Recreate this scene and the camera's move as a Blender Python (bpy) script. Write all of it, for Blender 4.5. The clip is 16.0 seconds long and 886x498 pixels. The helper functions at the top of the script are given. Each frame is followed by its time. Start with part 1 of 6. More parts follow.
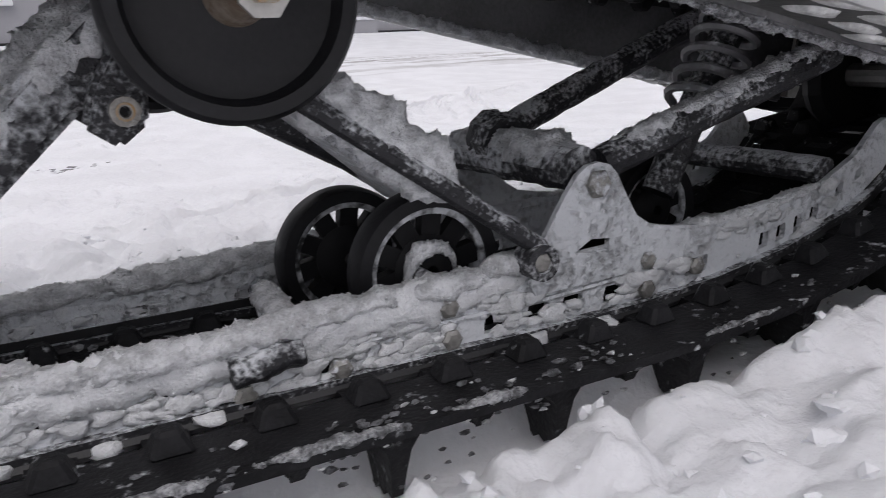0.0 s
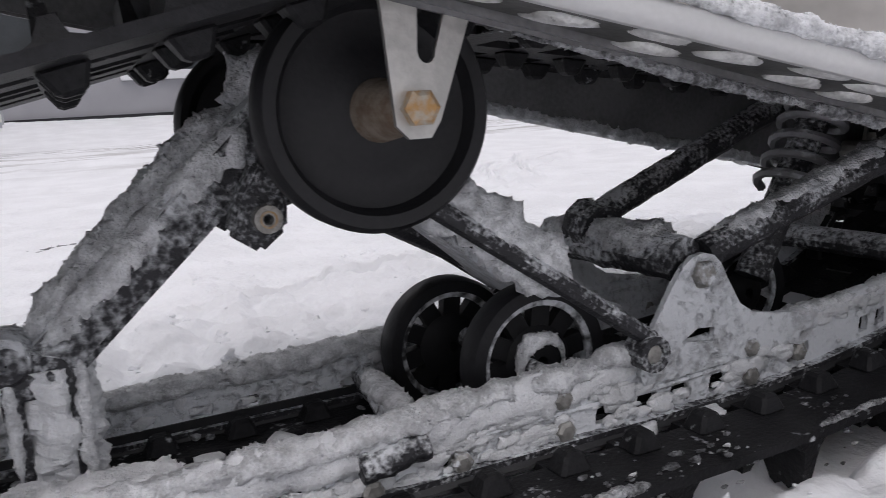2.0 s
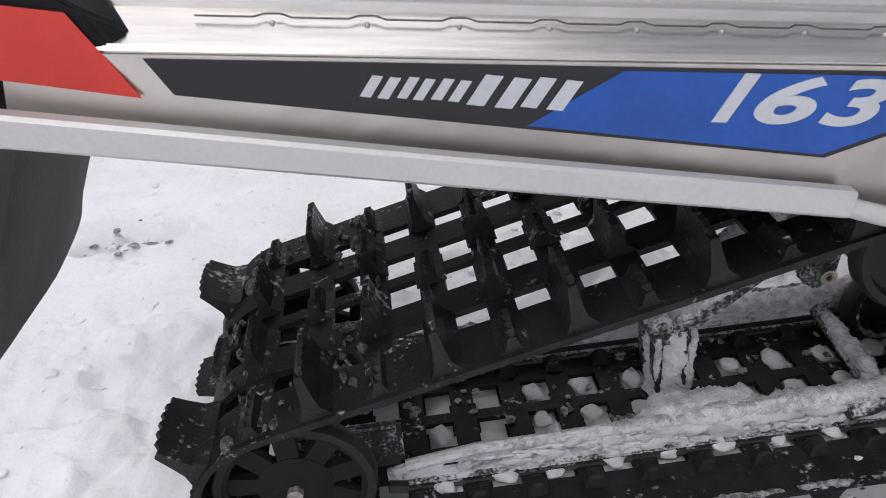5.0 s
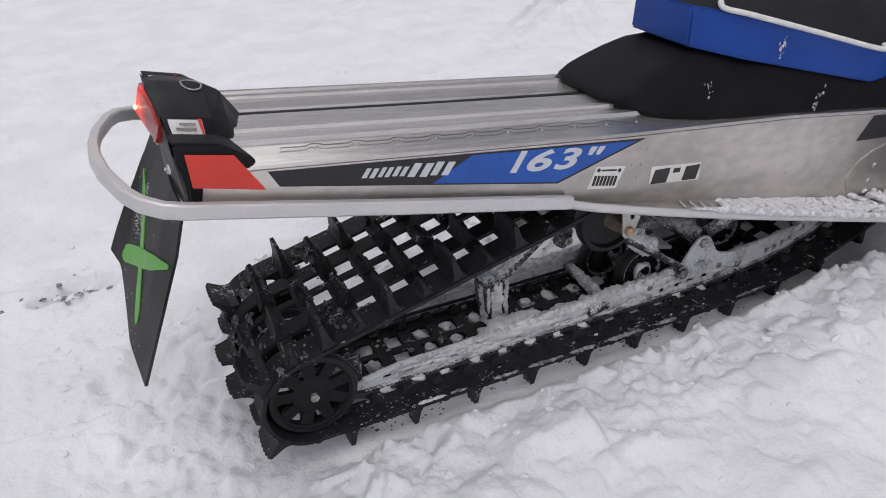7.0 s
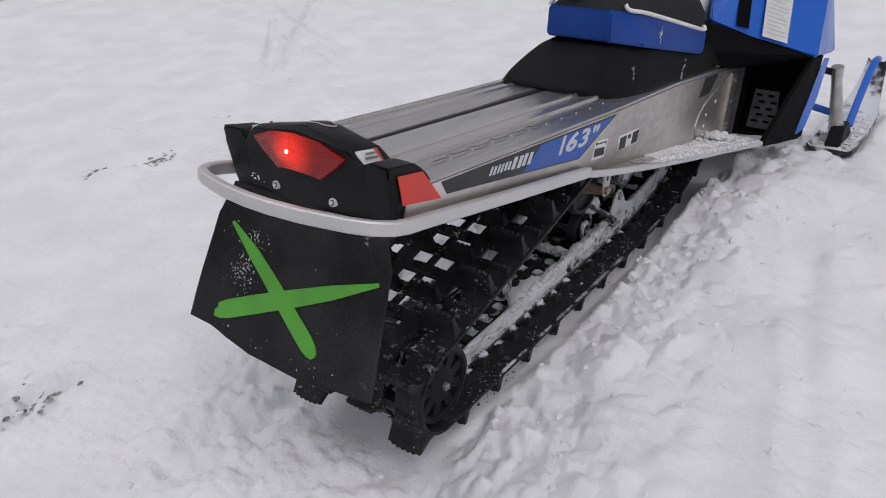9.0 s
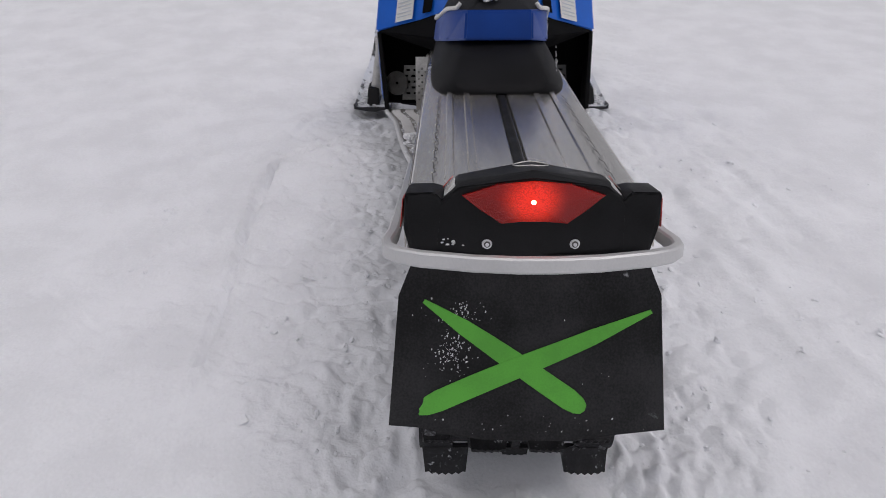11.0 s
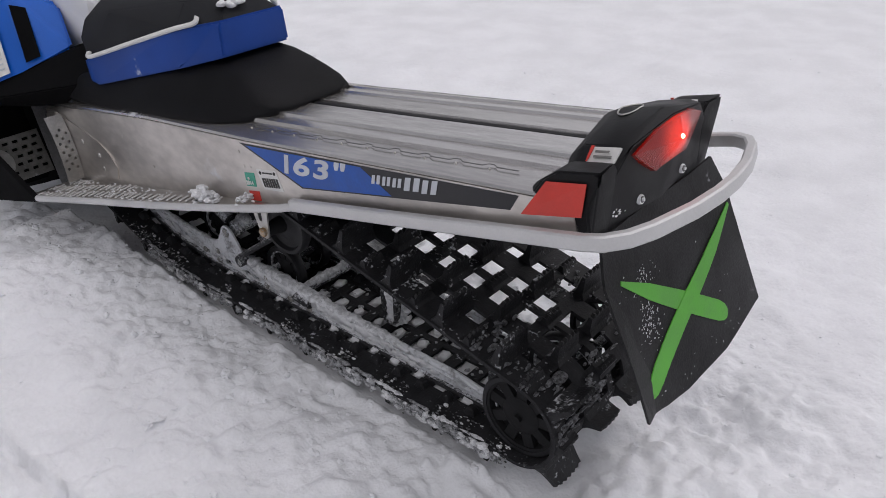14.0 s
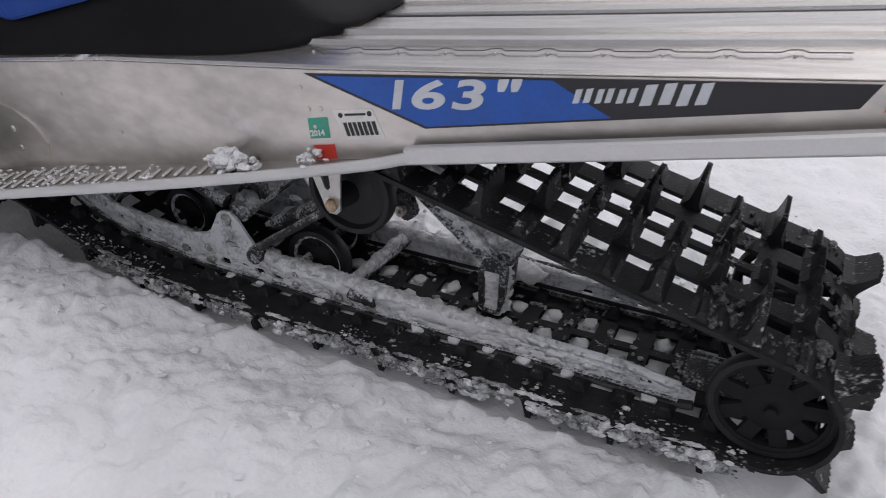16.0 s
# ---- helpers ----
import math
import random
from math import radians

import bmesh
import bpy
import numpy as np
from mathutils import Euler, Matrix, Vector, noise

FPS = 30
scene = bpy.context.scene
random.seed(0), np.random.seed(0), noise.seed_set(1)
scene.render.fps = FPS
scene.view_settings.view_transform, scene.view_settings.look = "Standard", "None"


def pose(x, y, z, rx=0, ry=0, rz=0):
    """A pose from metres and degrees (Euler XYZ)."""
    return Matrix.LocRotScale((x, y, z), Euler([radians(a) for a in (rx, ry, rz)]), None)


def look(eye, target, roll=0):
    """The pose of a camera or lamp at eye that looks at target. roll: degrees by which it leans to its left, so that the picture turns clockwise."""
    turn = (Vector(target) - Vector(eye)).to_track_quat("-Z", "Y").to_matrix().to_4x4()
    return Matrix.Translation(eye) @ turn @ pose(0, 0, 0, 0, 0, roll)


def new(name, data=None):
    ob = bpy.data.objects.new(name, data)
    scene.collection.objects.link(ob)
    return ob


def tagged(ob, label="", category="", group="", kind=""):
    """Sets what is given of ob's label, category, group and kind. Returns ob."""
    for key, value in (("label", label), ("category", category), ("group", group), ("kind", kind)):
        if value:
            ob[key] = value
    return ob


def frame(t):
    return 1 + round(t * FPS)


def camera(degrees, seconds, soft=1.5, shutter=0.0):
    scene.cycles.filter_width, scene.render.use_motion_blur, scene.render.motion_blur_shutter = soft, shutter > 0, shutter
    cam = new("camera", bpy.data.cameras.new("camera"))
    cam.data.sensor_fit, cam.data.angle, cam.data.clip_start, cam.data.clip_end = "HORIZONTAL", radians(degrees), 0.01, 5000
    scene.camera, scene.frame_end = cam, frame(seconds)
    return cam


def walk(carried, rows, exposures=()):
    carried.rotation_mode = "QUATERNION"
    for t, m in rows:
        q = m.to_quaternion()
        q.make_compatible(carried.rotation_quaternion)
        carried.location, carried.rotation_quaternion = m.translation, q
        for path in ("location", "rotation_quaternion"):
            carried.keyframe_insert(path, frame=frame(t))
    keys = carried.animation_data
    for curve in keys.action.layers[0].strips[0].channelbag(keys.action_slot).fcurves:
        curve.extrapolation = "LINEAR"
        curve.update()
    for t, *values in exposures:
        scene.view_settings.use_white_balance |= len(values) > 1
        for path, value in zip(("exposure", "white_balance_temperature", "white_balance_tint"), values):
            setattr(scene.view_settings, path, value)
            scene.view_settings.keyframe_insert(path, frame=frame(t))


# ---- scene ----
cam = camera(59.4, 16.0, soft=0.6, shutter=0.2)
PATH = [
    (0, (0.826, -0.652, 0.322), (1.729, 1.056, -0.197), -2.4),
    (0.5, (0.873, -0.667, 0.315), (1.862, 1.014, -0.129), -1.8),
    (1, (0.868, -0.664, 0.311), (1.888, 1.017, -0.054), -2.4),
    (1.5, (0.831, -0.654, 0.331), (1.769, 1.077, -0.021), -3.3),
    (2, (0.765, -0.635, 0.356), (1.604, 1.144, -0.004), -3.5),
    (2.5, (0.697, -0.635, 0.368), (1.411, 1.193, -0.02), -2.9),
    (3, (0.626, -0.647, 0.398), (1.222, 1.186, -0.136), -2.2),
    (3.5, (0.552, -0.656, 0.486), (0.964, 1.127, -0.322), -2.3),
    (4, (0.469, -0.655, 0.599), (0.627, 1.065, -0.41), -4.0),
    (4.2, (0.457, -0.673, 0.652), (0.46, 1.032, -0.394), -5.4),
    (6.3, (0.181, -1.174, 1.074), (0.683, 0.477, 0.062), -3.6),
    (6.5, (0.146, -1.248, 1.116), (0.698, 0.374, 0.085), -3.3),
    (7, (0.008, -1.387, 1.179), (0.695, 0.199, 0.173), -2.5),
    (7.5, (-0.182, -1.451, 1.246), (0.669, 0.073, 0.27), -1.6),
    (8, (-0.358, -1.354, 1.244), (0.661, 0.082, 0.294), -0.4),
    (8.5, (-0.555, -1.195, 1.23), (0.621, 0.081, 0.236), -0.9),
    (9, (-0.832, -1.018, 1.25), (0.557, 0.049, 0.284), -2.4),
    (9.5, (-0.974, -0.74, 1.258), (0.538, 0.15, 0.298), -4.6),
    (10, (-1.052, -0.432, 1.305), (0.568, 0.231, 0.338), -4.4),
    (10.2, (-1.095, -0.316, 1.315), (0.563, 0.226, 0.337), -3.4),
    (12.3, (-0.923, 0.735, 1.288), (0.638, 0.001, 0.274), 0.1),
    (12.5, (-0.875, 0.801, 1.283), (0.643, -0.023, 0.275), -0.2),
    (13, (-0.75, 0.941, 1.263), (0.663, -0.068, 0.27), -1.3),
    (13.5, (-0.597, 1.067, 1.25), (0.674, -0.112, 0.255), -1.5),
    (14, (-0.431, 1.133, 1.226), (0.711, -0.159, 0.212), -2.0),
    (14.5, (-0.253, 1.178, 1.202), (0.75, -0.21, 0.168), -1.2),
    (15, (-0.101, 1.19, 1.151), (0.805, -0.262, 0.117), -0.9),
    (15.5, (0.08, 1.181, 1.065), (0.902, -0.325, 0.036), -0.9),
    (16, (0.289, 1.144, 0.955), (1.031, -0.388, -0.094), -0.3),
]
EXPOSURES = [(0.0, 0.19, 6450, 15), (2.0, 0.16, 6450, 15), (3.0, 0.03, 6450, 15), (4.0, 0.30, 6450, 15), (6.5, 0.05, 6450, 15), (8.0, 0.0, 6450, 15), (10.0, -0.22, 6450, 15), (13.0, -0.12, 6450, 15), (16.0, 0.07, 6450, 15)]
walk(cam, [(t, look(eye, target, roll)) for t, eye, target, roll in PATH], EXPOSURES)

# ---- light: an even overcast sky over snow ----
world = bpy.data.worlds.new("overcast_sky")
scene.world = world
world.use_nodes = True
wn, wl = world.node_tree.nodes, world.node_tree.links
sky = wn.new("ShaderNodeTexSky")
sky.sky_type, sky.sun_disc = "NISHITA", False
sky.sun_elevation, sky.sun_rotation = radians(62), radians(200)
sky.dust_density, sky.air_density = 4.0, 1.0
pale = wn.new("ShaderNodeHueSaturation")
pale.inputs["Saturation"].default_value = 0.22
wl.new(sky.outputs[0], pale.inputs["Color"])
wl.new(pale.outputs[0], wn["Background"].inputs["Color"])
wn["Background"].inputs["Strength"].default_value = 0.105
sun = new("sun", bpy.data.lights.new("sun", "SUN"))
sun.data.energy, sun.data.angle, sun.data.color = 0.75, radians(60), (1.0, 0.98, 0.95)
sun.matrix_world = look((0.3, 2.6, 4.2), (0.8, 0, 0))


# ---- materials ----
def material(name, base, rough=0.6, metal=0.0, vary=0.12, size=8.0, grain=160.0, bump=0.15, frost=None,
             stretch=(1, 1, 1), spec=0.5, second=None, clear=0.0, mid=None):
    """A procedural surface: two scales of tone, fine relief, and frost = (amount, size, lift) of dry snow stuck on it."""
    m = bpy.data.materials.new(name)
    m.use_nodes = True
    n, l = m.node_tree.nodes, m.node_tree.links
    p = n["Principled BSDF"]
    geo = n.new("ShaderNodeNewGeometry")
    st = n.new("ShaderNodeVectorMath")
    st.operation = "MULTIPLY"
    st.inputs[1].default_value = stretch
    l.new(geo.outputs["Position"], st.inputs[0])

    def noise_tex(scale, detail=5.0, raw=False):
        t = n.new("ShaderNodeTexNoise")
        t.inputs["Scale"].default_value, t.inputs["Detail"].default_value = scale, detail
        l.new(geo.outputs["Position"] if raw else st.outputs[0], t.inputs["Vector"])
        return t.outputs["Fac"]

    def math2(op, a, b):
        t = n.new("ShaderNodeMath")
        t.operation = op
        for slot, v in zip(t.inputs, (a, b)):
            if isinstance(v, (int, float)):
                slot.default_value = v
            else:
                l.new(v, slot)
        return t.outputs[0]

    def ramp(v, lo, hi, to_lo=0.0, to_hi=1.0):
        t = n.new("ShaderNodeMapRange")
        t.interpolation_type = "SMOOTHSTEP"
        l.new(v, t.inputs[0])
        for k, w in zip((1, 2, 3, 4), (lo, hi, to_lo, to_hi)):
            t.inputs[k].default_value = w
        return t.outputs[0]

    def mix(f, a, b):
        t = n.new("ShaderNodeMix")
        t.data_type = "RGBA"
        l.new(f, t.inputs[0])
        for slot, v in ((t.inputs[6], a), (t.inputs[7], b)):
            if isinstance(v, tuple):
                slot.default_value = (*v, 1)
            else:
                l.new(v, slot)
        return t.outputs[2]

    big, fine = noise_tex(size), noise_tex(grain, 3.0)
    lo = tuple(c * (1 - vary) for c in base)
    hi = second or tuple(min(1.0, c * (1 + vary)) for c in base)
    tone = math2("ADD", math2("MULTIPLY", big, 0.7), math2("MULTIPLY", fine, 0.3))
    colour = mix(ramp(tone, 0.35, 0.65), lo, hi)
    roughness = ramp(big, 0.3, 0.7, max(0.05, rough - 0.08), min(1.0, rough + 0.08))
    height = math2("ADD", math2("MULTIPLY", big, 0.4), fine)
    if mid:
        height = math2("ADD", height, math2("MULTIPLY", noise_tex(mid[0], 4.0), mid[1]))
    p.inputs["Metallic"].default_value = metal
    p.inputs["Specular IOR Level"].default_value = spec
    p.inputs["Coat Weight"].default_value = clear
    if frost:
        amount, fsize, lift, soft = (*frost, 0.07)[:4]
        up = n.new("ShaderNodeSeparateXYZ")
        l.new(geo.outputs["Normal"], up.inputs[0])
        both = math2("ADD", math2("MULTIPLY", noise_tex(fsize, 6.0, True), 0.75), math2("MULTIPLY", noise_tex(fsize * 0.14, 3.0, True), 0.75))
        patch = math2("ADD", math2("SUBTRACT", both, 0.25), math2("MULTIPLY", up.outputs["Z"], lift))
        f = ramp(patch, 1.0 - amount - soft, 1.0 - amount + soft)
        colour = mix(f, colour, (0.74, 0.76, 0.79))
        roughness = ramp(f, 0, 1, rough, 0.9)
        height = math2("ADD", height, math2("MULTIPLY", f, 1.5))
        if metal:
            l.new(ramp(f, 0, 1, metal, 0.0), p.inputs["Metallic"])
    l.new(colour, p.inputs["Base Color"])
    l.new(roughness, p.inputs["Roughness"])
    b = n.new("ShaderNodeBump")
    b.inputs["Strength"].default_value, b.inputs["Distance"].default_value = bump, 0.004
    l.new(height, b.inputs["Height"])
    l.new(b.outputs[0], p.inputs["Normal"])
    return m


SNOW = material("packed_snow", (0.80, 0.81, 0.835), 0.85, vary=0.05, size=4, grain=110, bump=0.5, spec=0.25, mid=(44, 2.2))
def dirty_road(m):
    """Grey slush churned up by wheels along a strip of the snowfield."""
    n, l = m.node_tree.nodes, m.node_tree.links
    p = n["Principled BSDF"]
    was = p.inputs["Base Color"].links[0].from_socket
    geo = n.new("ShaderNodeNewGeometry")
    xyz = n.new("ShaderNodeSeparateXYZ")
    l.new(geo.outputs["Position"], xyz.inputs[0])
    st = n.new("ShaderNodeVectorMath")
    st.operation, st.inputs[1].default_value = "MULTIPLY", (0.5, 4.0, 1.0)
    l.new(geo.outputs["Position"], st.inputs[0])
    t = n.new("ShaderNodeTexNoise")
    t.inputs["Scale"].default_value, t.inputs["Detail"].default_value = 1.2, 6.0
    l.new(st.outputs[0], t.inputs["Vector"])
    last = None
    for lo, hi in ((5.0, 6.0), (8.6, 7.2)):
        r = n.new("ShaderNodeMapRange")
        l.new(xyz.outputs["Y"], r.inputs[0])
        r.inputs[1].default_value, r.inputs[2].default_value = lo, hi
        if last:
            k = n.new("ShaderNodeMath")
            k.operation = "MULTIPLY"
            l.new(last, k.inputs[0])
            l.new(r.outputs[0], k.inputs[1])
            last = k.outputs[0]
        else:
            last = r.outputs[0]
    patch = n.new("ShaderNodeMapRange")
    l.new(t.outputs["Fac"], patch.inputs[0])
    patch.inputs[1].default_value, patch.inputs[2].default_value = 0.48, 0.62
    k = n.new("ShaderNodeMath")
    k.operation = "MULTIPLY"
    l.new(last, k.inputs[0])
    l.new(patch.outputs[0], k.inputs[1])
    mx = n.new("ShaderNodeMix")
    mx.data_type = "RGBA"
    l.new(k.outputs[0], mx.inputs[0])
    l.new(was, mx.inputs[6])
    mx.inputs[7].default_value = (0.36, 0.35, 0.35, 1)
    l.new(mx.outputs[2], p.inputs["Base Color"])


dirty_road(SNOW)


def soften(m, weight, depth):
    """Light sinks into snow a little way."""
    p = m.node_tree.nodes["Principled BSDF"]
    p.inputs["Subsurface Weight"].default_value = weight
    p.inputs["Subsurface Radius"].default_value = (1.0, 1.0, 1.0)
    p.inputs["Subsurface Scale"].default_value = depth


soften(SNOW, 0.15, 0.003)
for node in SNOW.node_tree.nodes:
    if node.type == "BUMP":
        node.inputs["Distance"].default_value = 0.004
CRUST = material("snow_crust", (0.78, 0.79, 0.81), 0.9, vary=0.08, size=60, grain=420, bump=0.45, spec=0.2, second=(0.86, 0.87, 0.89), mid=(210, 1.6))
RIME = material("rime_fur", (0.64, 0.65, 0.67), 0.9, vary=0.25, size=70, grain=420, bump=0.6, mid=(230, 1.8), spec=0.2, second=(0.86, 0.87, 0.89))
soften(CRUST, 0.4, 0.004)
soften(RIME, 0.3, 0.003)
LUGRUBBER = material("lug_rubber", (0.018, 0.018, 0.020), 0.5, vary=0.35, size=30, grain=220, bump=0.4, frost=(0.27, 110, 0.05, 0.10), spec=0.28)
RUBBER = material("track_rubber", (0.016, 0.016, 0.018), 0.6, vary=0.35, size=30, grain=220, bump=0.35, frost=(0.25, 120, 0.03, 0.09), spec=0.25)
TYRE = material("idler_tyre_rubber", (0.012, 0.012, 0.014), 0.55, vary=0.3, size=12, grain=200, bump=0.12, spec=0.35)
HUBPLASTIC = material("idler_black_plastic", (0.012, 0.012, 0.013), 0.6, size=20, bump=0.1, frost=(0.20, 60, 0.03), spec=0.18)
RIMFROST = material("rimed_wheel_ring", (0.03, 0.03, 0.032), 0.7, size=20, bump=0.4, frost=(0.50, 110, 0.05, 0.16))
RAIL = material("rail_aluminium_frosted", (0.50, 0.50, 0.51), 0.5, 0.85, size=14, bump=0.9, frost=(0.62, 120, 0.10, 0.18))
SLIDER = material("black_slider", (0.02, 0.02, 0.022), 0.5, size=20, frost=(0.26, 60, 0.0))
# warm tint and broad mottling imitate reflections in the bare sheet
ALU = material("brushed_aluminium", (0.56, 0.53, 0.50), 0.34, 0.92, vary=0.22, size=5, grain=45, bump=0.08, stretch=(0.5, 1, 1), frost=(0.20, 14, 0.03))
ALUDECK = material("ribbed_deck_aluminium", (0.66, 0.64, 0.62), 0.26, 0.92, vary=0.16, size=5, grain=70, bump=0.06, stretch=(0.15, 2, 1), frost=(0.22, 16, 0.03))
BAR = material("satin_bumper_aluminium", (0.62, 0.62, 0.62), 0.5, 0.55, vary=0.05, size=8, grain=250, bump=0.08)
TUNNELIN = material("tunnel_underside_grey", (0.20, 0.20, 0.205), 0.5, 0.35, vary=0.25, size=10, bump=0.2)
DEEPBLACK = material("deep_black_moulding", (0.004, 0.004, 0.0045), 0.8, vary=0.3, size=12, grain=300, bump=0.1, spec=0.08)
SEAMDARK = material("dark_seam_metal", (0.12, 0.12, 0.12), 0.5, 0.5, vary=0.2, size=40, bump=0.1)
STEEL = material("bare_steel_plate", (0.50, 0.49, 0.47), 0.4, 0.8, vary=0.15, size=25, bump=0.15, frost=(0.22, 40, 0.05))
GUARDSTEEL = material("dull_guard_steel", (0.27, 0.265, 0.25), 0.5, 0.7, vary=0.2, size=25, bump=0.15, frost=(0.15, 40, 0.05))
ARM = material("dark_arm_frosted", (0.035, 0.035, 0.04), 0.6, 0.2, size=20, bump=0.8, frost=(0.47, 160, 0.22, 0.16))
ARMDARK = material("dark_arm_rime", (0.026, 0.026, 0.03), 0.55, 0.1, size=20, bump=0.7, frost=(0.36, 230, 0.18, 0.15))
BRASS = material("rusty_zinc_bolt", (0.58, 0.53, 0.45), 0.5, 0.4, vary=0.3, size=170, bump=0.3, second=(0.42, 0.24, 0.09))
TAN = material("dirty_tan_plastic", (0.40, 0.34, 0.28), 0.75, vary=0.45, size=80, grain=300, bump=0.3, second=(0.13, 0.09, 0.06))
ZINC = material("grey_zinc_bolt", (0.34, 0.33, 0.31), 0.5, 0.6, vary=0.3, size=90, bump=0.4, frost=(0.36, 150, 0.1, 0.1))
BLACK = material("matt_black_plastic", (0.008, 0.008, 0.009), 0.5, vary=0.3, size=12, grain=300, bump=0.12, spec=0.2)
FLAP = material("flap_black_rubber", (0.009, 0.009, 0.010), 0.55, spec=0.2, vary=0.4, size=5, grain=260, bump=0.2, frost=(0.17, 40, 0.0, 0.08), second=(0.030, 0.030, 0.032))
VINYL = material("black_seat_vinyl", (0.006, 0.006, 0.007), 0.6, vary=0.3, size=9, grain=420, bump=0.2, frost=(0.12, 24, 0.0), spec=0.14)
SEATTOP = material("charcoal_seat_cloth", (0.022, 0.023, 0.026), 0.8, spec=0.15, vary=0.2, size=9, grain=520, bump=0.35)
BLUESEAT = material("blue_seat_vinyl", (0.005, 0.052, 0.29), 0.45, spec=0.3, vary=0.12, size=7, grain=400, bump=0.15, frost=(0.19, 24, 0.0))
BLUE = material("blue_cowl_plastic", (0.004, 0.115, 0.56), 0.36, vary=0.06, size=6, grain=300, bump=0.03, clear=0.12, spec=0.35)
WHITE = material("white_panel_plastic", (0.75, 0.76, 0.78), 0.35, vary=0.03, size=6, grain=300, bump=0.03)
GREEN = material("green_flap_print", (0.085, 0.36, 0.035), 0.5, vary=0.1, size=18, grain=300, bump=0.1)
REFLECT = material("red_reflector_tape", (0.62, 0.045, 0.03), 0.4, vary=0.06, size=20, grain=500, bump=0.1)
STICKER = material("white_sticker", (0.72, 0.72, 0.70), 0.5, vary=0.05, size=40, bump=0.04)
DECALBLACK = material("decal_black", (0.014, 0.014, 0.018), 0.4, vary=0.1, size=20, bump=0.03)
DECALBLUE = material("decal_blue", (0.008, 0.085, 0.40), 0.4, vary=0.1, size=20, bump=0.03)
DECALGREY = material("decal_silver_lettering", (0.55, 0.58, 0.62), 0.45, vary=0.06, size=20, bump=0.03)
INK = material("sticker_ink", (0.03, 0.03, 0.03), 0.6, vary=0.1)
# board underside: its shade is put into this darker grey
UNDERBOARD = material("board_underside_shade_grey", (0.115, 0.115, 0.112), 0.55, 0.5, vary=0.25, size=12, bump=0.15, frost=(0.20, 30, 0.0, 0.1))
DIMPLE = material("wet_raised_dimple", (0.70, 0.70, 0.69), 0.35, 0.25, vary=0.25, size=60, grain=300, bump=0.3)
# wet snow tones, with the shade round the track mixed into the grey
GREYSNOW = material("wet_shaded_grey_snow", (0.20, 0.205, 0.215), 0.7, vary=0.6, size=110, grain=420, bump=0.9, second=(0.52, 0.53, 0.55), mid=(260, 1.2))
SLUSH = material("shaded_wet_slush", (0.05, 0.05, 0.055), 0.5, vary=0.6, size=120, grain=420, bump=0.9, second=(0.26, 0.265, 0.28), mid=(260, 1.2))
CONCRETE = material("grey_wall_render", (0.34, 0.34, 0.36), 0.85, vary=0.06, size=2, grain=60, bump=0.1)
GLASS = material("dark_window_glass", (0.03, 0.035, 0.04), 0.08, vary=0.3, size=1.5, bump=0.0)
CARPAINT = material("silver_car_paint", (0.45, 0.46, 0.48), 0.3, 0.6, vary=0.05, size=4, bump=0.02, clear=0.4, frost=(0.2, 6, 0.04))
SPRING = material("shock_spring_grey", (0.25, 0.25, 0.26), 0.5, 0.3, size=20, frost=(0.35, 50, 0.1))


def lens_material():
    """Moulded red lens, brightest round its bulb."""
    m = bpy.data.materials.new("red_lamp_lens")
    m.use_nodes = True
    n, l = m.node_tree.nodes, m.node_tree.links
    p = n["Principled BSDF"]
    p.inputs["Base Color"].default_value = (0.36, 0.006, 0.004, 1)
    p.inputs["Roughness"].default_value = 0.16
    p.inputs["Transmission Weight"].default_value = 0.35
    geo = n.new("ShaderNodeNewGeometry")
    cells = n.new("ShaderNodeTexVoronoi")
    cells.inputs["Scale"].default_value = 380
    l.new(geo.outputs["Position"], cells.inputs["Vector"])
    dist = n.new("ShaderNodeVectorMath")
    dist.operation = "DISTANCE"
    dist.inputs[1].default_value = (0.044, 0.002, 0.737)
    l.new(geo.outputs["Position"], dist.inputs[0])
    fall = n.new("ShaderNodeMapRange")
    fall.interpolation_type = "SMOOTHERSTEP"
    l.new(dist.outputs["Value"], fall.inputs[0])
    for k, v in ((1, 0.004), (2, 0.070), (3, 0.95), (4, 0.035)):
        fall.inputs[k].default_value = v
    spark = n.new("ShaderNodeMapRange")
    l.new(cells.outputs["Distance"], spark.inputs[0])
    for k, v in ((1, 0.0), (2, 0.8), (3, 1.25), (4, 0.6)):
        spark.inputs[k].default_value = v
    mul = n.new("ShaderNodeMath")
    mul.operation = "MULTIPLY"
    l.new(fall.outputs[0], mul.inputs[0])
    l.new(spark.outputs[0], mul.inputs[1])
    l.new(mul.outputs[0], p.inputs["Emission Strength"])
    p.inputs["Emission Color"].default_value = (1.0, 0.035, 0.012, 1)
    b = n.new("ShaderNodeBump")
    b.inputs["Strength"].default_value, b.inputs["Distance"].default_value = 0.35, 0.002
    l.new(cells.outputs["Distance"], b.inputs["Height"])
    l.new(b.outputs[0], p.inputs["Normal"])
    return m


def glow_material(name, colour, power):
    m = bpy.data.materials.new(name)
    m.use_nodes = True
    p = m.node_tree.nodes["Principled BSDF"]
    p.inputs["Base Color"].default_value = (*colour, 1)
    p.inputs["Emission Color"].default_value = (*colour, 1)
    p.inputs["Emission Strength"].default_value = power
    return m


LENS = lens_material()
BULB = glow_material("lit_bulb", (1.0, 0.5, 0.25), 14.0)
LENSGLOW = glow_material("lit_red_reflector_bowl", (1.0, 0.07, 0.02), 0.8)

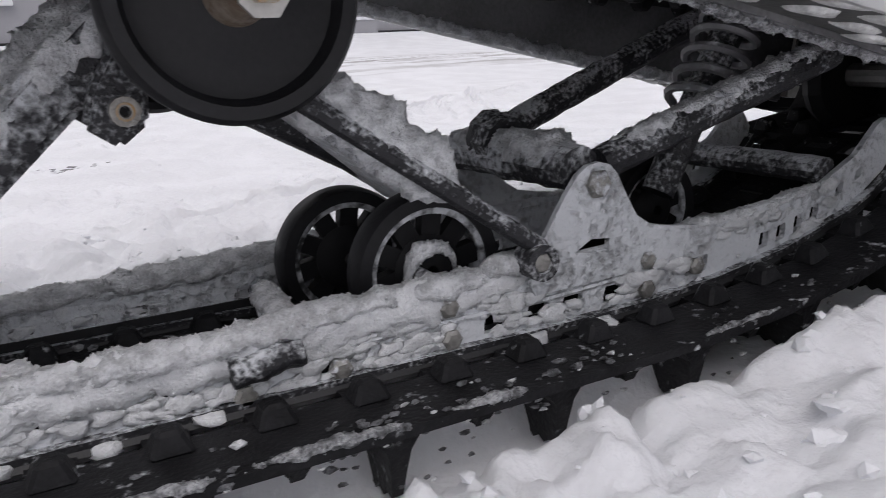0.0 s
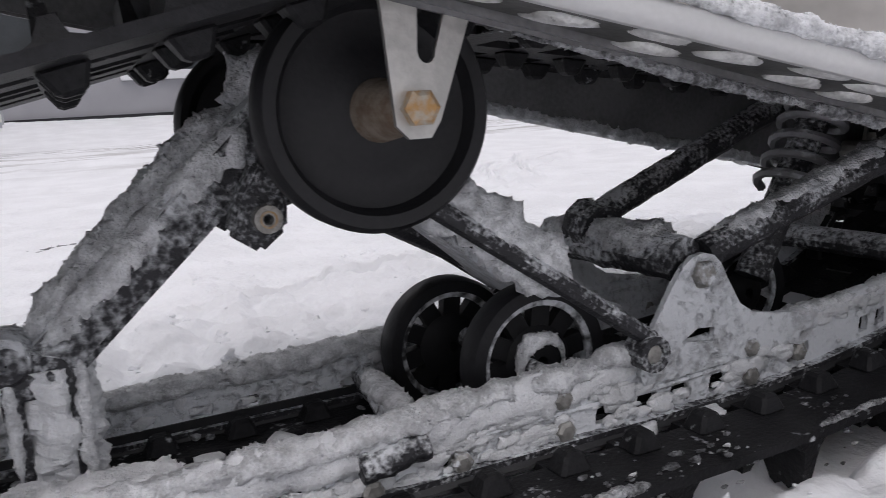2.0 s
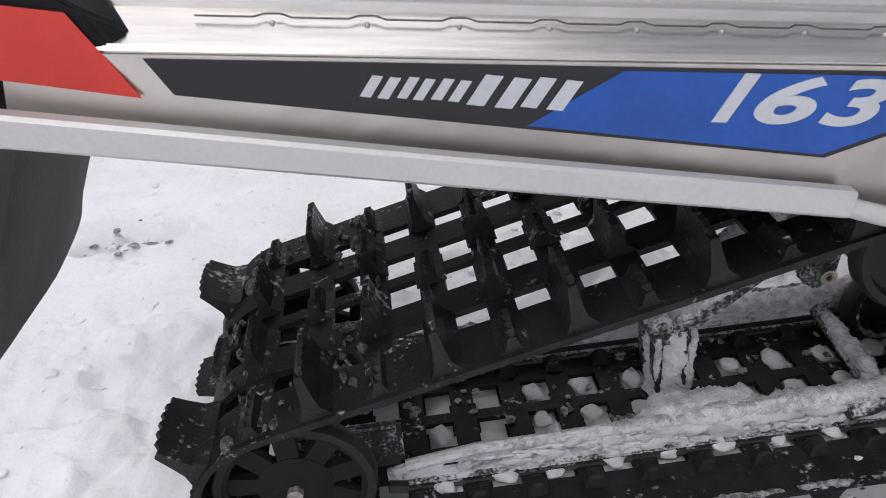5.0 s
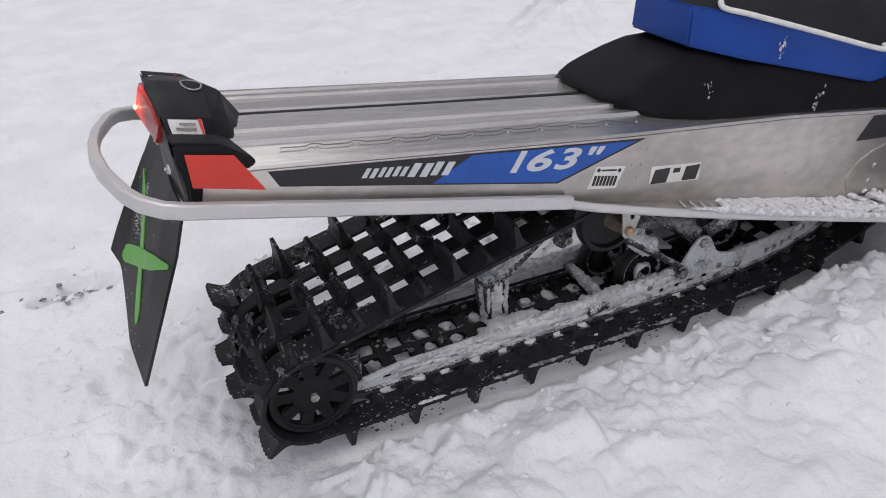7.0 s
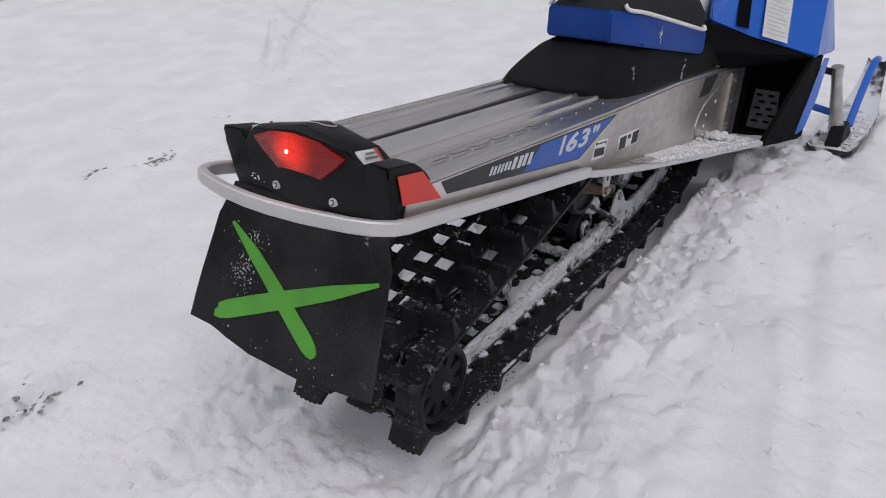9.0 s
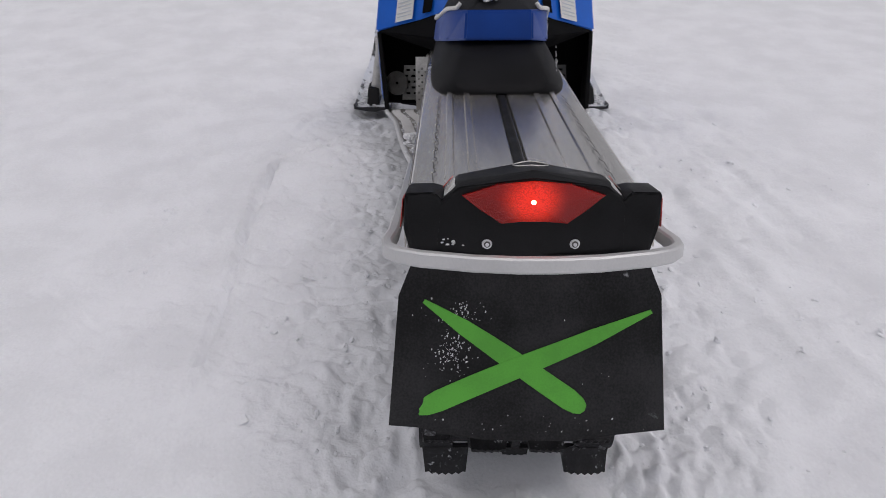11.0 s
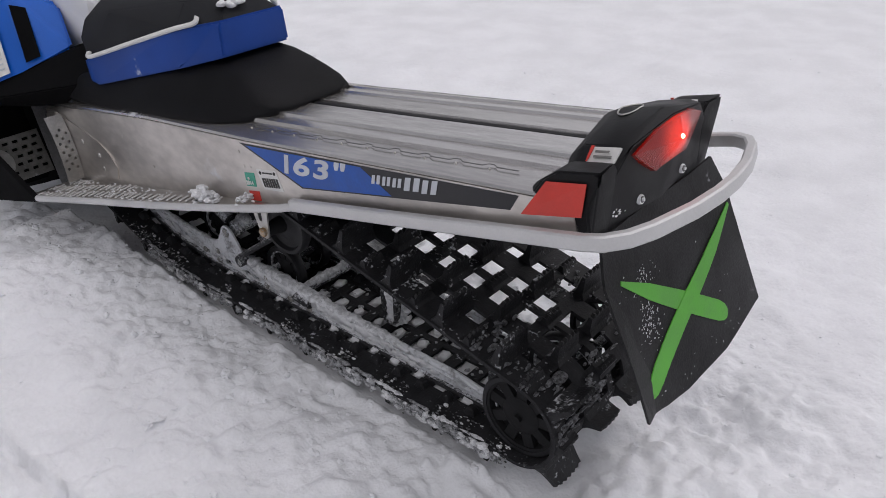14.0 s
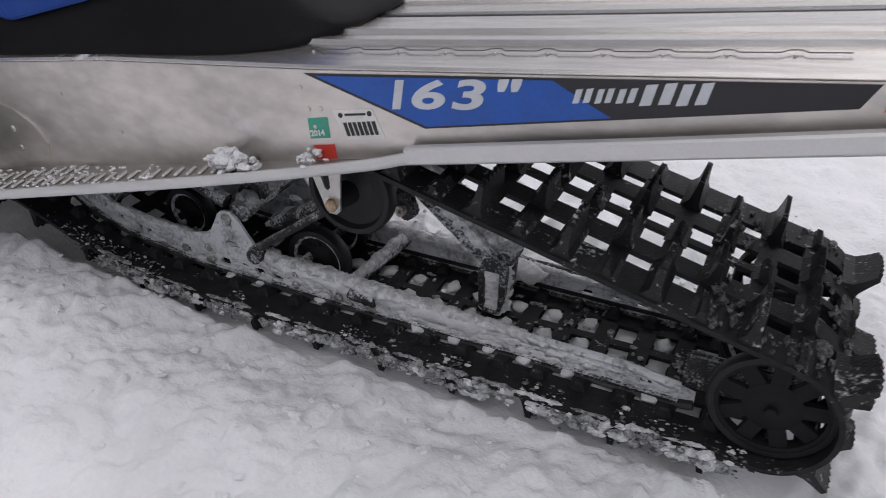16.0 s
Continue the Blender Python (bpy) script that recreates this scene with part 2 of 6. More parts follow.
# ---- mesh helpers ----
TILT = Matrix.Translation((0, 0, 0.174)) @ Matrix.Rotation(radians(12.5), 4, "Y")  # chassis frame: tail up, nose down


def S(x, y, z):
    return TILT @ Vector((x, y, z))


def link(name, me, mat, parent=None, label="", smooth=False):
    me.materials.clear()
    me.materials.append(mat)
    if smooth:
        for poly in me.polygons:
            poly.use_smooth = True
    ob = new(name, me)
    if parent:
        ob.parent = parent
        ob.matrix_parent_inverse = parent_frame(parent).inverted()
    if label:
        tagged(ob, label)
    return ob


def parent_frame(ob):
    m = ob.matrix_basis.copy()
    if ob.parent:
        m = parent_frame(ob.parent) @ ob.matrix_parent_inverse @ m
    return m


def part(name, bm, mat, parent=None, label="", sled=False, smooth=False):
    """Links a bmesh as one mesh object under a thing or a part."""
    if sled:
        bm.transform(TILT)
    bmesh.ops.recalc_face_normals(bm, faces=bm.faces)
    me = bpy.data.meshes.new(name)
    bm.to_mesh(me)
    bm.free()
    ob = link(name, me, mat, parent, label)
    if smooth:
        me.shade_smooth()
        if smooth != "all":
            me.set_sharp_from_angle(angle=radians(38))
    return ob


def thing(name, base, label, category, group="", kind=""):
    ob = new(name)
    ob.empty_display_size = 0.1
    ob.location = base
    ob.matrix_basis = Matrix.Translation(base)
    return tagged(ob, label, category, group, kind)


def box(bm, x0, x1, y0, y1, z0, z1):
    v = [bm.verts.new((x, y, z)) for x in (x0, x1) for y in (y0, y1) for z in (z0, z1)]
    for a in ((0, 1, 3, 2), (4, 6, 7, 5), (0, 4, 5, 1), (2, 3, 7, 6), (0, 2, 6, 4), (1, 5, 7, 3)):
        bm.faces.new([v[i] for i in a])
    return bm


def bevel(bm, width, segments=2):
    bmesh.ops.recalc_face_normals(bm, faces=bm.faces)
    bmesh.ops.bevel(bm, geom=list(bm.edges), offset=width, segments=segments, affect="EDGES", clamp_overlap=True)
    return bm


def hull(points, width=0.0, segments=2):
    bm = bmesh.new()
    for q in points:
        bm.verts.new(q)
    out = bmesh.ops.convex_hull(bm, input=bm.verts)
    bmesh.ops.delete(bm, geom=[v for v in bm.verts if not v.link_faces], context="VERTS")
    bmesh.ops.dissolve_limit(bm, angle_limit=radians(2), verts=bm.verts, edges=bm.edges)
    if width:
        bevel(bm, width, segments)
    return bm


def cushion(points, cuts=4, rounds=5):
    """A stuffed form: a hull divided finely and relaxed."""
    bm = hull(points)
    bmesh.ops.triangulate(bm, faces=bm.faces)
    bmesh.ops.subdivide_edges(bm, edges=list(bm.edges), cuts=cuts, use_grid_fill=True)
    for k in range(rounds):
        bmesh.ops.smooth_vert(bm, verts=bm.verts, factor=0.5, use_axis_x=True, use_axis_y=True, use_axis_z=True)
    return bm


def mirror(points):
    return list(points) + [(x, -y, z) for x, y, z in points]


def plate(outer, y0, y1, holes=(), bm=None, axes="xz"):
    """A flat piece with real openings, from outlines in two axes, between y0 and y1 along the third."""
    bm = bm or bmesh.new()
    flat = bmesh.new()
    edges = []
    for loop in (outer, *holes):
        v = [flat.verts.new((a, 0, b)) for a, b in loop]
        edges += [flat.edges.new((v[i], v[(i + 1) % len(v)])) for i in range(len(v))]
    bmesh.ops.triangle_fill(flat, use_beauty=True, use_dissolve=False, edges=edges)
    flat.verts.index_update()

    def put(a, y, b):
        return {"xz": (a, y, b), "xy": (a, b, y), "yz": (y, a, b)}[axes]

    lay = [[bm.verts.new(put(v.co.x, y, v.co.z)) for v in flat.verts] for y in (y0, y1)]
    for f in flat.faces:
        idx = [v.index for v in f.verts]
        bm.faces.new([lay[0][i] for i in idx])
        bm.faces.new([lay[1][i] for i in reversed(idx)])
    for e in flat.edges:
        if len(e.link_faces) == 1:
            a, b = e.verts[0].index, e.verts[1].index
            bm.faces.new((lay[0][a], lay[0][b], lay[1][b], lay[1][a]))
    flat.free()
    return bm


def tube(points, r, seg=12, bm=None, flat=1.0, closed=False, lumps=0.0, seed=0, square=False):
    """A bar swept along points; r may be a list; lumps roughens it like stuck snow."""
    bm = bm or bmesh.new()
    pts = [Vector(q) for q in points]
    rings = []
    side = None
    for i, q in enumerate(pts):
        a = pts[i - 1] if (i or closed) else pts[i]
        b = pts[(i + 1) % len(pts)] if (i + 1 < len(pts) or closed) else pts[i]
        d = (b - a).normalized()
        if side is None:
            side = d.cross(Vector((0, 0, 1)))
            side = side.normalized() if side.length > 0.05 else Vector((0, 1, 0))
        side = (side - d * side.dot(d)).normalized()
        up = side.cross(d)
        rad = r[i] if isinstance(r, (list, tuple)) else r
        ring = []
        for k in range(seg):
            ang = 2 * math.pi * (k + (0.5 if square else 0)) / seg
            off = side * math.cos(ang) * rad + up * math.sin(ang) * rad * flat
            if lumps:
                off *= 1 + lumps * noise.noise((q + off) * 55 + Vector((seed, 0, 0))) + 0.7 * lumps * noise.noise((q + off) * 140 + Vector((0, seed, 0)))
            ring.append(bm.verts.new(q + off))
        rings.append(ring)
    n = len(rings)
    for i in range(n if closed else n - 1):
        a, b = rings[i], rings[(i + 1) % n]
        for k in range(seg):
            bm.faces.new((a[k], a[(k + 1) % seg], b[(k + 1) % seg], b[k]))
    if not closed:
        bm.faces.new(rings[0][::-1])
        bm.faces.new(rings[-1])
    return bm


def along(points, step):
    """Points at even steps along a polyline."""
    pts = [Vector(q) for q in points]
    out = []
    for a, b in zip(pts, pts[1:]):
        k = max(1, round((b - a).length / step))
        out += [a.lerp(b, i / k) for i in range(k)]
    return out + [pts[-1]]


def smooth_path(points, n=8):
    """Catmull-Rom through points."""
    p = [Vector(q) for q in points]
    p = [2 * p[0] - p[1]] + p + [2 * p[-1] - p[-2]]
    out = []
    for i in range(1, len(p) - 2):
        for k in range(n):
            t = k / n
            a, b, c, d = p[i - 1], p[i], p[i + 1], p[i + 2]
            out.append(0.5 * (2 * b + (c - a) * t + (2 * a - 5 * b + 4 * c - d) * t * t + (3 * b - a - 3 * c + d) * t ** 3))
    return out + [p[-2]]


def lathe(profile, x, z, seg=40, bm=None):
    """A wheel about an axis along y at (x, z): a closed profile of (radius, y)."""
    bm = bm or bmesh.new()
    rings = [[bm.verts.new((x + r * math.cos(2 * math.pi * k / seg), y, z + r * math.sin(2 * math.pi * k / seg))) for r, y in profile] for k in range(seg)]
    m = len(profile)
    for k in range(seg):
        a, b = rings[k], rings[(k + 1) % seg]
        for i in range(m):
            bm.faces.new((a[i], a[(i + 1) % m], b[(i + 1) % m], b[i]))
    return bm


def text_part(word, size, shear, mat, parent, place, name, thick=0.0006, label="", fit=None):
    """Lettering in the built-in font as a thin mesh. place: a matrix from the letters' plane."""
    cu = bpy.data.curves.new(name, "FONT")
    cu.body, cu.size, cu.shear, cu.extrude, cu.offset = word, size, shear, thick, size * 0.027
    ob = bpy.data.objects.new(name, cu)
    scene.collection.objects.link(ob)
    me = bpy.data.meshes.new_from_object(ob.evaluated_get(bpy.context.evaluated_depsgraph_get()))
    bpy.data.objects.remove(ob)
    if fit:
        co = np.array([v.co for v in me.vertices])
        lo, hi = co.min(0), co.max(0)
        me.transform(Matrix.Diagonal((fit[0] / (hi[0] - lo[0]), fit[1] / (hi[1] - lo[1]), 1, 1)) @ Matrix.Translation((-lo[0], -lo[1], 0)))
    me.transform(place)
    return link(name, me, mat, parent, label)


# ---- ground ----
def lattice(ix, iy, seed):
    h = (ix.astype(np.int64) * 374761393 + iy.astype(np.int64) * 668265263 + seed * 974634533) & 0xFFFFFFFF
    h = ((h ^ (h >> 13)) * 1274126177) & 0xFFFFFFFF
    return ((h ^ (h >> 16)) & 0xFFFF) / 65535.0


def wave(x, y, seed):
    ix, iy = np.floor(x), np.floor(y)
    fx, fy = x - ix, y - iy
    fx, fy = fx * fx * (3 - 2 * fx), fy * fy * (3 - 2 * fy)
    a, b = lattice(ix, iy, seed), lattice(ix + 1, iy, seed)
    c, d = lattice(ix, iy + 1, seed), lattice(ix + 1, iy + 1, seed)
    return (a * (1 - fx) + b * fx) * (1 - fy) + (c * (1 - fx) + d * fx) * fy - 0.5


def fbm(x, y, freq, octaves, seed):
    out, amp = 0, 1.0
    for k in range(octaves):
        out = out + amp * wave(x * freq, y * freq, seed + k)
        freq, amp = freq * 2.03, amp * 0.52
    return out


def step(v, a, b):
    t = np.clip((v - a) / (b - a), 0, 1)
    return t * t * (3 - 2 * t)


TRAILS = [
    (2.24, 2.54, 2.85, 3.03, 0.017, 0.032), (2.85, 3.03, 3.26, 3.35, 0.017, 0.032), (3.26, 3.35, 4.14, 4.05, 0.017, 0.032), (3.55, 3.98, 3.22, 3.47, 0.017, 0.032),
    (3.22, 3.47, 3.06, 3.14, 0.017, 0.032), (3.06, 3.14, 2.87, 2.75, 0.017, 0.032), (2.87, 2.75, 2.76, 2.46, 0.017, 0.032), (3.12, 3.52, 2.54, 2.93, 0.017, 0.032),
    (2.54, 2.93, 2.26, 2.68, 0.017, 0.032), (2.01, 2.24, 2.07, 2.17, 0.017, 0.032), (1.9, 2.35, 1.9, 2.22, 0.017, 0.032), (1.03, 2.4, 1.08, 2.29, 0.017, 0.032),
    (1.72, 0.83, 1.21, 0.84, 0.015, 0.024), (1.21, 0.84, 0.92, 0.82, 0.015, 0.024), (0.92, 0.82, 0.51, 0.8, 0.015, 0.024), (1.86, 0.62, 1.71, 0.82, 0.015, 0.024),
    (1.71, 0.82, 1.44, 0.88, 0.015, 0.024), (-0.31, 0.76, -0.22, 0.81, 0.03, 0.031), (-0.22, 0.81, -0.12, 0.8, 0.03, 0.031), (-0.41, 0.86, -0.17, 0.84, 0.017, 0.032),
    (2.77, 3.05, 2.57, 2.52, 0.017, 0.032), (4.38, 4.06, 2.02, 2.26, 0.05, 0.014), (3.01, 3.4, 2.44, 2.15, 0.04, 0.012), (2.72, 3.06, 2.01, 2.37, 0.04, 0.012),
    (0.13, 0.77, 0.45, 0.8, 0.022, 0.007), (0.97, 1.44, 0.71, 1.14, 0.022, 0.007), (2.4, 0.78, 1.19, 0.84, 0.03, 0.008), (1.19, 0.84, 0.3, 0.8, 0.02, 0.007),
    (1.12, 3.17, 2.19, 4.2, 0.05, 0.014), (-0.6, 0.62, -0.1, 0.8, 0.03, 0.008), (-1.1, 0.35, 0.1, 1.05, 0.05, 0.007), (0.2, -1.6, 2.4, -1.0, 0.04, 0.008),
    (-0.5, 1.9, 1.5, 2.6, 0.05, 0.01), (0.5, -0.9, 1.6, -0.62, 0.05, 0.012), (0.9, -1.1, 2.3, -0.75, 0.06, 0.012),
]
PITS = [(0.89, 1.91), (0.95, 1.89), (1.01, 1.86), (1.51, 2.13), (1.67, 2.01), (2.55, 2.11), (0.73, 1.65), (0.80, 1.75), (-0.06, 1.19), (-0.24, 0.76), (0.6, 2.4), (1.4, 1.9), (-0.6, -0.9), (-0.9, 0.6), (1.29, -3.1), (0.26, -2.75), (2.2, 1.4), (1.9, 1.15)]


def ground_height(x, y):
    r = np.hypot(x - 0.8, y)
    near = 1 - step(r, 2.0, 5.0)
    far = step(r, 6.0, 30.0)
    h = 0.02 * fbm(x, y, 0.7, 3, 3) + (0.012 + 0.006 * near) * fbm(x, y, 6.0, 3, 11) + (0.005 + 0.014 * near * step(fbm(x, y, 1.6, 2, 19), -0.25, 0.2)) * np.abs(fbm(x, y, 14.0, 4, 17)) + 0.003 * near * fbm(x, y, 36.0, 2, 18)
    h = h + far * 0.12 * fbm(x, y, 0.07, 2, 23)
    # churned bank beside the track, right-hand side
    wx, wy = x + 0.03 * wave(x * 14, y * 14, 5), y + 0.03 * wave(x * 14 + 7, y * 14, 6)
    clods = np.abs(fbm(wx, wy, 8.0, 3, 31))
    crumbs = np.abs(fbm(wx, wy, 24.0, 3, 37))
    bits = np.abs(fbm(x, y, 70.0, 2, 41))
    patchy = step(fbm(x, y, 3.0, 2, 43), -0.25, 0.2)
    calm = 1 - 0.75 * step(np.abs(y), 0.27, 0.46)
    ruts = fbm(x * 1.4 + 0.25 * y, y * 6.0 - x * 1.1, 1.0, 2, 53)
    lumps = 0.062 * clods + calm * ((0.022 + 0.026 * patchy) * crumbs + (0.005 + 0.007 * patchy) * bits) - 0.044 * (0.4 + 0.6 * calm) + 0.014 * (1 - calm) * ruts
    bank = np.interp(x, [-1.3, -0.3, 0.0, 0.2, 0.45, 0.8, 1.0, 1.1, 1.25, 1.40, 1.55, 2.0, 2.6, 3.2], [0.0, -0.02, -0.03, 0.0, 0.04, 0.052, 0.056, 0.06, 0.080, 0.100, 0.120, 0.11, 0.03, 0.0])
    side = step(-y, 0.198, 0.262) * (1 - 0.5 * step(-y, 0.40, 0.75)) * (1 - step(-y, 0.7, 1.7))
    h = h + side * (bank + lumps * step(x, 0.05, 0.5) * (1 - step(x, 2.3, 3.2)))
    # lower, softer bank on the left-hand side
    bank = np.interp(x, [-1.2, -0.2, 0.1, 0.3, 0.5, 0.86, 1.12, 1.30, 1.47, 1.62, 1.75, 2.1, 2.6], [0.0, -0.03, -0.015, 0.020, 0.024, 0.022, 0.026, 0.045, 0.066, 0.088, 0.105, 0.06, 0.0])
    side = step(y, 0.198, 0.234) * (1 - step(y, 0.5, 1.5))
    h = h + side * (bank + (0.22 * lumps + 0.024 * np.abs(fbm(x, y, 5.0, 3, 61)) + 0.034 * np.abs(fbm(wx, wy, 13.0, 3, 62)) + 0.012 * np.abs(fbm(x, y, 38.0, 2, 63)) - 0.012) * step(x, 0.1, 0.5) * (1 - step(x, 2.3, 3.2)))
    h = h + 0.16 * step(y, 4.0, 6.6) + 0.32 * step(y, 8.5, 12.0)
    # trench under the belt, and the scoop behind it
    under = (1 - step(np.abs(y), 0.17, 0.23)) * step(x, 0.05, 0.25) * (1 - step(x, 1.75, 2.0))
    h = h * (1 - under) + under * -0.004
    # snow pressed up between the lugs, to the belt's windows
    core = (1 - step(np.abs(y), 0.135, 0.165)) * step(x, 0.33, 0.42) * (1 - step(x, 1.28, 1.40))
    h = h + core * (0.054 + 0.006 * wave(x * 30, y * 30, 29) + 0.004 * wave(x * 80, y * 80, 30))
    scoop = (1 - step(np.abs(y), 0.22, 0.42)) * step(x, -0.75, -0.05) * (1 - step(x, 0.15, 0.35))
    h = h - 0.05 * scoop
    # clods thrown up round the track's rear end
    churn = step(x, -0.45, -0.1) * (1 - step(x, 0.25, 0.6)) * (1 - step(np.abs(y), 0.32, 0.62)) * (1 - under)
    h = h + churn * (0.060 * np.abs(fbm(wx, wy, 9.0, 3, 33)) + 0.034 * crumbs + 0.008 * bits - 0.022)
    # ski beds, thin carved lines and footprints
    for yy in (-0.5, 0.5):
        h = h - 0.02 * (1 - step(np.abs(y - yy), 0.06, 0.11)) * step(x, 2.2, 2.4) * (1 - step(x, 3.0, 3.2))
    for ax, ay, bx, by, w, d in TRAILS:
        lx, ly = bx - ax, by - ay
        t = np.clip(((x - ax) * lx + (y - ay) * ly) / (lx * lx + ly * ly), 0, 1)
        off = np.hypot(x - ax - t * lx, y - ay - t * ly) + 0.5 * w * wave(x * 5, y * 5, 71)
        h = h - d * (1 - step(off, w * 0.4, w)) + 0.4 * d * (1 - step(np.abs(off - 1.5 * w), 0.0, 0.6 * w))
    for fx, fy in PITS:
        h = h - 0.018 * (1 - step(np.hypot((x - fx) * 0.8, y - fy) + 0.07 * wave(x * 16, y * 16, 83), 0.02, 0.10)) * (0.6 + 1.2 * wave(x * 40, y * 40, 84))
    return h


def spread(stops, reach, grow=1.05):
    """Grid lines: finest between the stops, (from, to, spacing), widening outwards to the horizon."""
    mid = []
    for lo, hi, d in stops:
        mid += list(np.arange(lo, hi - d / 2, d))
    first, last = stops[0][2], stops[-1][2]
    mid.append(stops[-1][1])
    out, d, v = [], last, mid[-1]
    while v < reach:
        d *= grow
        v += d
        out.append(v)
    low, d, v = [], first, mid[0]
    while v > -reach:
        d *= grow
        v -= d
        low.append(v)
    return np.array(low[::-1] + mid + out)


def build_ground():
    xs = spread([(-1.1, -0.4, 0.016), (-0.4, 0.7, 0.009), (0.7, 1.75, 0.0065), (1.75, 2.4, 0.014), (2.4, 3.6, 0.012), (3.6, 4.4, 0.024)], 900)
    ys = spread([(-1.1, -0.62, 0.014), (-0.62, -0.2, 0.0062), (-0.2, 0.2, 0.01), (0.2, 0.6, 0.008), (0.6, 1.5, 0.0125), (1.5, 2.4, 0.018), (2.4, 3.7, 0.012)], 900)
    gx, gy = np.meshgrid(xs, ys, indexing="ij")
    gz = ground_height(gx, gy)
    co = np.stack([gx, gy, gz], -1).reshape(-1, 3)
    nx, ny = len(xs), len(ys)
    i = (np.arange(nx - 1)[:, None] * ny + np.arange(ny - 1)[None]).reshape(-1)
    quads = np.stack([i, i + ny, i + ny + 1, i + 1], -1)
    me = bpy.data.meshes.new("snow_ground")
    me.from_pydata(co.tolist(), [], quads.tolist())
    ob = link("ground", me, SNOW, smooth=True)
    return tagged(ob, "trampled white snow with lumps, grooves and ski trails", "snow", kind="structure")


build_ground()

# ---- the snowmobile ----
SLEDGE = thing("snowmobile", (0.9, 0, 0), "blue and black mountain snowmobile with bare aluminium tunnel, standing in snow", "snowmobile")

# belt line, in world x and z
HUB, HUB_R = (0.229, 0.157), 0.094
ROLL, ROLL_R = (0.955, 0.356), 0.079
DRIVE, DRIVE_R = (1.871, 0.251), 0.080
BELT = 0.008
PITCH = 0.0735


def arc(c, r, a0, a1, n=14):
    return [(c[0] + r * math.cos(radians(a0 + (a1 - a0) * k / n)), c[1] + r * math.sin(radians(a0 + (a1 - a0) * k / n))) for k in range(n + 1)]


def belt_line():
    h = BELT / 2
    loop = [(0.40, 0.059), (0.8, 0.059), (1.22, 0.059), (1.32, 0.0605), (1.42, 0.068), (1.52, 0.082), (1.62, 0.108), (1.70, 0.139), (1.78, 0.168)]
    loop += arc(DRIVE, DRIVE_R + h, -50, 95)
    loop += [(1.4, 0.385)] + arc(ROLL, ROLL_R + h, 80, 104, 4) + arc(HUB, HUB_R + h, 104, 262, 22)
    pts = [Vector((x, 0, z)) for x, z in loop]
    pts.append(pts[0])
    return pts


def resample(pts, count, start):
    d = [0.0]
    for a, b in zip(pts, pts[1:]):
        d.append(d[-1] + (b - a).length)
    out = []
    for k in range(count):
        t = (d[-1] * k / count + start) % d[-1]
        j = max(i for i in range(len(d)) if d[i] <= t + 1e-9)
        j = min(j, len(pts) - 2)
        out.append(pts[j].lerp(pts[j + 1], (t - d[j]) / (d[j + 1] - d[j])))
    return out, d[-1]


line = belt_line()
total = sum((b - a).length for a, b in zip(line, line[1:]))
ROWS = 2 * round(total / PITCH / 2)
SUB = 9
WINDOW = range(2, 7)  # sub-steps of a row that lie in a window
START = 0.0
fine, total = resample(line, ROWS * SUB, START)
# slide the windows along until one row sits where the real one does
near_ = min(range(0, ROWS * SUB, SUB), key=lambda k: (fine[k + 4].lerp(fine[k + 5], 0.5) - Vector((0.383, 0, 0.300))).length)
START = (Vector((0.383, 0, 0.300)) - fine[near_ + 4].lerp(fine[near_ + 5], 0.5)).dot((fine[near_ + 6] - fine[near_ + 3]).normalized())
fine, total = resample(line, ROWS * SUB, START)
TALL = min(range(ROWS), key=lambda r: (fine[r * SUB] - Vector((0.415, 0, 0.305))).length) % 2


def belt_frame(k):
    """Place, way along and outward normal at sub-step k of the belt."""
    n = len(fine)
    a, b = fine[(k - 1) % n], fine[(k + 1) % n]
    d = (b - a).normalized()
    return fine[k % n], d, Vector((d.z, 0, -d.x))


CUTS = [-0.205, -0.134, -0.101, -0.055, -0.009, 0.009, 0.055, 0.101, 0.134, 0.205]
OPEN = {1, 3, 5, 7}  # cells between cuts that are windows


def build_belt():
    n = len(fine)
    verts, faces = [], []
    m = len(CUTS)
    for k in range(n):
        q, d, o = belt_frame(k)
        for sgn in (1, -1):
            for y in CUTS:
                verts.append(q + o * (sgn * BELT / 2) + Vector((0, y, 0)))

    def vid(k, s, c):
        return (k % n) * 2 * m + s * m + c

    def is_open(k, c):
        return c in OPEN and (k % SUB) in WINDOW

    for k in range(n):
        for c in range(m - 1):
            if is_open(k, c):
                continue
            faces.append((vid(k, 0, c), vid(k + 1, 0, c), vid(k + 1, 0, c + 1), vid(k, 0, c + 1)))
            faces.append((vid(k, 1, c), vid(k, 1, c + 1), vid(k + 1, 1, c + 1), vid(k + 1, 1, c)))
            for cc, edge in ((c - 1, c), (c + 1, c + 1)):
                if cc < 0 or cc >= m - 1 or is_open(k, cc):
                    faces.append((vid(k, 0, edge), vid(k, 1, edge), vid(k + 1, 1, edge), vid(k + 1, 0, edge)))
            for kk, edge in ((k - 1, k), (k + 1, k + 1)):
                if is_open(kk, c):
                    faces.append((vid(edge, 0, c), vid(edge, 0, c + 1), vid(edge, 1, c + 1), vid(edge, 1, c)))
    me = bpy.data.meshes.new("track")
    me.from_pydata([tuple(v) for v in verts], [], faces)
    return link("track", me, RUBBER, SLEDGE, "black rubber track with rows of square windows and tall paddle lugs")


TRACK = build_belt()


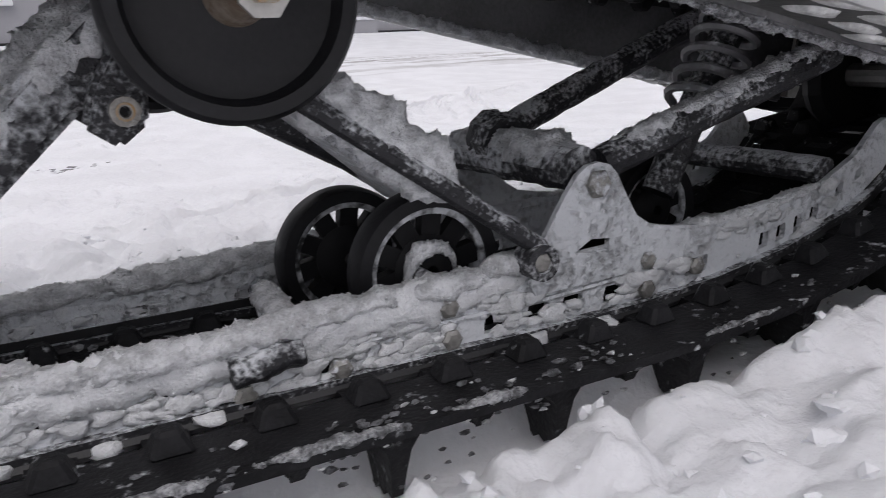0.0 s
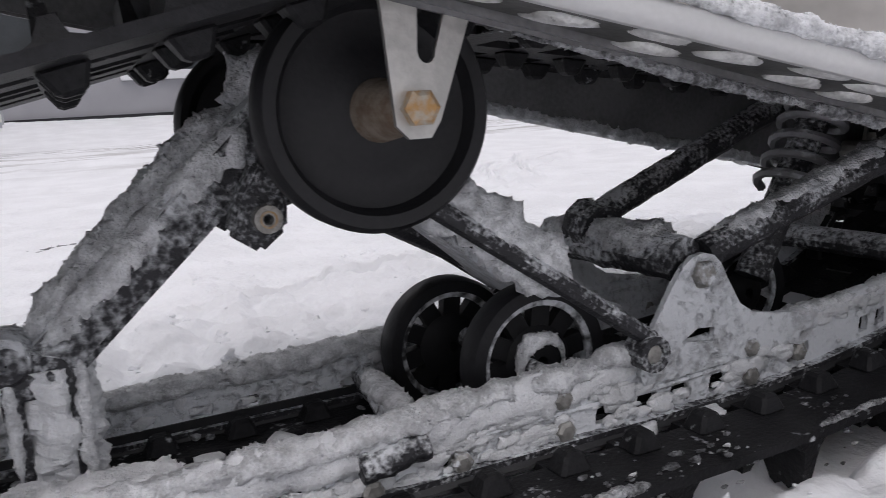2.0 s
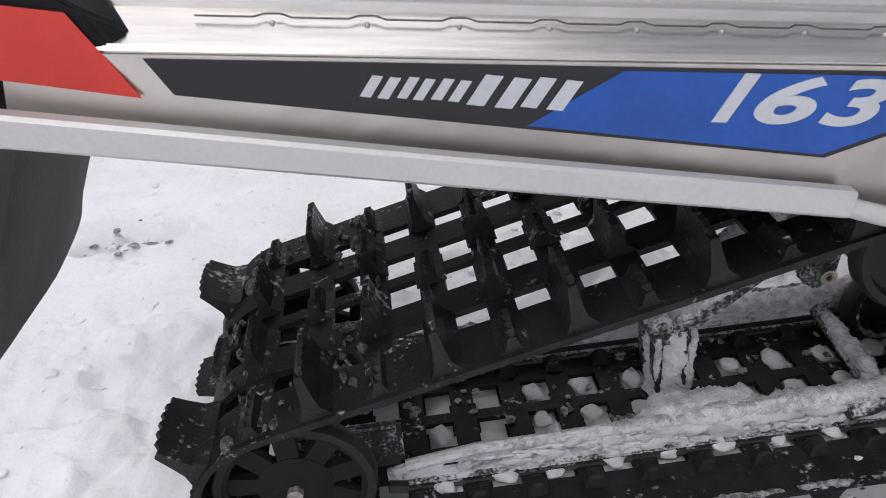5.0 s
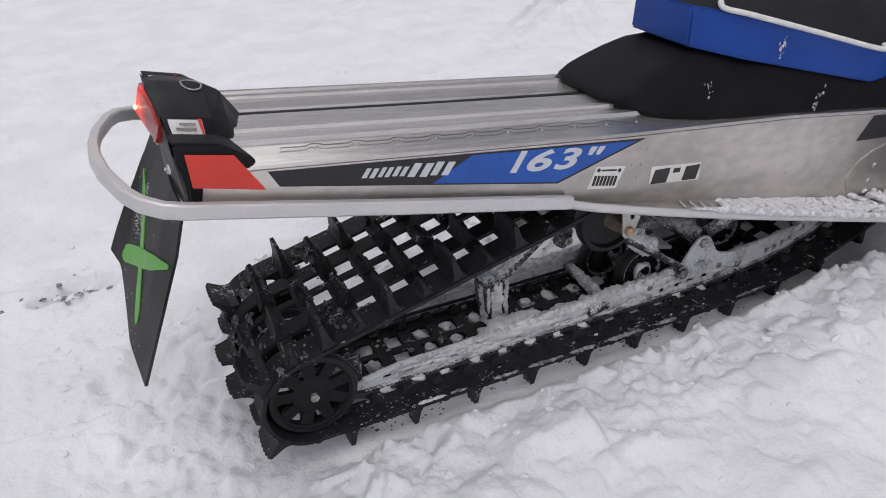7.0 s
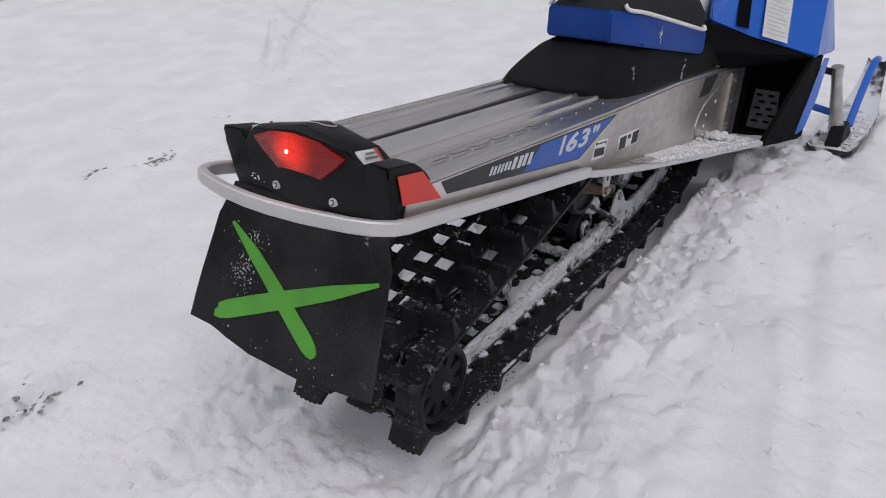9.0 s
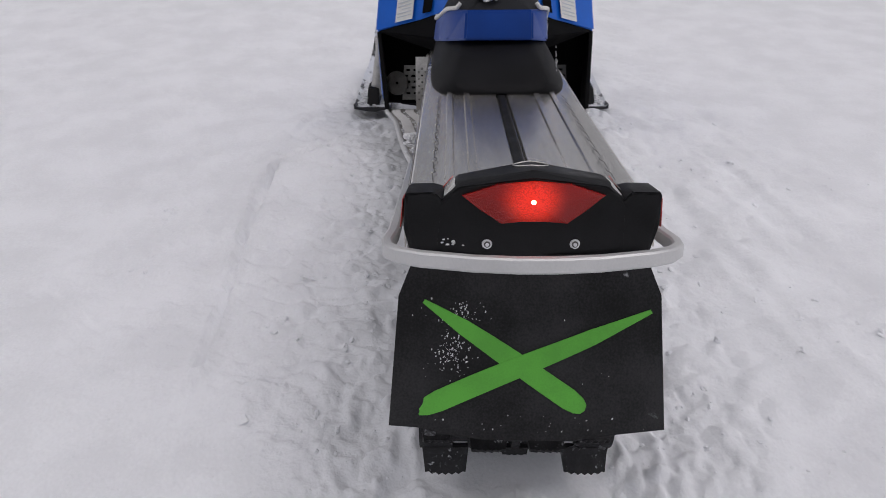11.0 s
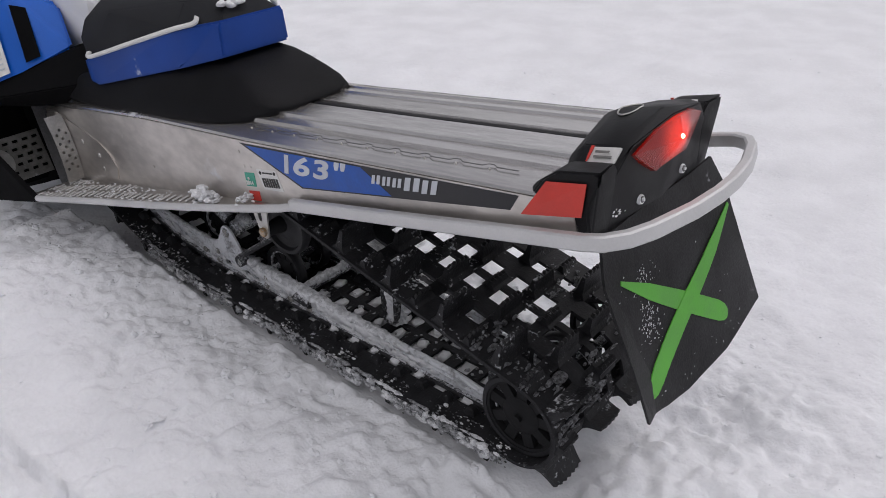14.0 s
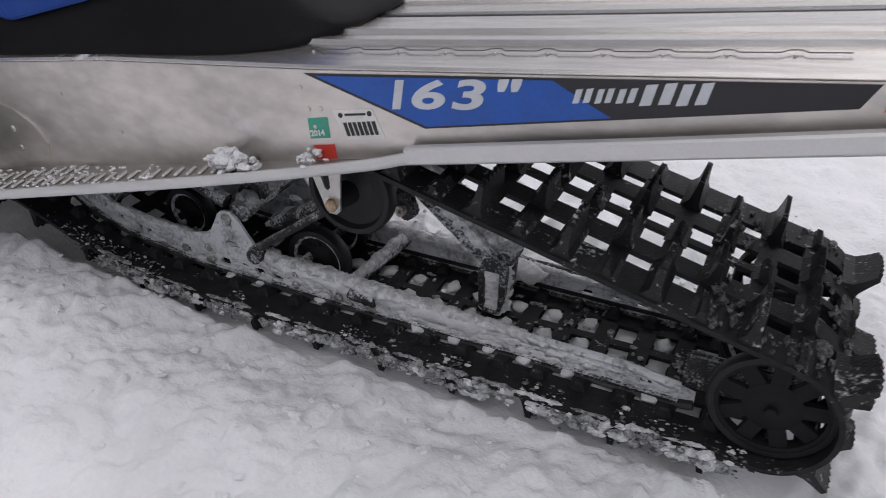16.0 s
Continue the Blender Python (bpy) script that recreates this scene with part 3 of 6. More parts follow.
def paddle_mesh(width, height, teeth):
    """A curved rubber paddle: along = x, width = y, up = z, with a notched lip."""
    bm = bmesh.new()
    cols = max(6, teeth * 2)
    levels = [(0.0, 0.016, 0.0), (0.25, 0.009, 0.001), (0.6, 0.006, 0.0), (0.88, 0.0045, -0.001), (1.0, 0.003, -0.003)]
    grid = {}
    for i in range(cols + 1):
        u = i / cols
        y = (u - 0.5) * width
        lip = height * (1 - 0.10 * abs(2 * u - 1) ** 3) - (0.0045 if i % 2 else 0.0)
        for j, (h, half, lean) in enumerate(levels):
            z = h * (lip if j == len(levels) - 1 else height)
            w = 1 - 0.14 * h
            for s in (-1, 1):
                grid[i, j, s] = bm.verts.new((lean + s * half * (1 if j else 1.2), y * w, z))
    for i in range(cols):
        for j in range(len(levels) - 1):
            for s in (-1, 1):
                bm.faces.new((grid[i, j, s], grid[i + 1, j, s], grid[i + 1, j + 1, s], grid[i, j + 1, s]))
        t = len(levels) - 1
        bm.faces.new((grid[i, t, -1], grid[i + 1, t, -1], grid[i + 1, t, 1], grid[i, t, 1]))
    for i in (0, cols):
        for j in range(len(levels) - 1):
            bm.faces.new((grid[i, j, -1], grid[i, j, 1], grid[i, j + 1, 1], grid[i, j + 1, -1]))
    bmesh.ops.recalc_face_normals(bm, faces=bm.faces)
    me = bpy.data.meshes.new("lug")
    bm.to_mesh(me)
    bm.free()
    me.materials.append(LUGRUBBER)
    return me


def tooth_mesh():
    bm = hull([(sx * 0.016, sy * 0.014, 0.0) for sx in (-1, 1) for sy in (-1, 1)] + [(sx * 0.008, sy * 0.009, 0.018) for sx in (-1, 1) for sy in (-1, 1)], 0.003, 1)
    me = bpy.data.meshes.new("drive_tooth")
    bm.to_mesh(me)
    bm.free()
    me.materials.append(RUBBER)
    return me


def place_piece(name, me, parent, q, d, up):
    ob = new(name, me)
    y = up.cross(d)
    ob.parent = parent
    ob.matrix_parent_inverse = parent_frame(parent).inverted()
    ob.matrix_basis = Matrix(((d.x, y.x, up.x, q.x), (d.y, y.y, up.y, q.y), (d.z, y.z, up.z, q.z), (0, 0, 0, 1)))
    return ob


def build_lugs():
    outer, inner, low = paddle_mesh(0.100, 0.058, 6), paddle_mesh(0.080, 0.044, 5), paddle_mesh(0.060, 0.017, 4)
    tooth = tooth_mesh()
    for row in range(ROWS):
        k = row * SUB
        q, d, o = belt_frame(k)
        even = row % 2 == TALL
        rows = [(-0.150, outer), (0.150, outer), (0.0, low)] if even else [(-0.060, inner), (0.060, inner), (-0.168, low), (0.168, low)]
        for y, me in rows:
            place_piece("lug", me, TRACK, q + o * (BELT / 2 - 0.001) + Vector((0, y, 0)), d, o)
        for y in (-0.146, -0.078, 0.078, 0.146):
            place_piece("drive_tooth", tooth, TRACK, q - o * (BELT / 2 - 0.001) + Vector((0, y, 0)), d, -o)


build_lugs()


# rails with their slots, sliders and mounting plates
RAIL_LOW = [(0.335, 0.070), (0.36, 0.0655), (1.22, 0.0655), (1.32, 0.067), (1.42, 0.0745), (1.52, 0.0885), (1.62, 0.115), (1.66, 0.133), (1.695, 0.155), (1.712, 0.175)]
RAIL_TOP = [(1.715, 0.190), (1.703, 0.208), (1.688, 0.217), (1.674, 0.212), (1.640, 0.180), (1.587, 0.155), (1.50, 0.141), (1.40, 0.131), (1.20, 0.124), (1.05, 0.119), (0.92, 0.111), (0.45, 0.107), (0.36, 0.094), (0.335, 0.088)]


def rail_low_at(x):
    return float(np.interp(x, [a for a, _ in RAIL_LOW], [b for _, b in RAIL_LOW]))


def slot(x, w, h, lift):
    z = rail_low_at(x) + lift
    s = rail_low_at(x + w) - rail_low_at(x)
    return [(x, z), (x + w * 0.9, z + s * 0.9), (x + w, z + s + h * 0.4), (x + w, z + s + h), (x + w * 0.12, z + h), (x, z + h * 0.5)]


SLOTS = (0.405, 0.460, 0.513, 0.569, 0.618, 0.663, 0.730, 0.785, 0.838, 0.883)


def build_rail(side):
    y = 0.106 * side
    holes = [slot(x, 0.022, 0.011, 0.014) for x in SLOTS] + [slot(0.985, 0.026, 0.016, 0.006)]
    holes += [slot(x, 0.024, 0.017, 0.009) for x in (1.150, 1.194, 1.233, 1.281)] + [slot(1.385, 0.03, 0.019, 0.012)]
    holes += [slot(x, 0.014, 0.017, 0.011) for x in (1.490, 1.516, 1.543, 1.568)] + [slot(1.609, 0.013, 0.013, 0.024), slot(1.640, 0.011, 0.011, 0.026)]
    rail = part("rail", plate(RAIL_LOW + RAIL_TOP, y - 0.0035, y + 0.0035, holes), RAIL, SLEDGE, "slotted aluminium slide rail caked with rime")
    # flanges and ridge
    low = along([(a, y, b + 0.002) for a, b in RAIL_LOW[1:]], 0.03)
    bm = bmesh.new()
    strip = [[bm.verts.new((v.x, y + s * 0.013, v.z + t * 0.003)) for s, t in ((-1, -1), (1, -1), (1, 1), (-1, 1))] for v in low]
    for a, b in zip(strip, strip[1:]):
        for k in range(4):
            bm.faces.new((a[k], a[(k + 1) % 4], b[(k + 1) % 4], b[k]))
    bm.faces.new(strip[0])
    bm.faces.new(strip[-1])
    ridge = along([(a, y, b - 0.002) for a, b in RAIL_TOP[6:13]], 0.03)
    part("lower_flange", bm, ARMDARK, rail)
    part("top_bead", tube(ridge, 0.008, 8), RAIL, rail)
    bead = along([(0.45, y + side * 0.004, 0.0905), (1.22, y + side * 0.004, 0.094), (1.40, y + side * 0.004, 0.103)], 0.05)
    part("side_bead", tube(bead, 0.0028, 6), RAIL, rail)
    part("slider", tube(along([(a, y, b - 0.004) for a, b in RAIL_LOW], 0.04), 0.016, 8, flat=0.55), SLIDER, rail, "black plastic slider along the rail foot")
    for x, z in ((1.016, 0.0764), (1.113, 0.108), (1.115, 0.079), (1.33, 0.112), (1.33, 0.083), (1.395, 0.095), (0.94, 0.073)):
        bm = lathe([(0.0, y + side * 0.004), (0.0095, y + side * 0.004), (0.0095, y + side * 0.011), (0.006, y + side * 0.013), (0.0, y + side * 0.013)], x, z, 6)
        part("bolt", bm, ZINC, rail)
    guide = [(a, b - 0.001) for a, b in RAIL_LOW[1:5]] + [(a, b + 0.013) for a, b in RAIL_LOW[4:0:-1]]
    part("inner_guide", plate(guide, y - side * 0.0040, y - side * 0.0065), SLIDER, rail, "black guide strip on the rail's inner foot")
    yy = y + side * 0.006
    outline = [(1.195, 0.112), (1.209, 0.150), (1.234, 0.188), (1.246, 0.203), (1.257, 0.2105), (1.270, 0.2125), (1.282, 0.209), (1.291, 0.200), (1.301, 0.181), (1.315, 0.158), (1.332, 0.147), (1.36, 0.141), (1.42, 0.134), (1.42, 0.105), (1.20, 0.101)]
    tri = [(1.243, 0.133), (1.281, 0.128), (1.283, 0.141), (1.262, 0.143)]
    plt = part("mount_plate", plate(outline, yy - 0.003, yy + 0.003, [tri]), RAIL, rail, "rimed triangular suspension mount plate")
    part("bolt", lathe([(0.0, yy), (0.0135, yy), (0.0135, yy + side * 0.007), (0.010, yy + side * 0.010), (0.0, yy + side * 0.010)], 1.268, 0.193, 6), ZINC, plt)
    part("rail_clamp", tube(along([(0.930, y + side * 0.012, 0.094), (0.985, y + side * 0.012, 0.101)], 0.004), 0.0110, 16, lumps=0.35, seed=17), ARMDARK, rail, "black clamp speckled with rime", smooth="all")
    return rail


for side in (-1, 1):
    build_rail(side)


def idler(x, y, z, r, half, name, label, spokes=8, tyre=0.014, open_rim=True, parent=None, ring=None):
    """A spoked plastic wheel with a rubber tyre, on an axle along y."""
    wheel = part(name, lathe([(r - tyre, y - half), (r - 0.003, y - half), (r, y - half * 0.6), (r, y + half * 0.6), (r - 0.003, y + half), (r - tyre, y + half)], x, z, 48), TYRE, parent or SLEDGE, label, smooth=True)
    ri = r - tyre
    part("rim", lathe([(ri, y - half * 0.8), (ri, y + half * 0.8), (ri - 0.006, y + half * 0.7), (ri - 0.006, y - half * 0.7)], x, z, 48), ring or RIMFROST, wheel, smooth=True)
    hub_r = r * 0.46
    part("hub", lathe([(0.006, y - half * 1.1), (hub_r * 0.6, y - half * 1.1), (hub_r, y - half * 0.5), (hub_r, y + half * 0.5), (hub_r * 0.6, y + half * 1.1), (0.006, y + half * 1.1)], x, z, 32), HUBPLASTIC, wheel, smooth=True)
    if open_rim:
        for k in range(spokes):
            a = 2 * math.pi * (k + 0.3) / spokes
            d, n = Vector((math.cos(a), 0, math.sin(a))), Vector((-math.sin(a), 0, math.cos(a)))
            bm = bmesh.new()
            v = []
            for rad, w in ((hub_r - 0.002, r * 0.13), (ri - 0.004, r * 0.135)):
                for s in (-1, 1):
                    for t in (-1, 1):
                        v.append(bm.verts.new(Vector((x, y + t * half * 0.45, z)) + d * rad + n * s * w))
            for f in ((0, 1, 3, 2), (4, 6, 7, 5), (0, 4, 5, 1), (2, 3, 7, 6), (0, 2, 6, 4), (1, 5, 7, 3)):
                bm.faces.new([v[i] for i in f])
            part("spoke", bm, HUBPLASTIC, wheel)
    else:
        part("disc", lathe([(0.01, y - half * 0.25), (ri - 0.006, y - half * 0.25), (ri - 0.006, y + half * 0.25), (0.01, y + half * 0.25)], x, z, 48), HUBPLASTIC, wheel, smooth=True)
    return wheel


for side in (-1, 1):
    wx, wz = (0.236, 0.159) if side < 0 else (0.225, 0.162)
    w = idler(wx, 0.172 * side, wz, HUB_R - 0.001, 0.012, "rear_idler_wheel", "large black spoked rear idler wheel", 9, 0.012, ring=HUBPLASTIC)
    y = 0.186 * side
    part("bolt", lathe([(0, y), (0.0095, y), (0.0095, y + side * 0.008), (0, y + side * 0.008)], wx, wz, 6), ZINC if side < 0 else HUBPLASTIC, w)
idler(HUB[0], 0.0, HUB[1], HUB_R, 0.012, "rear_idler_wheel", "large black spoked rear idler wheel", 9, 0.012)
part("rear_axle", tube([(HUB[0], -0.185, HUB[1]), (HUB[0], 0.185, HUB[1])], 0.011), ARMDARK, SLEDGE)
for side in (-1, 1):
    part("axle_block", bevel(box(bmesh.new(), HUB[0] - 0.02, 0.36, 0.106 * side - 0.007, 0.106 * side + 0.007, 0.098, HUB[1] + 0.014), 0.006), ARMDARK, SLEDGE, "rimed axle adjuster block")
idler(1.121, -0.058, 0.127, 0.071, 0.014, "idler_wheel", "black spoked idler wheel with rubber tyre", 10)
idler(1.090, 0.058, 0.118, 0.070, 0.014, "idler_wheel", "black spoked idler wheel with rubber tyre", 10)
part("wheel_axle", tube([(1.105, -0.105, 0.125), (1.105, 0.105, 0.125)], 0.010), ARMDARK, SLEDGE)
idler(1.455, 0.02, 0.122, 0.062, 0.014, "idler_wheel", "black spoked idler wheel with rubber tyre", 8)
for side in (-1, 1):
    y = 0.137 * side if side < 0 else 0.148
    cx, cz = ROLL if side < 0 else (0.943, 0.348)
    prof = [(0.012, y - side * 0.014), (0.032, y - side * 0.014), (0.045, y - side * 0.004), (0.064, y - side * 0.004), (0.072, y - side * 0.013), (0.0785, y - side * 0.014), (0.0825, y - side * 0.008), (0.0825, y + side * 0.008), (0.0785, y + side * 0.014), (0.070, y + side * 0.0135), (0.0655, y + side * 0.003), (0.060, y + side * 0.001), (0.040, y + side * 0.004), (0.030, y + side * 0.011), (0.012, y + side * 0.012)]
    w = part("carrier_wheel", lathe(prof, cx, cz, 56), TYRE, SLEDGE, "solid black rubber carrier wheel under the tunnel", smooth=True)
    yb = 0.207 * side
    part("spacer", tube([(cx, y + side * 0.006, cz), (cx, y + side * 0.030, cz), (cx, yb, cz)], [0.022, 0.019, 0.013], 30), TAN if side < 0 else HUBPLASTIC, w, "dirty tan spacer" if side < 0 else "black spacer")
    # slotted steel hanger in front of the wheel
    ox, oz = cx, cz
    out = [(ox - 0.014, oz - 0.010), (ox - 0.006, oz - 0.018), (ox + 0.008, oz - 0.018), (ox + 0.015, oz - 0.008), (ox + 0.040, oz + 0.058), (ox + 0.055, oz + 0.078), (ox + 0.052, oz + 0.095), (ox - 0.026, oz + 0.112), (ox - 0.020, oz + 0.070)]
    cut = [(ox + (0.008 if k < 7 else 0.014) + (0.006 if k < 7 else 0.010) * math.cos(a), oz + (0.033 if k < 7 else 0.064) + 0.0075 * math.sin(a)) for k, a in enumerate([math.pi + math.pi * i / 6 for i in range(7)] + [math.pi * i / 6 for i in range(7)])]
    h = part("hanger", plate(out, yb - 0.002, yb + 0.002, [cut]), STEEL, SLEDGE, "slotted steel hanger plate")
    part("bolt", lathe([(0, yb + side * 0.002), (0.0115, yb + side * 0.002), (0.0115, yb + side * 0.010), (0.008, yb + side * 0.012), (0, yb + side * 0.012)], ox, oz, 6), BRASS, h)

# rear arm, its leg and the crossing axle
part("carrier_axle", tube([(ROLL[0], -0.135, ROLL[1]), (0.943, 0.146, 0.348)], 0.015), ARM, SLEDGE)
part("rear_arm", hull([(x, s * y, z) for s in (-1, 1) for x, y, z in ((0.716, 0.030, 0.196), (0.744, 0.030, 0.170), (0.757, 0.032, 0.182), (0.893, 0.048, 0.312), (0.934, 0.052, 0.348), (0.902, 0.052, 0.378), (0.838, 0.046, 0.318))], 0.006), ARM, SLEDGE, "straight box-section rear suspension arm under rime")
arm_ring = lathe([(0.001, -0.036), (0.013, -0.036), (0.018, -0.030), (0.018, 0.016), (0.013, 0.022), (0.001, 0.022)], 0.708, 0.197, 28)
part("pivot_boss", arm_ring, ARM, SLEDGE, "rounded rimed boss at the foot of the arm", smooth=True)
part("arm_yoke", tube([(0.915, -0.10, 0.335), (0.915, 0.10, 0.335)], 0.024, 12, lumps=0.15), ARM, SLEDGE)
for y in (-0.062, 0.062):
    bm = hull([(0.868, y - 0.012, 0.297), (0.862, y - 0.012, 0.274), (0.884, y - 0.012, 0.258), (0.905, y - 0.012, 0.274), (0.908, y - 0.012, 0.310), (0.885, y - 0.012, 0.326)] + [(0.868, y + 0.012, 0.297), (0.862, y + 0.012, 0.274), (0.884, y + 0.012, 0.258), (0.905, y + 0.012, 0.274), (0.908, y + 0.012, 0.310), (0.885, y + 0.012, 0.326)], 0.004)
    knuckle = part("pivot_knuckle", bm, ARMDARK, SLEDGE, "black pivot block with rime and bolt")
    s = -1 if y < 0 else 1
    part("bolt", lathe([(0.004, y + s * 0.012), (0.0105, y + s * 0.012), (0.0105, y + s * 0.022), (0.004, y + s * 0.022)], 0.889, 0.284, 12), ZINC, knuckle)
    part("bush", lathe([(0.005, y + s * 0.022), (0.0065, y + s * 0.022), (0.0065, y + s * 0.0232), (0.005, y + s * 0.0232)], 0.889, 0.284, 16), BRASS, knuckle)
for y0, y1 in ((-0.032, -0.014), (0.014, 0.032)):
    bm = plate([(0.700, 0.170), (0.704, 0.190), (0.722, 0.204), (0.745, 0.196), (0.757, 0.168), (0.754, 0.085), (0.735, 0.070), (0.712, 0.078), (0.703, 0.12)], y0, y1, [[(0.714, 0.168), (0.744, 0.168), (0.743, 0.088), (0.716, 0.088)]])
    part("leg_plate", bevel(bm, 0.0015, 1), ARMDARK, SLEDGE, "upright link plate coated with ice")
part("leg_core", tube(along([(0.734, -0.004, 0.188), (0.733, -0.004, 0.07)], 0.0035), 0.031, 30, lumps=0.30, seed=5), CRUST, SLEDGE, "ice-filled link core")
part("cross_brace", tube(along([(1.015, 0.104, 0.085), (0.997, 0.0, 0.094), (0.978, -0.103, 0.108)], 0.012), 0.014, 10, lumps=0.15, seed=8), ARM, SLEDGE, "slanting cross brace caked with snow")

# pull rods, strap and front arm
ARMS = {-1: [(1.285, -0.095, 0.206), (1.43, -0.095, 0.247), (1.600, -0.095, 0.292)], 1: [(1.285, 0.086, 0.216), (1.40, 0.086, 0.261), (1.55, 0.086, 0.318), (1.62, 0.086, 0.340)]}
for side in (-1, 1):
    y = 0.128 * side
    part("pull_rod", tube(along([(1.203, y, 0.144), (1.00, y * 0.86, 0.287), (0.945, y * 0.8, 0.330)], 0.02), 0.0085, 10), ARMDARK, SLEDGE, "black pull rod rimed along the top")
    eye_ = part("rod_eye", lathe([(0.009, y - 0.012), (0.0160, y - 0.012), (0.0160, y + 0.012), (0.009, y + 0.012)], 1.192, 0.138, 20), ARMDARK, SLEDGE, "dark rod end with a bolt")
    part("bolt", lathe([(0, y + side * 0.004), (0.0085, y + side * 0.004), (0.0085, y + side * 0.010), (0, y + side * 0.010)], 1.192, 0.138, 6), ZINC, eye_)
    part("front_arm", tube(along(ARMS[side], 0.012), 0.0165, 10, lumps=0.10, seed=3 + side), ARMDARK, SLEDGE, "dark front suspension arm furred with rime")
part("cross_shaft", tube(along([(1.262, -0.098, 0.205), (1.250, 0.098, 0.205)], 0.012), 0.022, 12, lumps=0.14, seed=9), ARM, SLEDGE, "cross shaft lumped with snow")
part("shaft_clamp", tube(along([(1.258, 0.015, 0.218), (1.258, 0.05, 0.222)], 0.01), 0.028, 10, lumps=0.2, seed=12), ARMDARK, SLEDGE)
strap = bmesh.new()
for a, b, w in (((0.955, 0.0, 0.325), (1.13, 0.0, 0.180), 0.04), ((1.13, 0.0, 0.180), (1.235, 0.0, 0.150), 0.04)):
    a, b = Vector(a), Vector(b)
    n = (b - a).cross(Vector((0, 1, 0))).normalized() * 0.004
    v = [strap.verts.new(p + Vector((0, s * w, 0)) + n * t) for p in (a, b) for s in (-1, 1) for t in (-1, 1)]
    for f in ((0, 1, 3, 2), (4, 6, 7, 5), (0, 4, 5, 1), (2, 3, 7, 6), (0, 2, 6, 4), (1, 5, 7, 3)):
        strap.faces.new([v[i] for i in f])
part("rear_shock_shield", strap, RAIL, SLEDGE, "flat rimed metal shield over the rear shock")
part("rear_shock", tube(along([(0.955, 0.03, 0.300), (1.215, 0.03, 0.155)], 0.02), 0.017, 12), ARMDARK, SLEDGE)
shock = part("front_shock", tube([(1.43, -0.02, 0.150), (1.55, -0.02, 0.360)], 0.018, 16), ARMDARK, SLEDGE, "front shock absorber with a coil spring")
coil = []
a, b = Vector((1.482, -0.02, 0.242)), Vector((1.542, -0.02, 0.345))
ax = (b - a).normalized()
e1 = Vector((0, 1, 0))
e2 = ax.cross(e1)
for k in range(5 * 14 + 1):
    ang = 2 * math.pi * k / 14
    coil.append(a.lerp(b, k / 70) + e1 * 0.033 * math.cos(ang) + e2 * 0.033 * math.sin(ang))
part("coil_spring", tube(coil, 0.0052, 6), SPRING, shock, smooth=True)
part("front_cross_tube", tube(along([(1.60, -0.1, 0.165), (1.60, 0.1, 0.165)], 0.02), 0.016, 12, lumps=0.1), ARM, SLEDGE)
part("drive_axle", tube([(DRIVE[0], -0.2, DRIVE[1]), (DRIVE[0], 0.2, DRIVE[1])], 0.016), STEEL, SLEDGE)
for y in (-0.078, 0.078):
    part("drive_sprocket", lathe([(0.016, y - 0.015), (DRIVE_R - 0.012, y - 0.015), (DRIVE_R - 0.004, y), (DRIVE_R - 0.012, y + 0.015), (0.016, y + 0.015)], *DRIVE, 18), HUBPLASTIC, SLEDGE)

# ---- tunnel, in the chassis frame ----
TOP = [(0.0, 0.522), (0.09, 0.530), (0.433, 0.562), (0.84, 0.601), (1.27, 0.650), (1.575, 0.673), (1.86, 0.690)]


def top_at(x):
    return float(np.interp(x, [a for a, _ in TOP], [b for _, b in TOP]))


def ribbed_deck():
    """The tunnel's sheet: sides, chamfer, and a ribbed top with a slot in the middle."""
    half = [(0.215, -1.0), (0.215, 0.0), (0.211, 0.004), (0.150, 0.017), (0.147, 0.025), (0.134, 0.026), (0.130, 0.022), (0.104, 0.023), (0.101, 0.029), (0.088, 0.029), (0.085, 0.024), (0.016, 0.026), (0.013, 0.016)]
    section = half + [(-y, dz) for y, dz in half[::-1]]
    bm = bmesh.new()
    rings = []
    for x in [0.0, 0.09, 0.25, 0.433, 0.64, 0.84, 1.05, 1.27, 1.575, 1.86]:
        rings.append([bm.verts.new((x, y, 0.458 if dz == -1.0 else top_at(x) + dz)) for y, dz in section])
    for a, b in zip(rings, rings[1:]):
        for k in range(len(section) - 1):
            bm.faces.new((a[k], a[k + 1], b[k + 1], b[k]))
    bmesh.ops.recalc_face_normals(bm, faces=bm.faces)
    bmesh.ops.solidify(bm, geom=list(bm.faces), thickness=0.0025)
    return bm


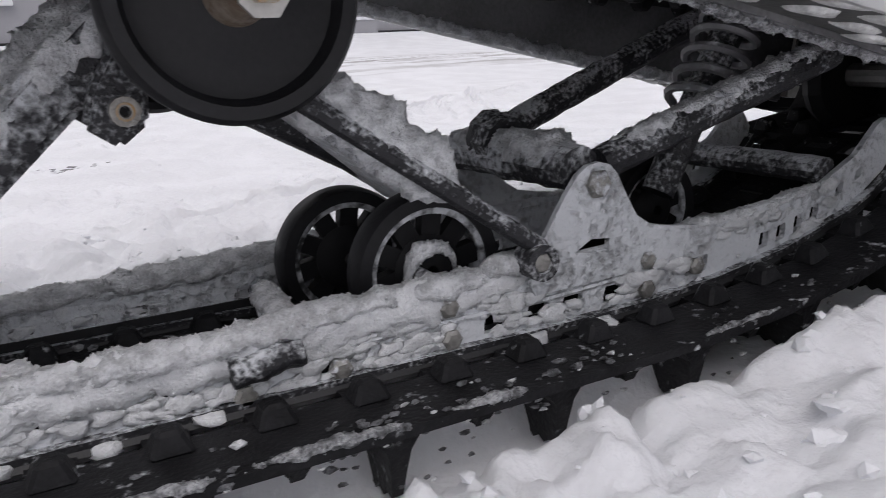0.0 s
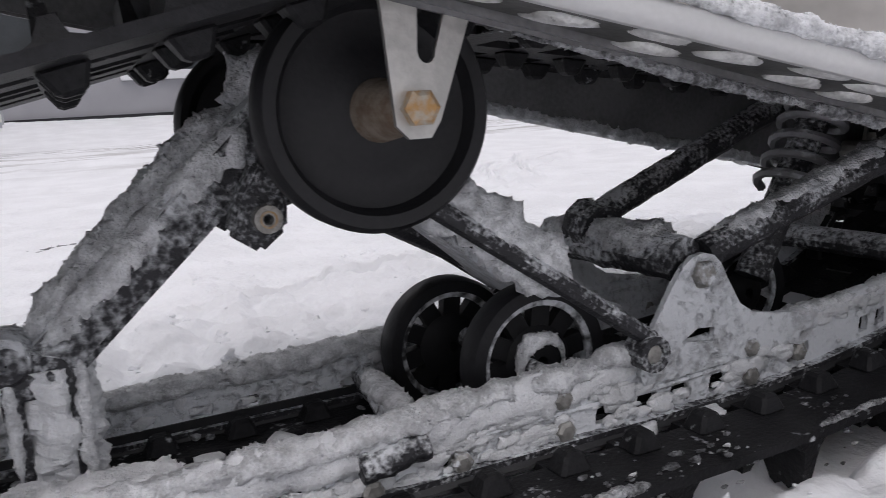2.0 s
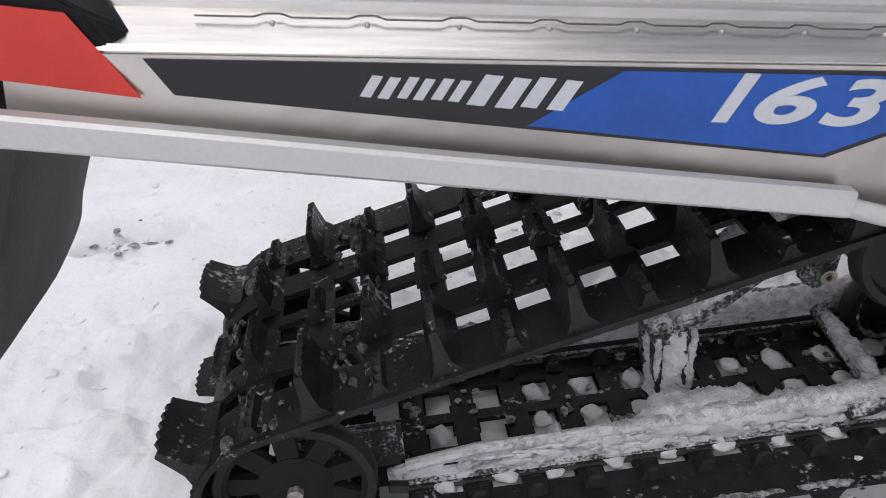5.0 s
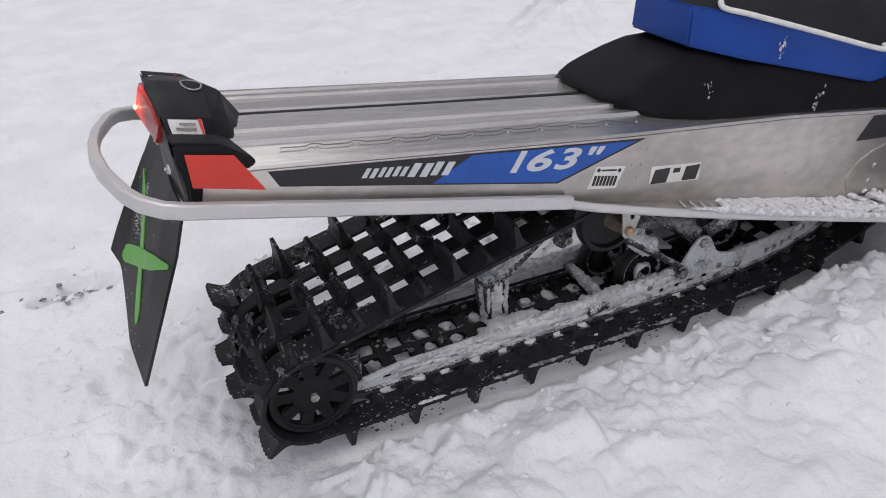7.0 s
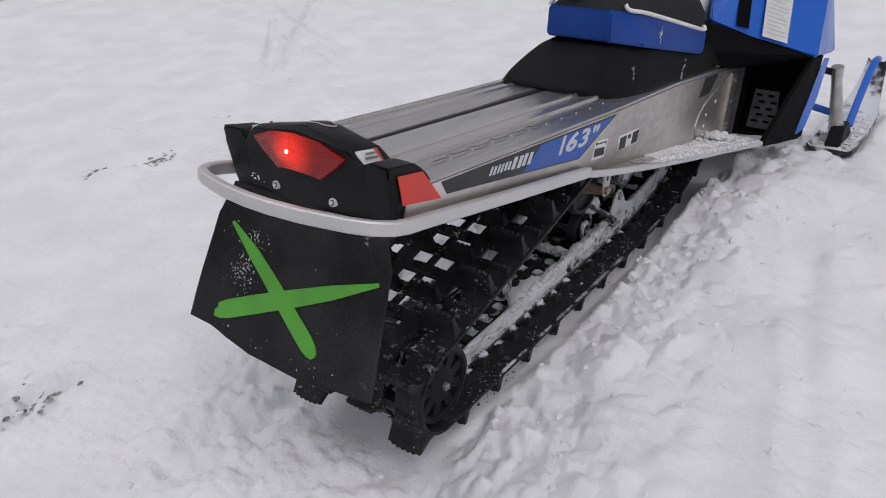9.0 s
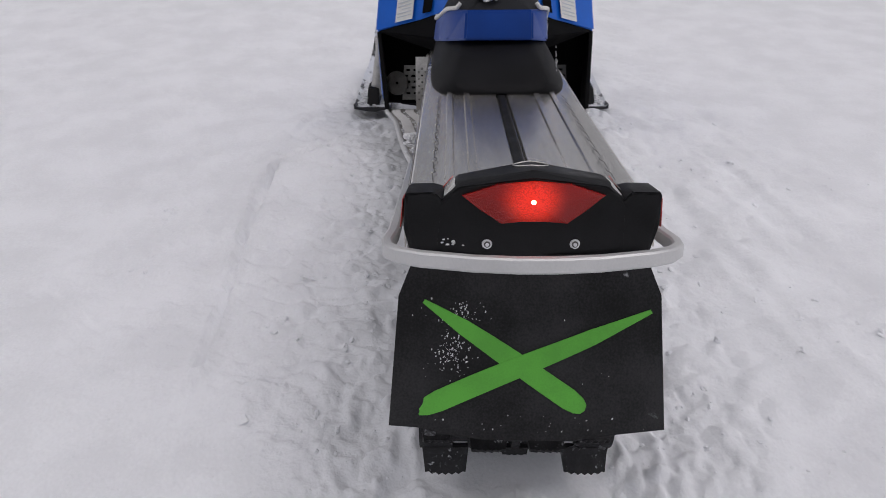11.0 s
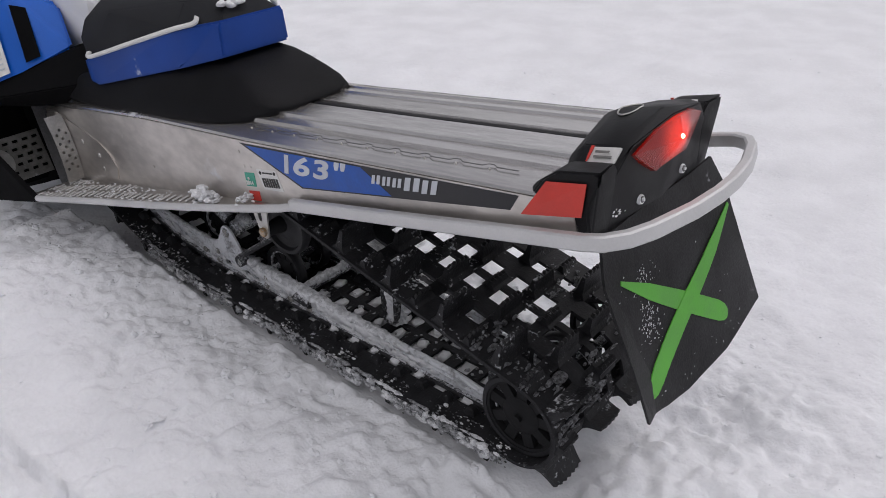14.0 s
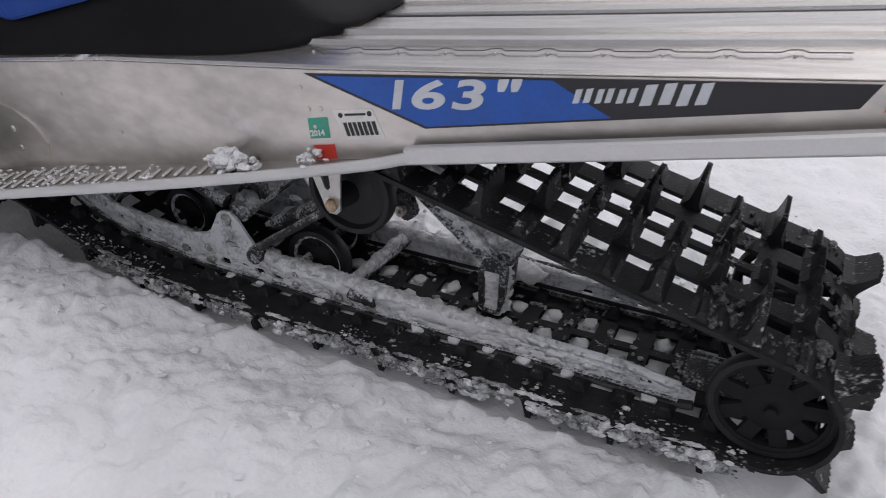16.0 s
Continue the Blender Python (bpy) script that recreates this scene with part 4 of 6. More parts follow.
TUNNEL = part("tunnel", ribbed_deck(), ALUDECK, SLEDGE, "bare aluminium tunnel with a ribbed top deck", sled=True)
part("deck_groove_trim", tube([(0.10, 0.0, top_at(0.10) + 0.0195), (0.5, 0.0, top_at(0.5) + 0.0195), (0.95, 0.0, top_at(0.95) + 0.0195)], 0.0110, 6, flat=0.4), BLACK, TUNNEL, "black strip in the deck groove", sled=True)
for side in (-1, 1):
    # outer side skins, in real sheet, over the tunnel wall
    y = 0.2165 * side
    skin = [(0.0, 0.460)] + [(1.88, 0.452)] + [(a, b - 0.002) for a, b in TOP[::-1]]
    part("side_panel", plate(skin, y, y + side * 0.002), ALU, TUNNEL, "bare aluminium side sheet with reflections mottled into its colour", sled=True)
    # inside lining, a darker grey than the outer sheet
    part("tunnel_lining", plate([(0.02, 0.452), (1.85, 0.452), (1.85, 0.66), (0.02, 0.51)], 0.2065 * side, 0.2095 * side), TUNNELIN, TUNNEL, "dark grey inner tunnel wall", sled=True)
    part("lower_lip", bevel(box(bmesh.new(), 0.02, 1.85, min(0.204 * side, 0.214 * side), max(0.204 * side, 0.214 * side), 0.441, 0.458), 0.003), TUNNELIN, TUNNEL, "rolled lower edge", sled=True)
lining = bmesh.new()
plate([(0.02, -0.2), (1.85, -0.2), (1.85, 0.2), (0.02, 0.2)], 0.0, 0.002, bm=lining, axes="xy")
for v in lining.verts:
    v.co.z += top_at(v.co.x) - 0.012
part("tunnel_roof_lining", lining, TUNNELIN, TUNNEL, "dark grey tunnel roof", sled=True)


def bumper():
    ring = [(0.70, -0.236), (0.35, -0.238), (0.04, -0.241), (-0.030, -0.247), (-0.062, -0.243), (-0.092, -0.222), (-0.112, -0.185), (-0.136, -0.10), (-0.145, -0.03)]
    ring = ring + [(x, -y) for x, y in ring[::-1]]
    path = along([Vector((x, y, 0.4675 + 0.008 * min(1.0, max(0.0, (0.10 - x) / 0.2)))) for x, y in ring], 0.03)
    bm = bmesh.new()
    rings = []
    for i, q in enumerate(path):
        a, b = path[max(0, i - 1)], path[min(len(path) - 1, i + 1)]
        d = (b - a).normalized()
        n = Vector((d.y, -d.x, 0))
        ring4 = []
        for s, h in ((-0.009, -0.010), (-0.006, -0.0132), (0.006, -0.0132), (0.0095, -0.010), (0.0095, 0.010), (0.006, 0.0132), (-0.006, 0.0132), (-0.009, 0.010)):
            ring4.append(bm.verts.new(q + n * s + Vector((0, 0, h))))
        rings.append(ring4)
    for a, b in zip(rings, rings[1:]):
        for k in range(8):
            bm.faces.new((a[k], a[(k + 1) % 8], b[(k + 1) % 8], b[k]))
    bm.faces.new(rings[0])
    bm.faces.new(rings[-1][::-1])
    return bm


part("bumper", bumper(), BAR, SLEDGE, "satin aluminium rear bumper hoop", sled=True, smooth=True)

# running boards, sloping out towards the front, with bumps pressed in
def board(side):
    bm = bmesh.new()
    outline = [(0.70, 0.232), (0.80, 0.248), (1.10, 0.290), (1.50, 0.335), (1.72, 0.385), (1.84, 0.39), (1.84, 0.217), (0.70, 0.217)]
    plate([(x, y * side) for x, y in outline], 0.452, 0.456, bm=bm, axes="xy")
    # separate sheet below, coloured darker to stand for the shade under the board
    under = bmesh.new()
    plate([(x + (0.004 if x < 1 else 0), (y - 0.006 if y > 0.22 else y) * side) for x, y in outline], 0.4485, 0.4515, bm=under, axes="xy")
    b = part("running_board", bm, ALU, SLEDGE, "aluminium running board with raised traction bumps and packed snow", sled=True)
    part("board_underside", under, UNDERBOARD, b, "grey board underside with shade in its colour", sled=True)
    edge = smooth_path([(0.695, 0.232 * side, 0.462), (0.80, 0.250 * side, 0.456), (1.10, 0.292 * side, 0.452), (1.50, 0.337 * side, 0.452), (1.72, 0.387 * side, 0.462)], 6)
    part("edge_rail", tube(edge, 0.0085, 10, flat=1.1), BAR, b, "rounded aluminium board edge", sled=True, smooth=True)
    shapes = []
    for k in range(5):
        drop = bmesh.new()
        bmesh.ops.create_icosphere(drop, subdivisions=3, radius=1.0)
        for v in drop.verts:
            c = v.co.copy()
            ragged = 1 + 0.30 * noise.noise(Vector((c.x * 1.6, c.y * 1.6, 3.1 * k))) + 0.16 * noise.noise(Vector((c.x * 4.2, c.y * 4.2, 7.7 * k)))
            v.co = Vector((c.x * 0.0225 * ragged, c.y * 0.0100 * ragged + 0.009 * (c.x ** 2 - 0.3), c.z * 0.0055))
        shape = bpy.data.meshes.new("dimple")
        drop.to_mesh(shape)
        drop.free()
        shape.materials.append(DIMPLE)
        shape.shade_smooth()
        shapes.append(shape)
    for i in range(15):
        x = 0.90 + i * 0.062
        ye = float(np.interp(x, [0.7, 0.8, 1.1, 1.5, 1.72, 1.84], [0.232, 0.248, 0.290, 0.335, 0.385, 0.39]))
        y, n = ye - 0.018 - (0.013 if i % 2 else 0.0), 0
        while y > 0.224:
            place_piece("dimple", shapes[(3 * i + 2 * n) % 5], b, S(x + 0.018 * (n % 2), side * y, 0.4488), (S(1, side * (0.36 + 0.16 * math.sin(i * 2.3 + n)), 0) - S(0, 0, 0)).normalized(), (S(0, 0, 1) - S(0, 0, 0)).normalized())
            y -= 0.036
            n += 1
    cleat = bpy.data.meshes.new("cleat")
    bar = bevel(box(bmesh.new(), -0.0035, 0.0035, -0.019, 0.019, 0.0, 0.006), 0.0025, 1)
    bar.to_mesh(cleat)
    bar.free()
    cleat.materials.append(BAR)
    for i in range(34):
        x = 0.94 + i * 0.0255
        ye = float(np.interp(x, [0.7, 0.8, 1.1, 1.5, 1.72, 1.84], [0.232, 0.248, 0.290, 0.335, 0.385, 0.39]))
        y = ye - 0.034
        while y > 0.238:
            place_piece("cleat", cleat, b, S(x, side * y, 0.4555), (S(1, side * 0.35, 0) - S(0, 0, 0)).normalized(), (S(0, 0, 1) - S(0, 0, 0)).normalized())
            y -= 0.052
    return b


for side in (-1, 1):
    board(side)

# ---- tail piece, lamp and flap ----
pts = mirror([(-0.012, 0.198, 0.440), (-0.018, 0.118, 0.436), (-0.042, 0.152, 0.556), (-0.054, 0.122, 0.580), (-0.066, 0.0, 0.597), (-0.045, 0.0, 0.607), (0.030, 0.0, 0.607), (0.060, 0.0, 0.597), (0.102, 0.0, 0.553), (0.060, 0.122, 0.562), (0.028, 0.126, 0.584), (-0.030, 0.128, 0.585), (0.055, 0.190, 0.500), (-0.026, 0.0, 0.436), (0.02, 0.198, 0.440), (-0.026, 0.203, 0.500)])
TAIL = part("tail_housing", hull(pts, 0.005), BLACK, SLEDGE, "faceted matt black tail housing", sled=True, smooth=True)
for side in (-1, 1):
    wing = [(-0.044, 0.150, 0.556), (-0.048, 0.165, 0.570), (-0.053, 0.213, 0.570), (0.026, 0.209, 0.569), (0.026, 0.165, 0.570), (0.054, 0.209, 0.556), (0.052, 0.140, 0.556), (0.084, 0.195, 0.541), (0.114, 0.217, 0.491), (-0.024, 0.219, 0.503), (-0.012, 0.205, 0.440), (0.03, 0.205, 0.445), (-0.015, 0.16, 0.440), (0.100, 0.17, 0.505)]
    w = part("wing", hull([(x, y * side, z) for x, y, z in wing], 0.003), BLACK, TAIL, "black side wing", sled=True, smooth=True)
    # reflector patch lies on the wing's sloping outer face
    a, b, c, d = [Vector((x, y * side, z)) for x, y, z in ((0.046, 0.2132, 0.5525), (-0.030, 0.2178, 0.5540), (-0.016, 0.2232, 0.5010), (0.099, 0.2222, 0.4965))]
    bm = bmesh.new()
    n = Vector((0, side * 0.0014, 0.0006))
    v = [bm.verts.new(q + n * t) for t in (0.0, 1.0) for q in (a, b, c, d)]
    for f in ((0, 1, 3), (1, 2, 3), (7, 5, 4), (7, 6, 5), (0, 4, 5, 1), (1, 5, 6, 2), (2, 6, 7, 3), (3, 7, 4, 0)):
        bm.faces.new([v[i] for i in f])
    part("reflector", bm, REFLECT, w, "flat orange-red side reflector", sled=True)
lens = [(0.118, 0.566), (0.060, 0.587), (0.0, 0.593), (-0.060, 0.587), (-0.118, 0.566), (-0.092, 0.543), (-0.058, 0.517), (-0.020, 0.522), (0.020, 0.522), (0.052, 0.517), (0.090, 0.543)]


def tail_x(y, z):
    return -0.046 - 0.010 * (1 - abs(y) / 0.12) - 0.22 * (z - 0.565)


bm = bmesh.new()
front = [bm.verts.new((tail_x(y, z) - 0.013 + 0.004 * abs(y) / 0.12, y, z)) for y, z in lens]
rear = [bm.verts.new((tail_x(y, z) + 0.012, y * 1.02, z)) for y, z in lens]
mid = bm.verts.new((-0.079, 0.0, 0.555))
k = len(lens)
for i in range(k):
    bm.faces.new((front[i], front[(i + 1) % k], mid))
    bm.faces.new((front[i], rear[i], rear[(i + 1) % k], front[(i + 1) % k]))
LAMP = part("tail_lamp", bm, LENS, TAIL, "lit red tail lamp lens", sled=True)
bm = bmesh.new()
v = [bm.verts.new((tail_x(y, z) + 0.006, y * 0.96, 0.555 + (z - 0.555) * 0.95)) for y, z in lens]
bm.faces.new(v)
part("lamp_bowl", bm, LENSGLOW, LAMP, "glowing red lamp bowl", sled=True)
bm = bmesh.new()
bmesh.ops.create_uvsphere(bm, u_segments=12, v_segments=8, radius=0.0042, matrix=Matrix.Translation((-0.0768, 0.002, 0.560)))
part("bulb", bm, BULB, LAMP, "bright lit bulb", sled=True, smooth=True)
for y in (-0.075, 0.075):
    bm = bmesh.new()
    c = Vector((-0.0325, y, 0.4755))
    turn = Matrix.Rotation(radians(-90), 4, "Y")
    bmesh.ops.create_cone(bm, cap_ends=True, segments=24, radius1=0.0092, radius2=0.0080, depth=0.006, matrix=Matrix.Translation(c) @ turn)
    bmesh.ops.create_cone(bm, cap_ends=True, segments=16, radius1=0.0034, radius2=0.0030, depth=0.006, matrix=Matrix.Translation(c + Vector((-0.004, 0, 0))) @ turn)
    screw = part("screw", bm, WHITE, TAIL, "pale washer-headed screw", sled=True)
    bm = bmesh.new()
    bmesh.ops.create_cone(bm, cap_ends=True, segments=20, radius1=0.0058, radius2=0.0055, depth=0.002, matrix=Matrix.Translation(c + Vector((-0.003, 0, 0))) @ turn)
    part("recess", bm, SEAMDARK, screw, "dark ring round the screw's middle", sled=True)
# raised badge ring on the housing's top
badge = [(0.012 + 0.017 * math.cos(a), 0.030 * math.sin(a), 0.6065 - 0.10 * abs(0.030 * math.sin(a))) for a in [2 * math.pi * i / 28 for i in range(28)]]
part("badge_ring", tube(badge, 0.0016, 6, closed=True), STEEL, TAIL, "thin oval badge ring", sled=True)


def quad_patch(corners, mat, parent, name, label="", lift=0.0012):
    """A thin sticker through four corners, given in the chassis frame."""
    a, b, c, d = [Vector(q) for q in corners]
    n = (b - a).cross(d - a).normalized() * lift
    bm = bmesh.new()
    v = [bm.verts.new(q + n * t) for t in (0, 1) for q in (a, b, c, d)]
    for f in ((3, 2, 1, 0), (4, 5, 6, 7), (0, 1, 5, 4), (1, 2, 6, 5), (2, 3, 7, 6), (3, 0, 4, 7)):
        bm.faces.new([v[i] for i in f])
    return part(name, bm, mat, parent, label, sled=True)


# flap under the bumper
FX = [(0.199, 0.455), (0.228, 0.385), (0.246, 0.167), (0.154, 0.141), (0.081, 0.129), (-0.063, 0.130), (-0.154, 0.141), (-0.240, 0.148), (-0.228, 0.385), (-0.199, 0.455)]


def flap_x(y, z):
    return -0.047 - 0.20 * (0.365 - z) + 0.003 * math.sin(y * 16) - 0.35 * max(0.0, y - 0.195) * min(1.0, max(0.0, (0.40 - z) / 0.15))


def flap_sheet(outline, x0, x1, n=3):
    bm = plate(outline, x0, x1, axes="yz")
    bmesh.ops.subdivide_edges(bm, edges=[e for e in bm.edges if e.calc_length() > 0.06], cuts=n, use_grid_fill=False)
    bmesh.ops.triangulate(bm, faces=bm.faces)
    for v in bm.verts:
        v.co.x += flap_x(v.co.y, v.co.z)
    return bm


SNOWFLAP = part("snow_flap", flap_sheet(FX, 0.0, 0.005), FLAP, SLEDGE, "black rubber snow flap with a green painted cross", sled=True)


def stroke(ax, az, bx, bz, w0, w1):
    """A tapered brush stroke, pointed at a and blunt at b."""
    a, b = Vector((ax, az)), Vector((bx, bz))
    d = (b - a).normalized()
    n = Vector((-d.y, d.x))
    L = (b - a).length
    left, right = [], []
    for t in (0.0, 0.08, 0.25, 0.5, 0.75, 0.9, 0.96):
        w = w0 + (w1 - w0) * min(1, t / 0.6)
        if t < 0.2:
            w *= 0.35 + t * 3.2
        if t > 0.9:
            w *= 0.82
        left.append(a + d * L * t + n * w)
        right.append(a + d * L * t - n * w)
    end = [a + d * L * 0.99 + n * w1 * 0.5, b, a + d * L * 0.99 - n * w1 * 0.5]
    return [tuple(q) for q in left + end + right[::-1]]


for args, x in (((0.184, 0.376, -0.098, 0.186, 0.010, 0.019), -0.0022), ((-0.211, 0.358, 0.200, 0.183, 0.010, 0.019), -0.0030)):
    part("painted_stroke", flap_sheet(stroke(*args), x, x + 0.0018, 2), GREEN, SNOWFLAP, "bright green painted stroke", sled=True)

# ---- decals and stickers on the tunnel sides ----
for side in (-1, 1):
    y0 = 0.2187 * side
    tag = TUNNEL
    y1 = y0 + side * 0.0008
    black = [(0.115, 0.504), (0.100, 0.5265), (0.866 - 0.02, 0.596), (0.850, 0.592), (0.672, 0.502)]
    dec = part("side_decal", plate([(0.100, 0.5265), (0.122, 0.5005), (0.672, 0.5005), (0.860, 0.5965)], y0, y1), DECALBLACK, TUNNEL, "black and blue length decal", sled=True)
    part("decal_blue_field", plate([(0.40, 0.5035), (0.668, 0.5035), (0.838, 0.5905), (0.47, 0.5575)], y1, y1 + side * 0.0006), DECALBLUE, dec, "blue decal field", sled=True)
    y2 = y1 + side * 0.0012
    # letters run towards the tail on the left-hand side
    if side < 0:
        m = Matrix(((1, 0, 0, 0.556), (0, 0, -1, y2), (0.065, 1, 0, 0.523), (0, 0, 0, 1)))
    else:
        m = Matrix(((-1, 0, 0, 0.718), (0, 0, 1, y2), (-0.065, 1, 0, 0.533), (0, 0, 0, 1)))
    for ch, at, w, h_, up_ in (("1", 0.0, 0.030, 0.043, 0.0), ("6", 0.035, 0.056, 0.043, 0.0), ("3", 0.096, 0.058, 0.043, 0.0), ("''", 0.170, 0.038, 0.017, 0.026)):
        text_part(ch, 0.070, 0.25, DECALGREY, dec, TILT @ m @ Matrix.Translation((at, up_, 0)), "numeral", label="silver numeral of the length 163''", fit=(w, h_))
    # model mark as plain slanted bars
    x0 = 0.262 if side < 0 else 0.448
    sx = 1 if side < 0 else -1
    for i, (w, h) in enumerate(((0.024, 0.018), (0.022, 0.018), (0.024, 0.018), (0.040, 0.026), (0.038, 0.026))):
        off = sum((0.029, 0.027, 0.029, 0.044, 0.04)[:i])
        a = x0 + sx * off
        z = (0.517 if i < 3 else 0.514) + 0.06 * (a - 0.30)
        slant = 0.45 * h
        for f0, f1, g0, g1 in ((0.0, 0.36, 0.0, 1.0), (0.58, 0.94, 0.0, 1.0)):
            quad = [(a + sx * (w * f + slant * g), z + h * g) for f, g in ((f0, g0), (f1, g0), (f1, g1), (f0, g1))]
            part("model_mark", plate(quad, y1 + side * 0.0006, y2), DECALGREY, dec, sled=True)
    # registration sticker with bars for its number
    px = 0.745 if side < 0 else 0.742
    st = part("registration_sticker", plate([(px, 0.487), (px + 0.072, 0.489), (px + 0.083, 0.537), (px + 0.012, 0.535)], y0, y1), STICKER, TUNNEL, "white registration sticker with dark bars", sled=True)
    for i in range(7):
        a = px + 0.010 + i * 0.0085
        part("number_bar", plate([(a, 0.495), (a + 0.0055, 0.495), (a + 0.0075, 0.516), (a + 0.002, 0.516)], y1, y2), INK, st, sled=True)
    part("heading_bar", plate([(px + 0.025, 0.526), (px + 0.062, 0.527), (px + 0.062, 0.530), (px + 0.025, 0.529)], y1, y2), INK, st, sled=True)
    for i in (0, 1):
        cx = px + 0.018 + 0.052 * i
        part("seal", plate([(cx + 0.004 * math.cos(t), 0.528 + 0.004 * math.sin(t)) for t in [k * math.pi / 5 for k in range(10)]], y1, y2), INK, st, sled=True)
    for rx, rz in ((0.865, 0.512), (0.845, 0.540), (0.868, 0.541), (0.872, 0.575), (1.30, 0.52), (1.42, 0.60)):
        bm = lathe([(0.0, y0), (0.004, y0), (0.003, y0 + side * 0.0018), (0.0, y0 + side * 0.002)], rx, rz, 12)
        part("rivet", bm, ALU, TUNNEL, sled=True)
    if side < 0:
        st = part("warning_sticker", plate([(0.902, 0.496), (1.036, 0.506), (1.030, 0.546), (0.897, 0.535)], y0, y1), STICKER, TUNNEL, "white sticker with black pictograms", sled=True)
        for a, w in ((0.906, 0.040), (0.988, 0.038)):
            part("pictogram", plate([(a, 0.4985 + (a - 0.925) * 0.1), (a + w, 0.4985 + (a + w - 0.925) * 0.1), (a + w + 0.002, 0.536 + (a - 0.93) * 0.1), (a + 0.003, 0.530 + (a - 0.925) * 0.1)], y1, y2), INK, st, sled=True)
        part("pictogram", plate([(0.958, 0.522), (0.976, 0.524), (0.976, 0.534), (0.959, 0.532)], y1, y2), INK, st, sled=True)
        part("tunnel_mark", plate([(1.50, 0.60), (1.60, 0.612), (1.66, 0.676), (1.53, 0.664)], y0, y1), DECALBLACK, TUNNEL, "dark angular decal at the tunnel front", sled=True)
    else:
        st = part("year_sticker", plate([(0.842, 0.493), (0.880, 0.493), (0.875, 0.526), (0.838, 0.526)], y0, y1), material("green_year_sticker", (0.05, 0.35, 0.25), 0.5), TUNNEL, "small green year sticker", sled=True)
        m = Matrix(((-1, 0, 0, 0.8765), (0, 0, 1, y2), (0, 1, 0, 0.4975), (0, 0, 0, 1)))
        text_part("2014", 0.0135, 0, STICKER, st, TILT @ m, "year", label="white numerals 2014")
        st = part("red_sticker", plate([(0.840, 0.4585), (0.880, 0.4585), (0.878, 0.482), (0.838, 0.482)], y0, y1), REFLECT, TUNNEL, "small red square sticker", sled=True)
    # front gusset with rivets
    g = part("gusset", plate([(1.535, 0.470), (1.86, 0.470), (1.86, 0.68), (1.80, 0.672), (1.64, 0.608), (1.575, 0.578), (1.535, 0.545), (1.515, 0.505)], y0, y0 + side * 0.003), ALU, TUNNEL, "riveted aluminium gusset", sled=True)
    for rx, rz in ((1.60, 0.50), (1.60, 0.54), (1.68, 0.58)):
        yy = y0 + side * 0.003
        part("rivet", lathe([(0.0, yy), (0.007, yy), (0.0055, yy + side * 0.003), (0.0, yy + side * 0.004)], rx, rz, 12), STEEL, g, sled=True)
    flange = part("flange", bevel(box(bmesh.new(), 1.775, 1.842, min(y0 + side * 0.003, y0 + side * 0.016), max(y0 + side * 0.003, y0 + side * 0.016), 0.470, 0.672), 0.004), ALU, g, "folded aluminium flange with dark bolts", sled=True)
    for rz in (0.495, 0.570, 0.645):
        yy = y0 + side * 0.016
        part("bolt", lathe([(0.0, yy), (0.0115, yy), (0.0105, yy + side * 0.006), (0.0, yy + side * 0.007)], 1.812, rz, 6), SEAMDARK, flange, sled=True)
    # small label on the tail housing
    quad = [(0.014, 0.1475 * side, 0.5625), (0.010, 0.1310 * side, 0.5825), (-0.043, 0.1325 * side, 0.5825), (-0.037, 0.1490 * side, 0.5625)]
    lab = quad_patch(quad if side > 0 else quad[::-1], STICKER, TAIL, "housing_label", "small white label with a red corner", 0.004)
    a_, b_, c_, d_ = [Vector(q) for q in quad]
    red = [b_.lerp(c_, 0.03), b_.lerp(c_, 0.15), a_.lerp(d_, 0.09), a_.lerp(d_, 0.03)]
    nn = (b_ - a_).cross(d_ - a_).normalized() * 0.0046
    nn = nn if nn.z > 0 else -nn
    red = [q + nn for q in (red[3], red[0], red[1], red[2])]
    quad_patch(red if side > 0 else red[::-1], REFLECT, lab, "red_corner", "red warning corner")
    # two lines of tiny writing as plain bars
    for lo, hi, u0, u1 in ((0.26, 0.40, 0.24, 0.86), (0.58, 0.72, 0.24, 0.72)):
        bar = [a_.lerp(d_, u0).lerp(b_.lerp(c_, u0), lo), a_.lerp(d_, u0).lerp(b_.lerp(c_, u0), hi), a_.lerp(d_, u1).lerp(b_.lerp(c_, u1), hi), a_.lerp(d_, u1).lerp(b_.lerp(c_, u1), lo)]
        bar = [q + nn for q in bar]
        quad_patch(bar if side > 0 else bar[::-1], GUARDSTEEL, lab, "writing_bar", "grey line of tiny writing")

# thin hinge-like seam line along the deck, both sides
for side in (-1, 1):
    pts = []
    for i in range(10):
        x = 0.13 + i * 0.075
        pts += [(x, 0.172 * side, top_at(x) + 0.0165), (x + 0.045, 0.172 * side, top_at(x + 0.045) + 0.0165), (x + 0.053, 0.166 * side, top_at(x + 0.05) + 0.018), (x + 0.066, 0.166 * side, top_at(x + 0.066) + 0.018)]
    for i in range(10):
        bm = bmesh.new()
        bmesh.ops.create_uvsphere(bm, u_segments=8, v_segments=5, radius=0.0023, matrix=Matrix.Translation((0.19 + i * 0.075, 0.174 * side, top_at(0.19 + i * 0.075) + 0.0125)))
        part("rivet", bm, STEEL, TUNNEL, sled=True, smooth=True)
    part("deck_seam", tube(pts, 0.0009, 5), SEAMDARK, TUNNEL, "dark stepped seam along the deck", sled=True)

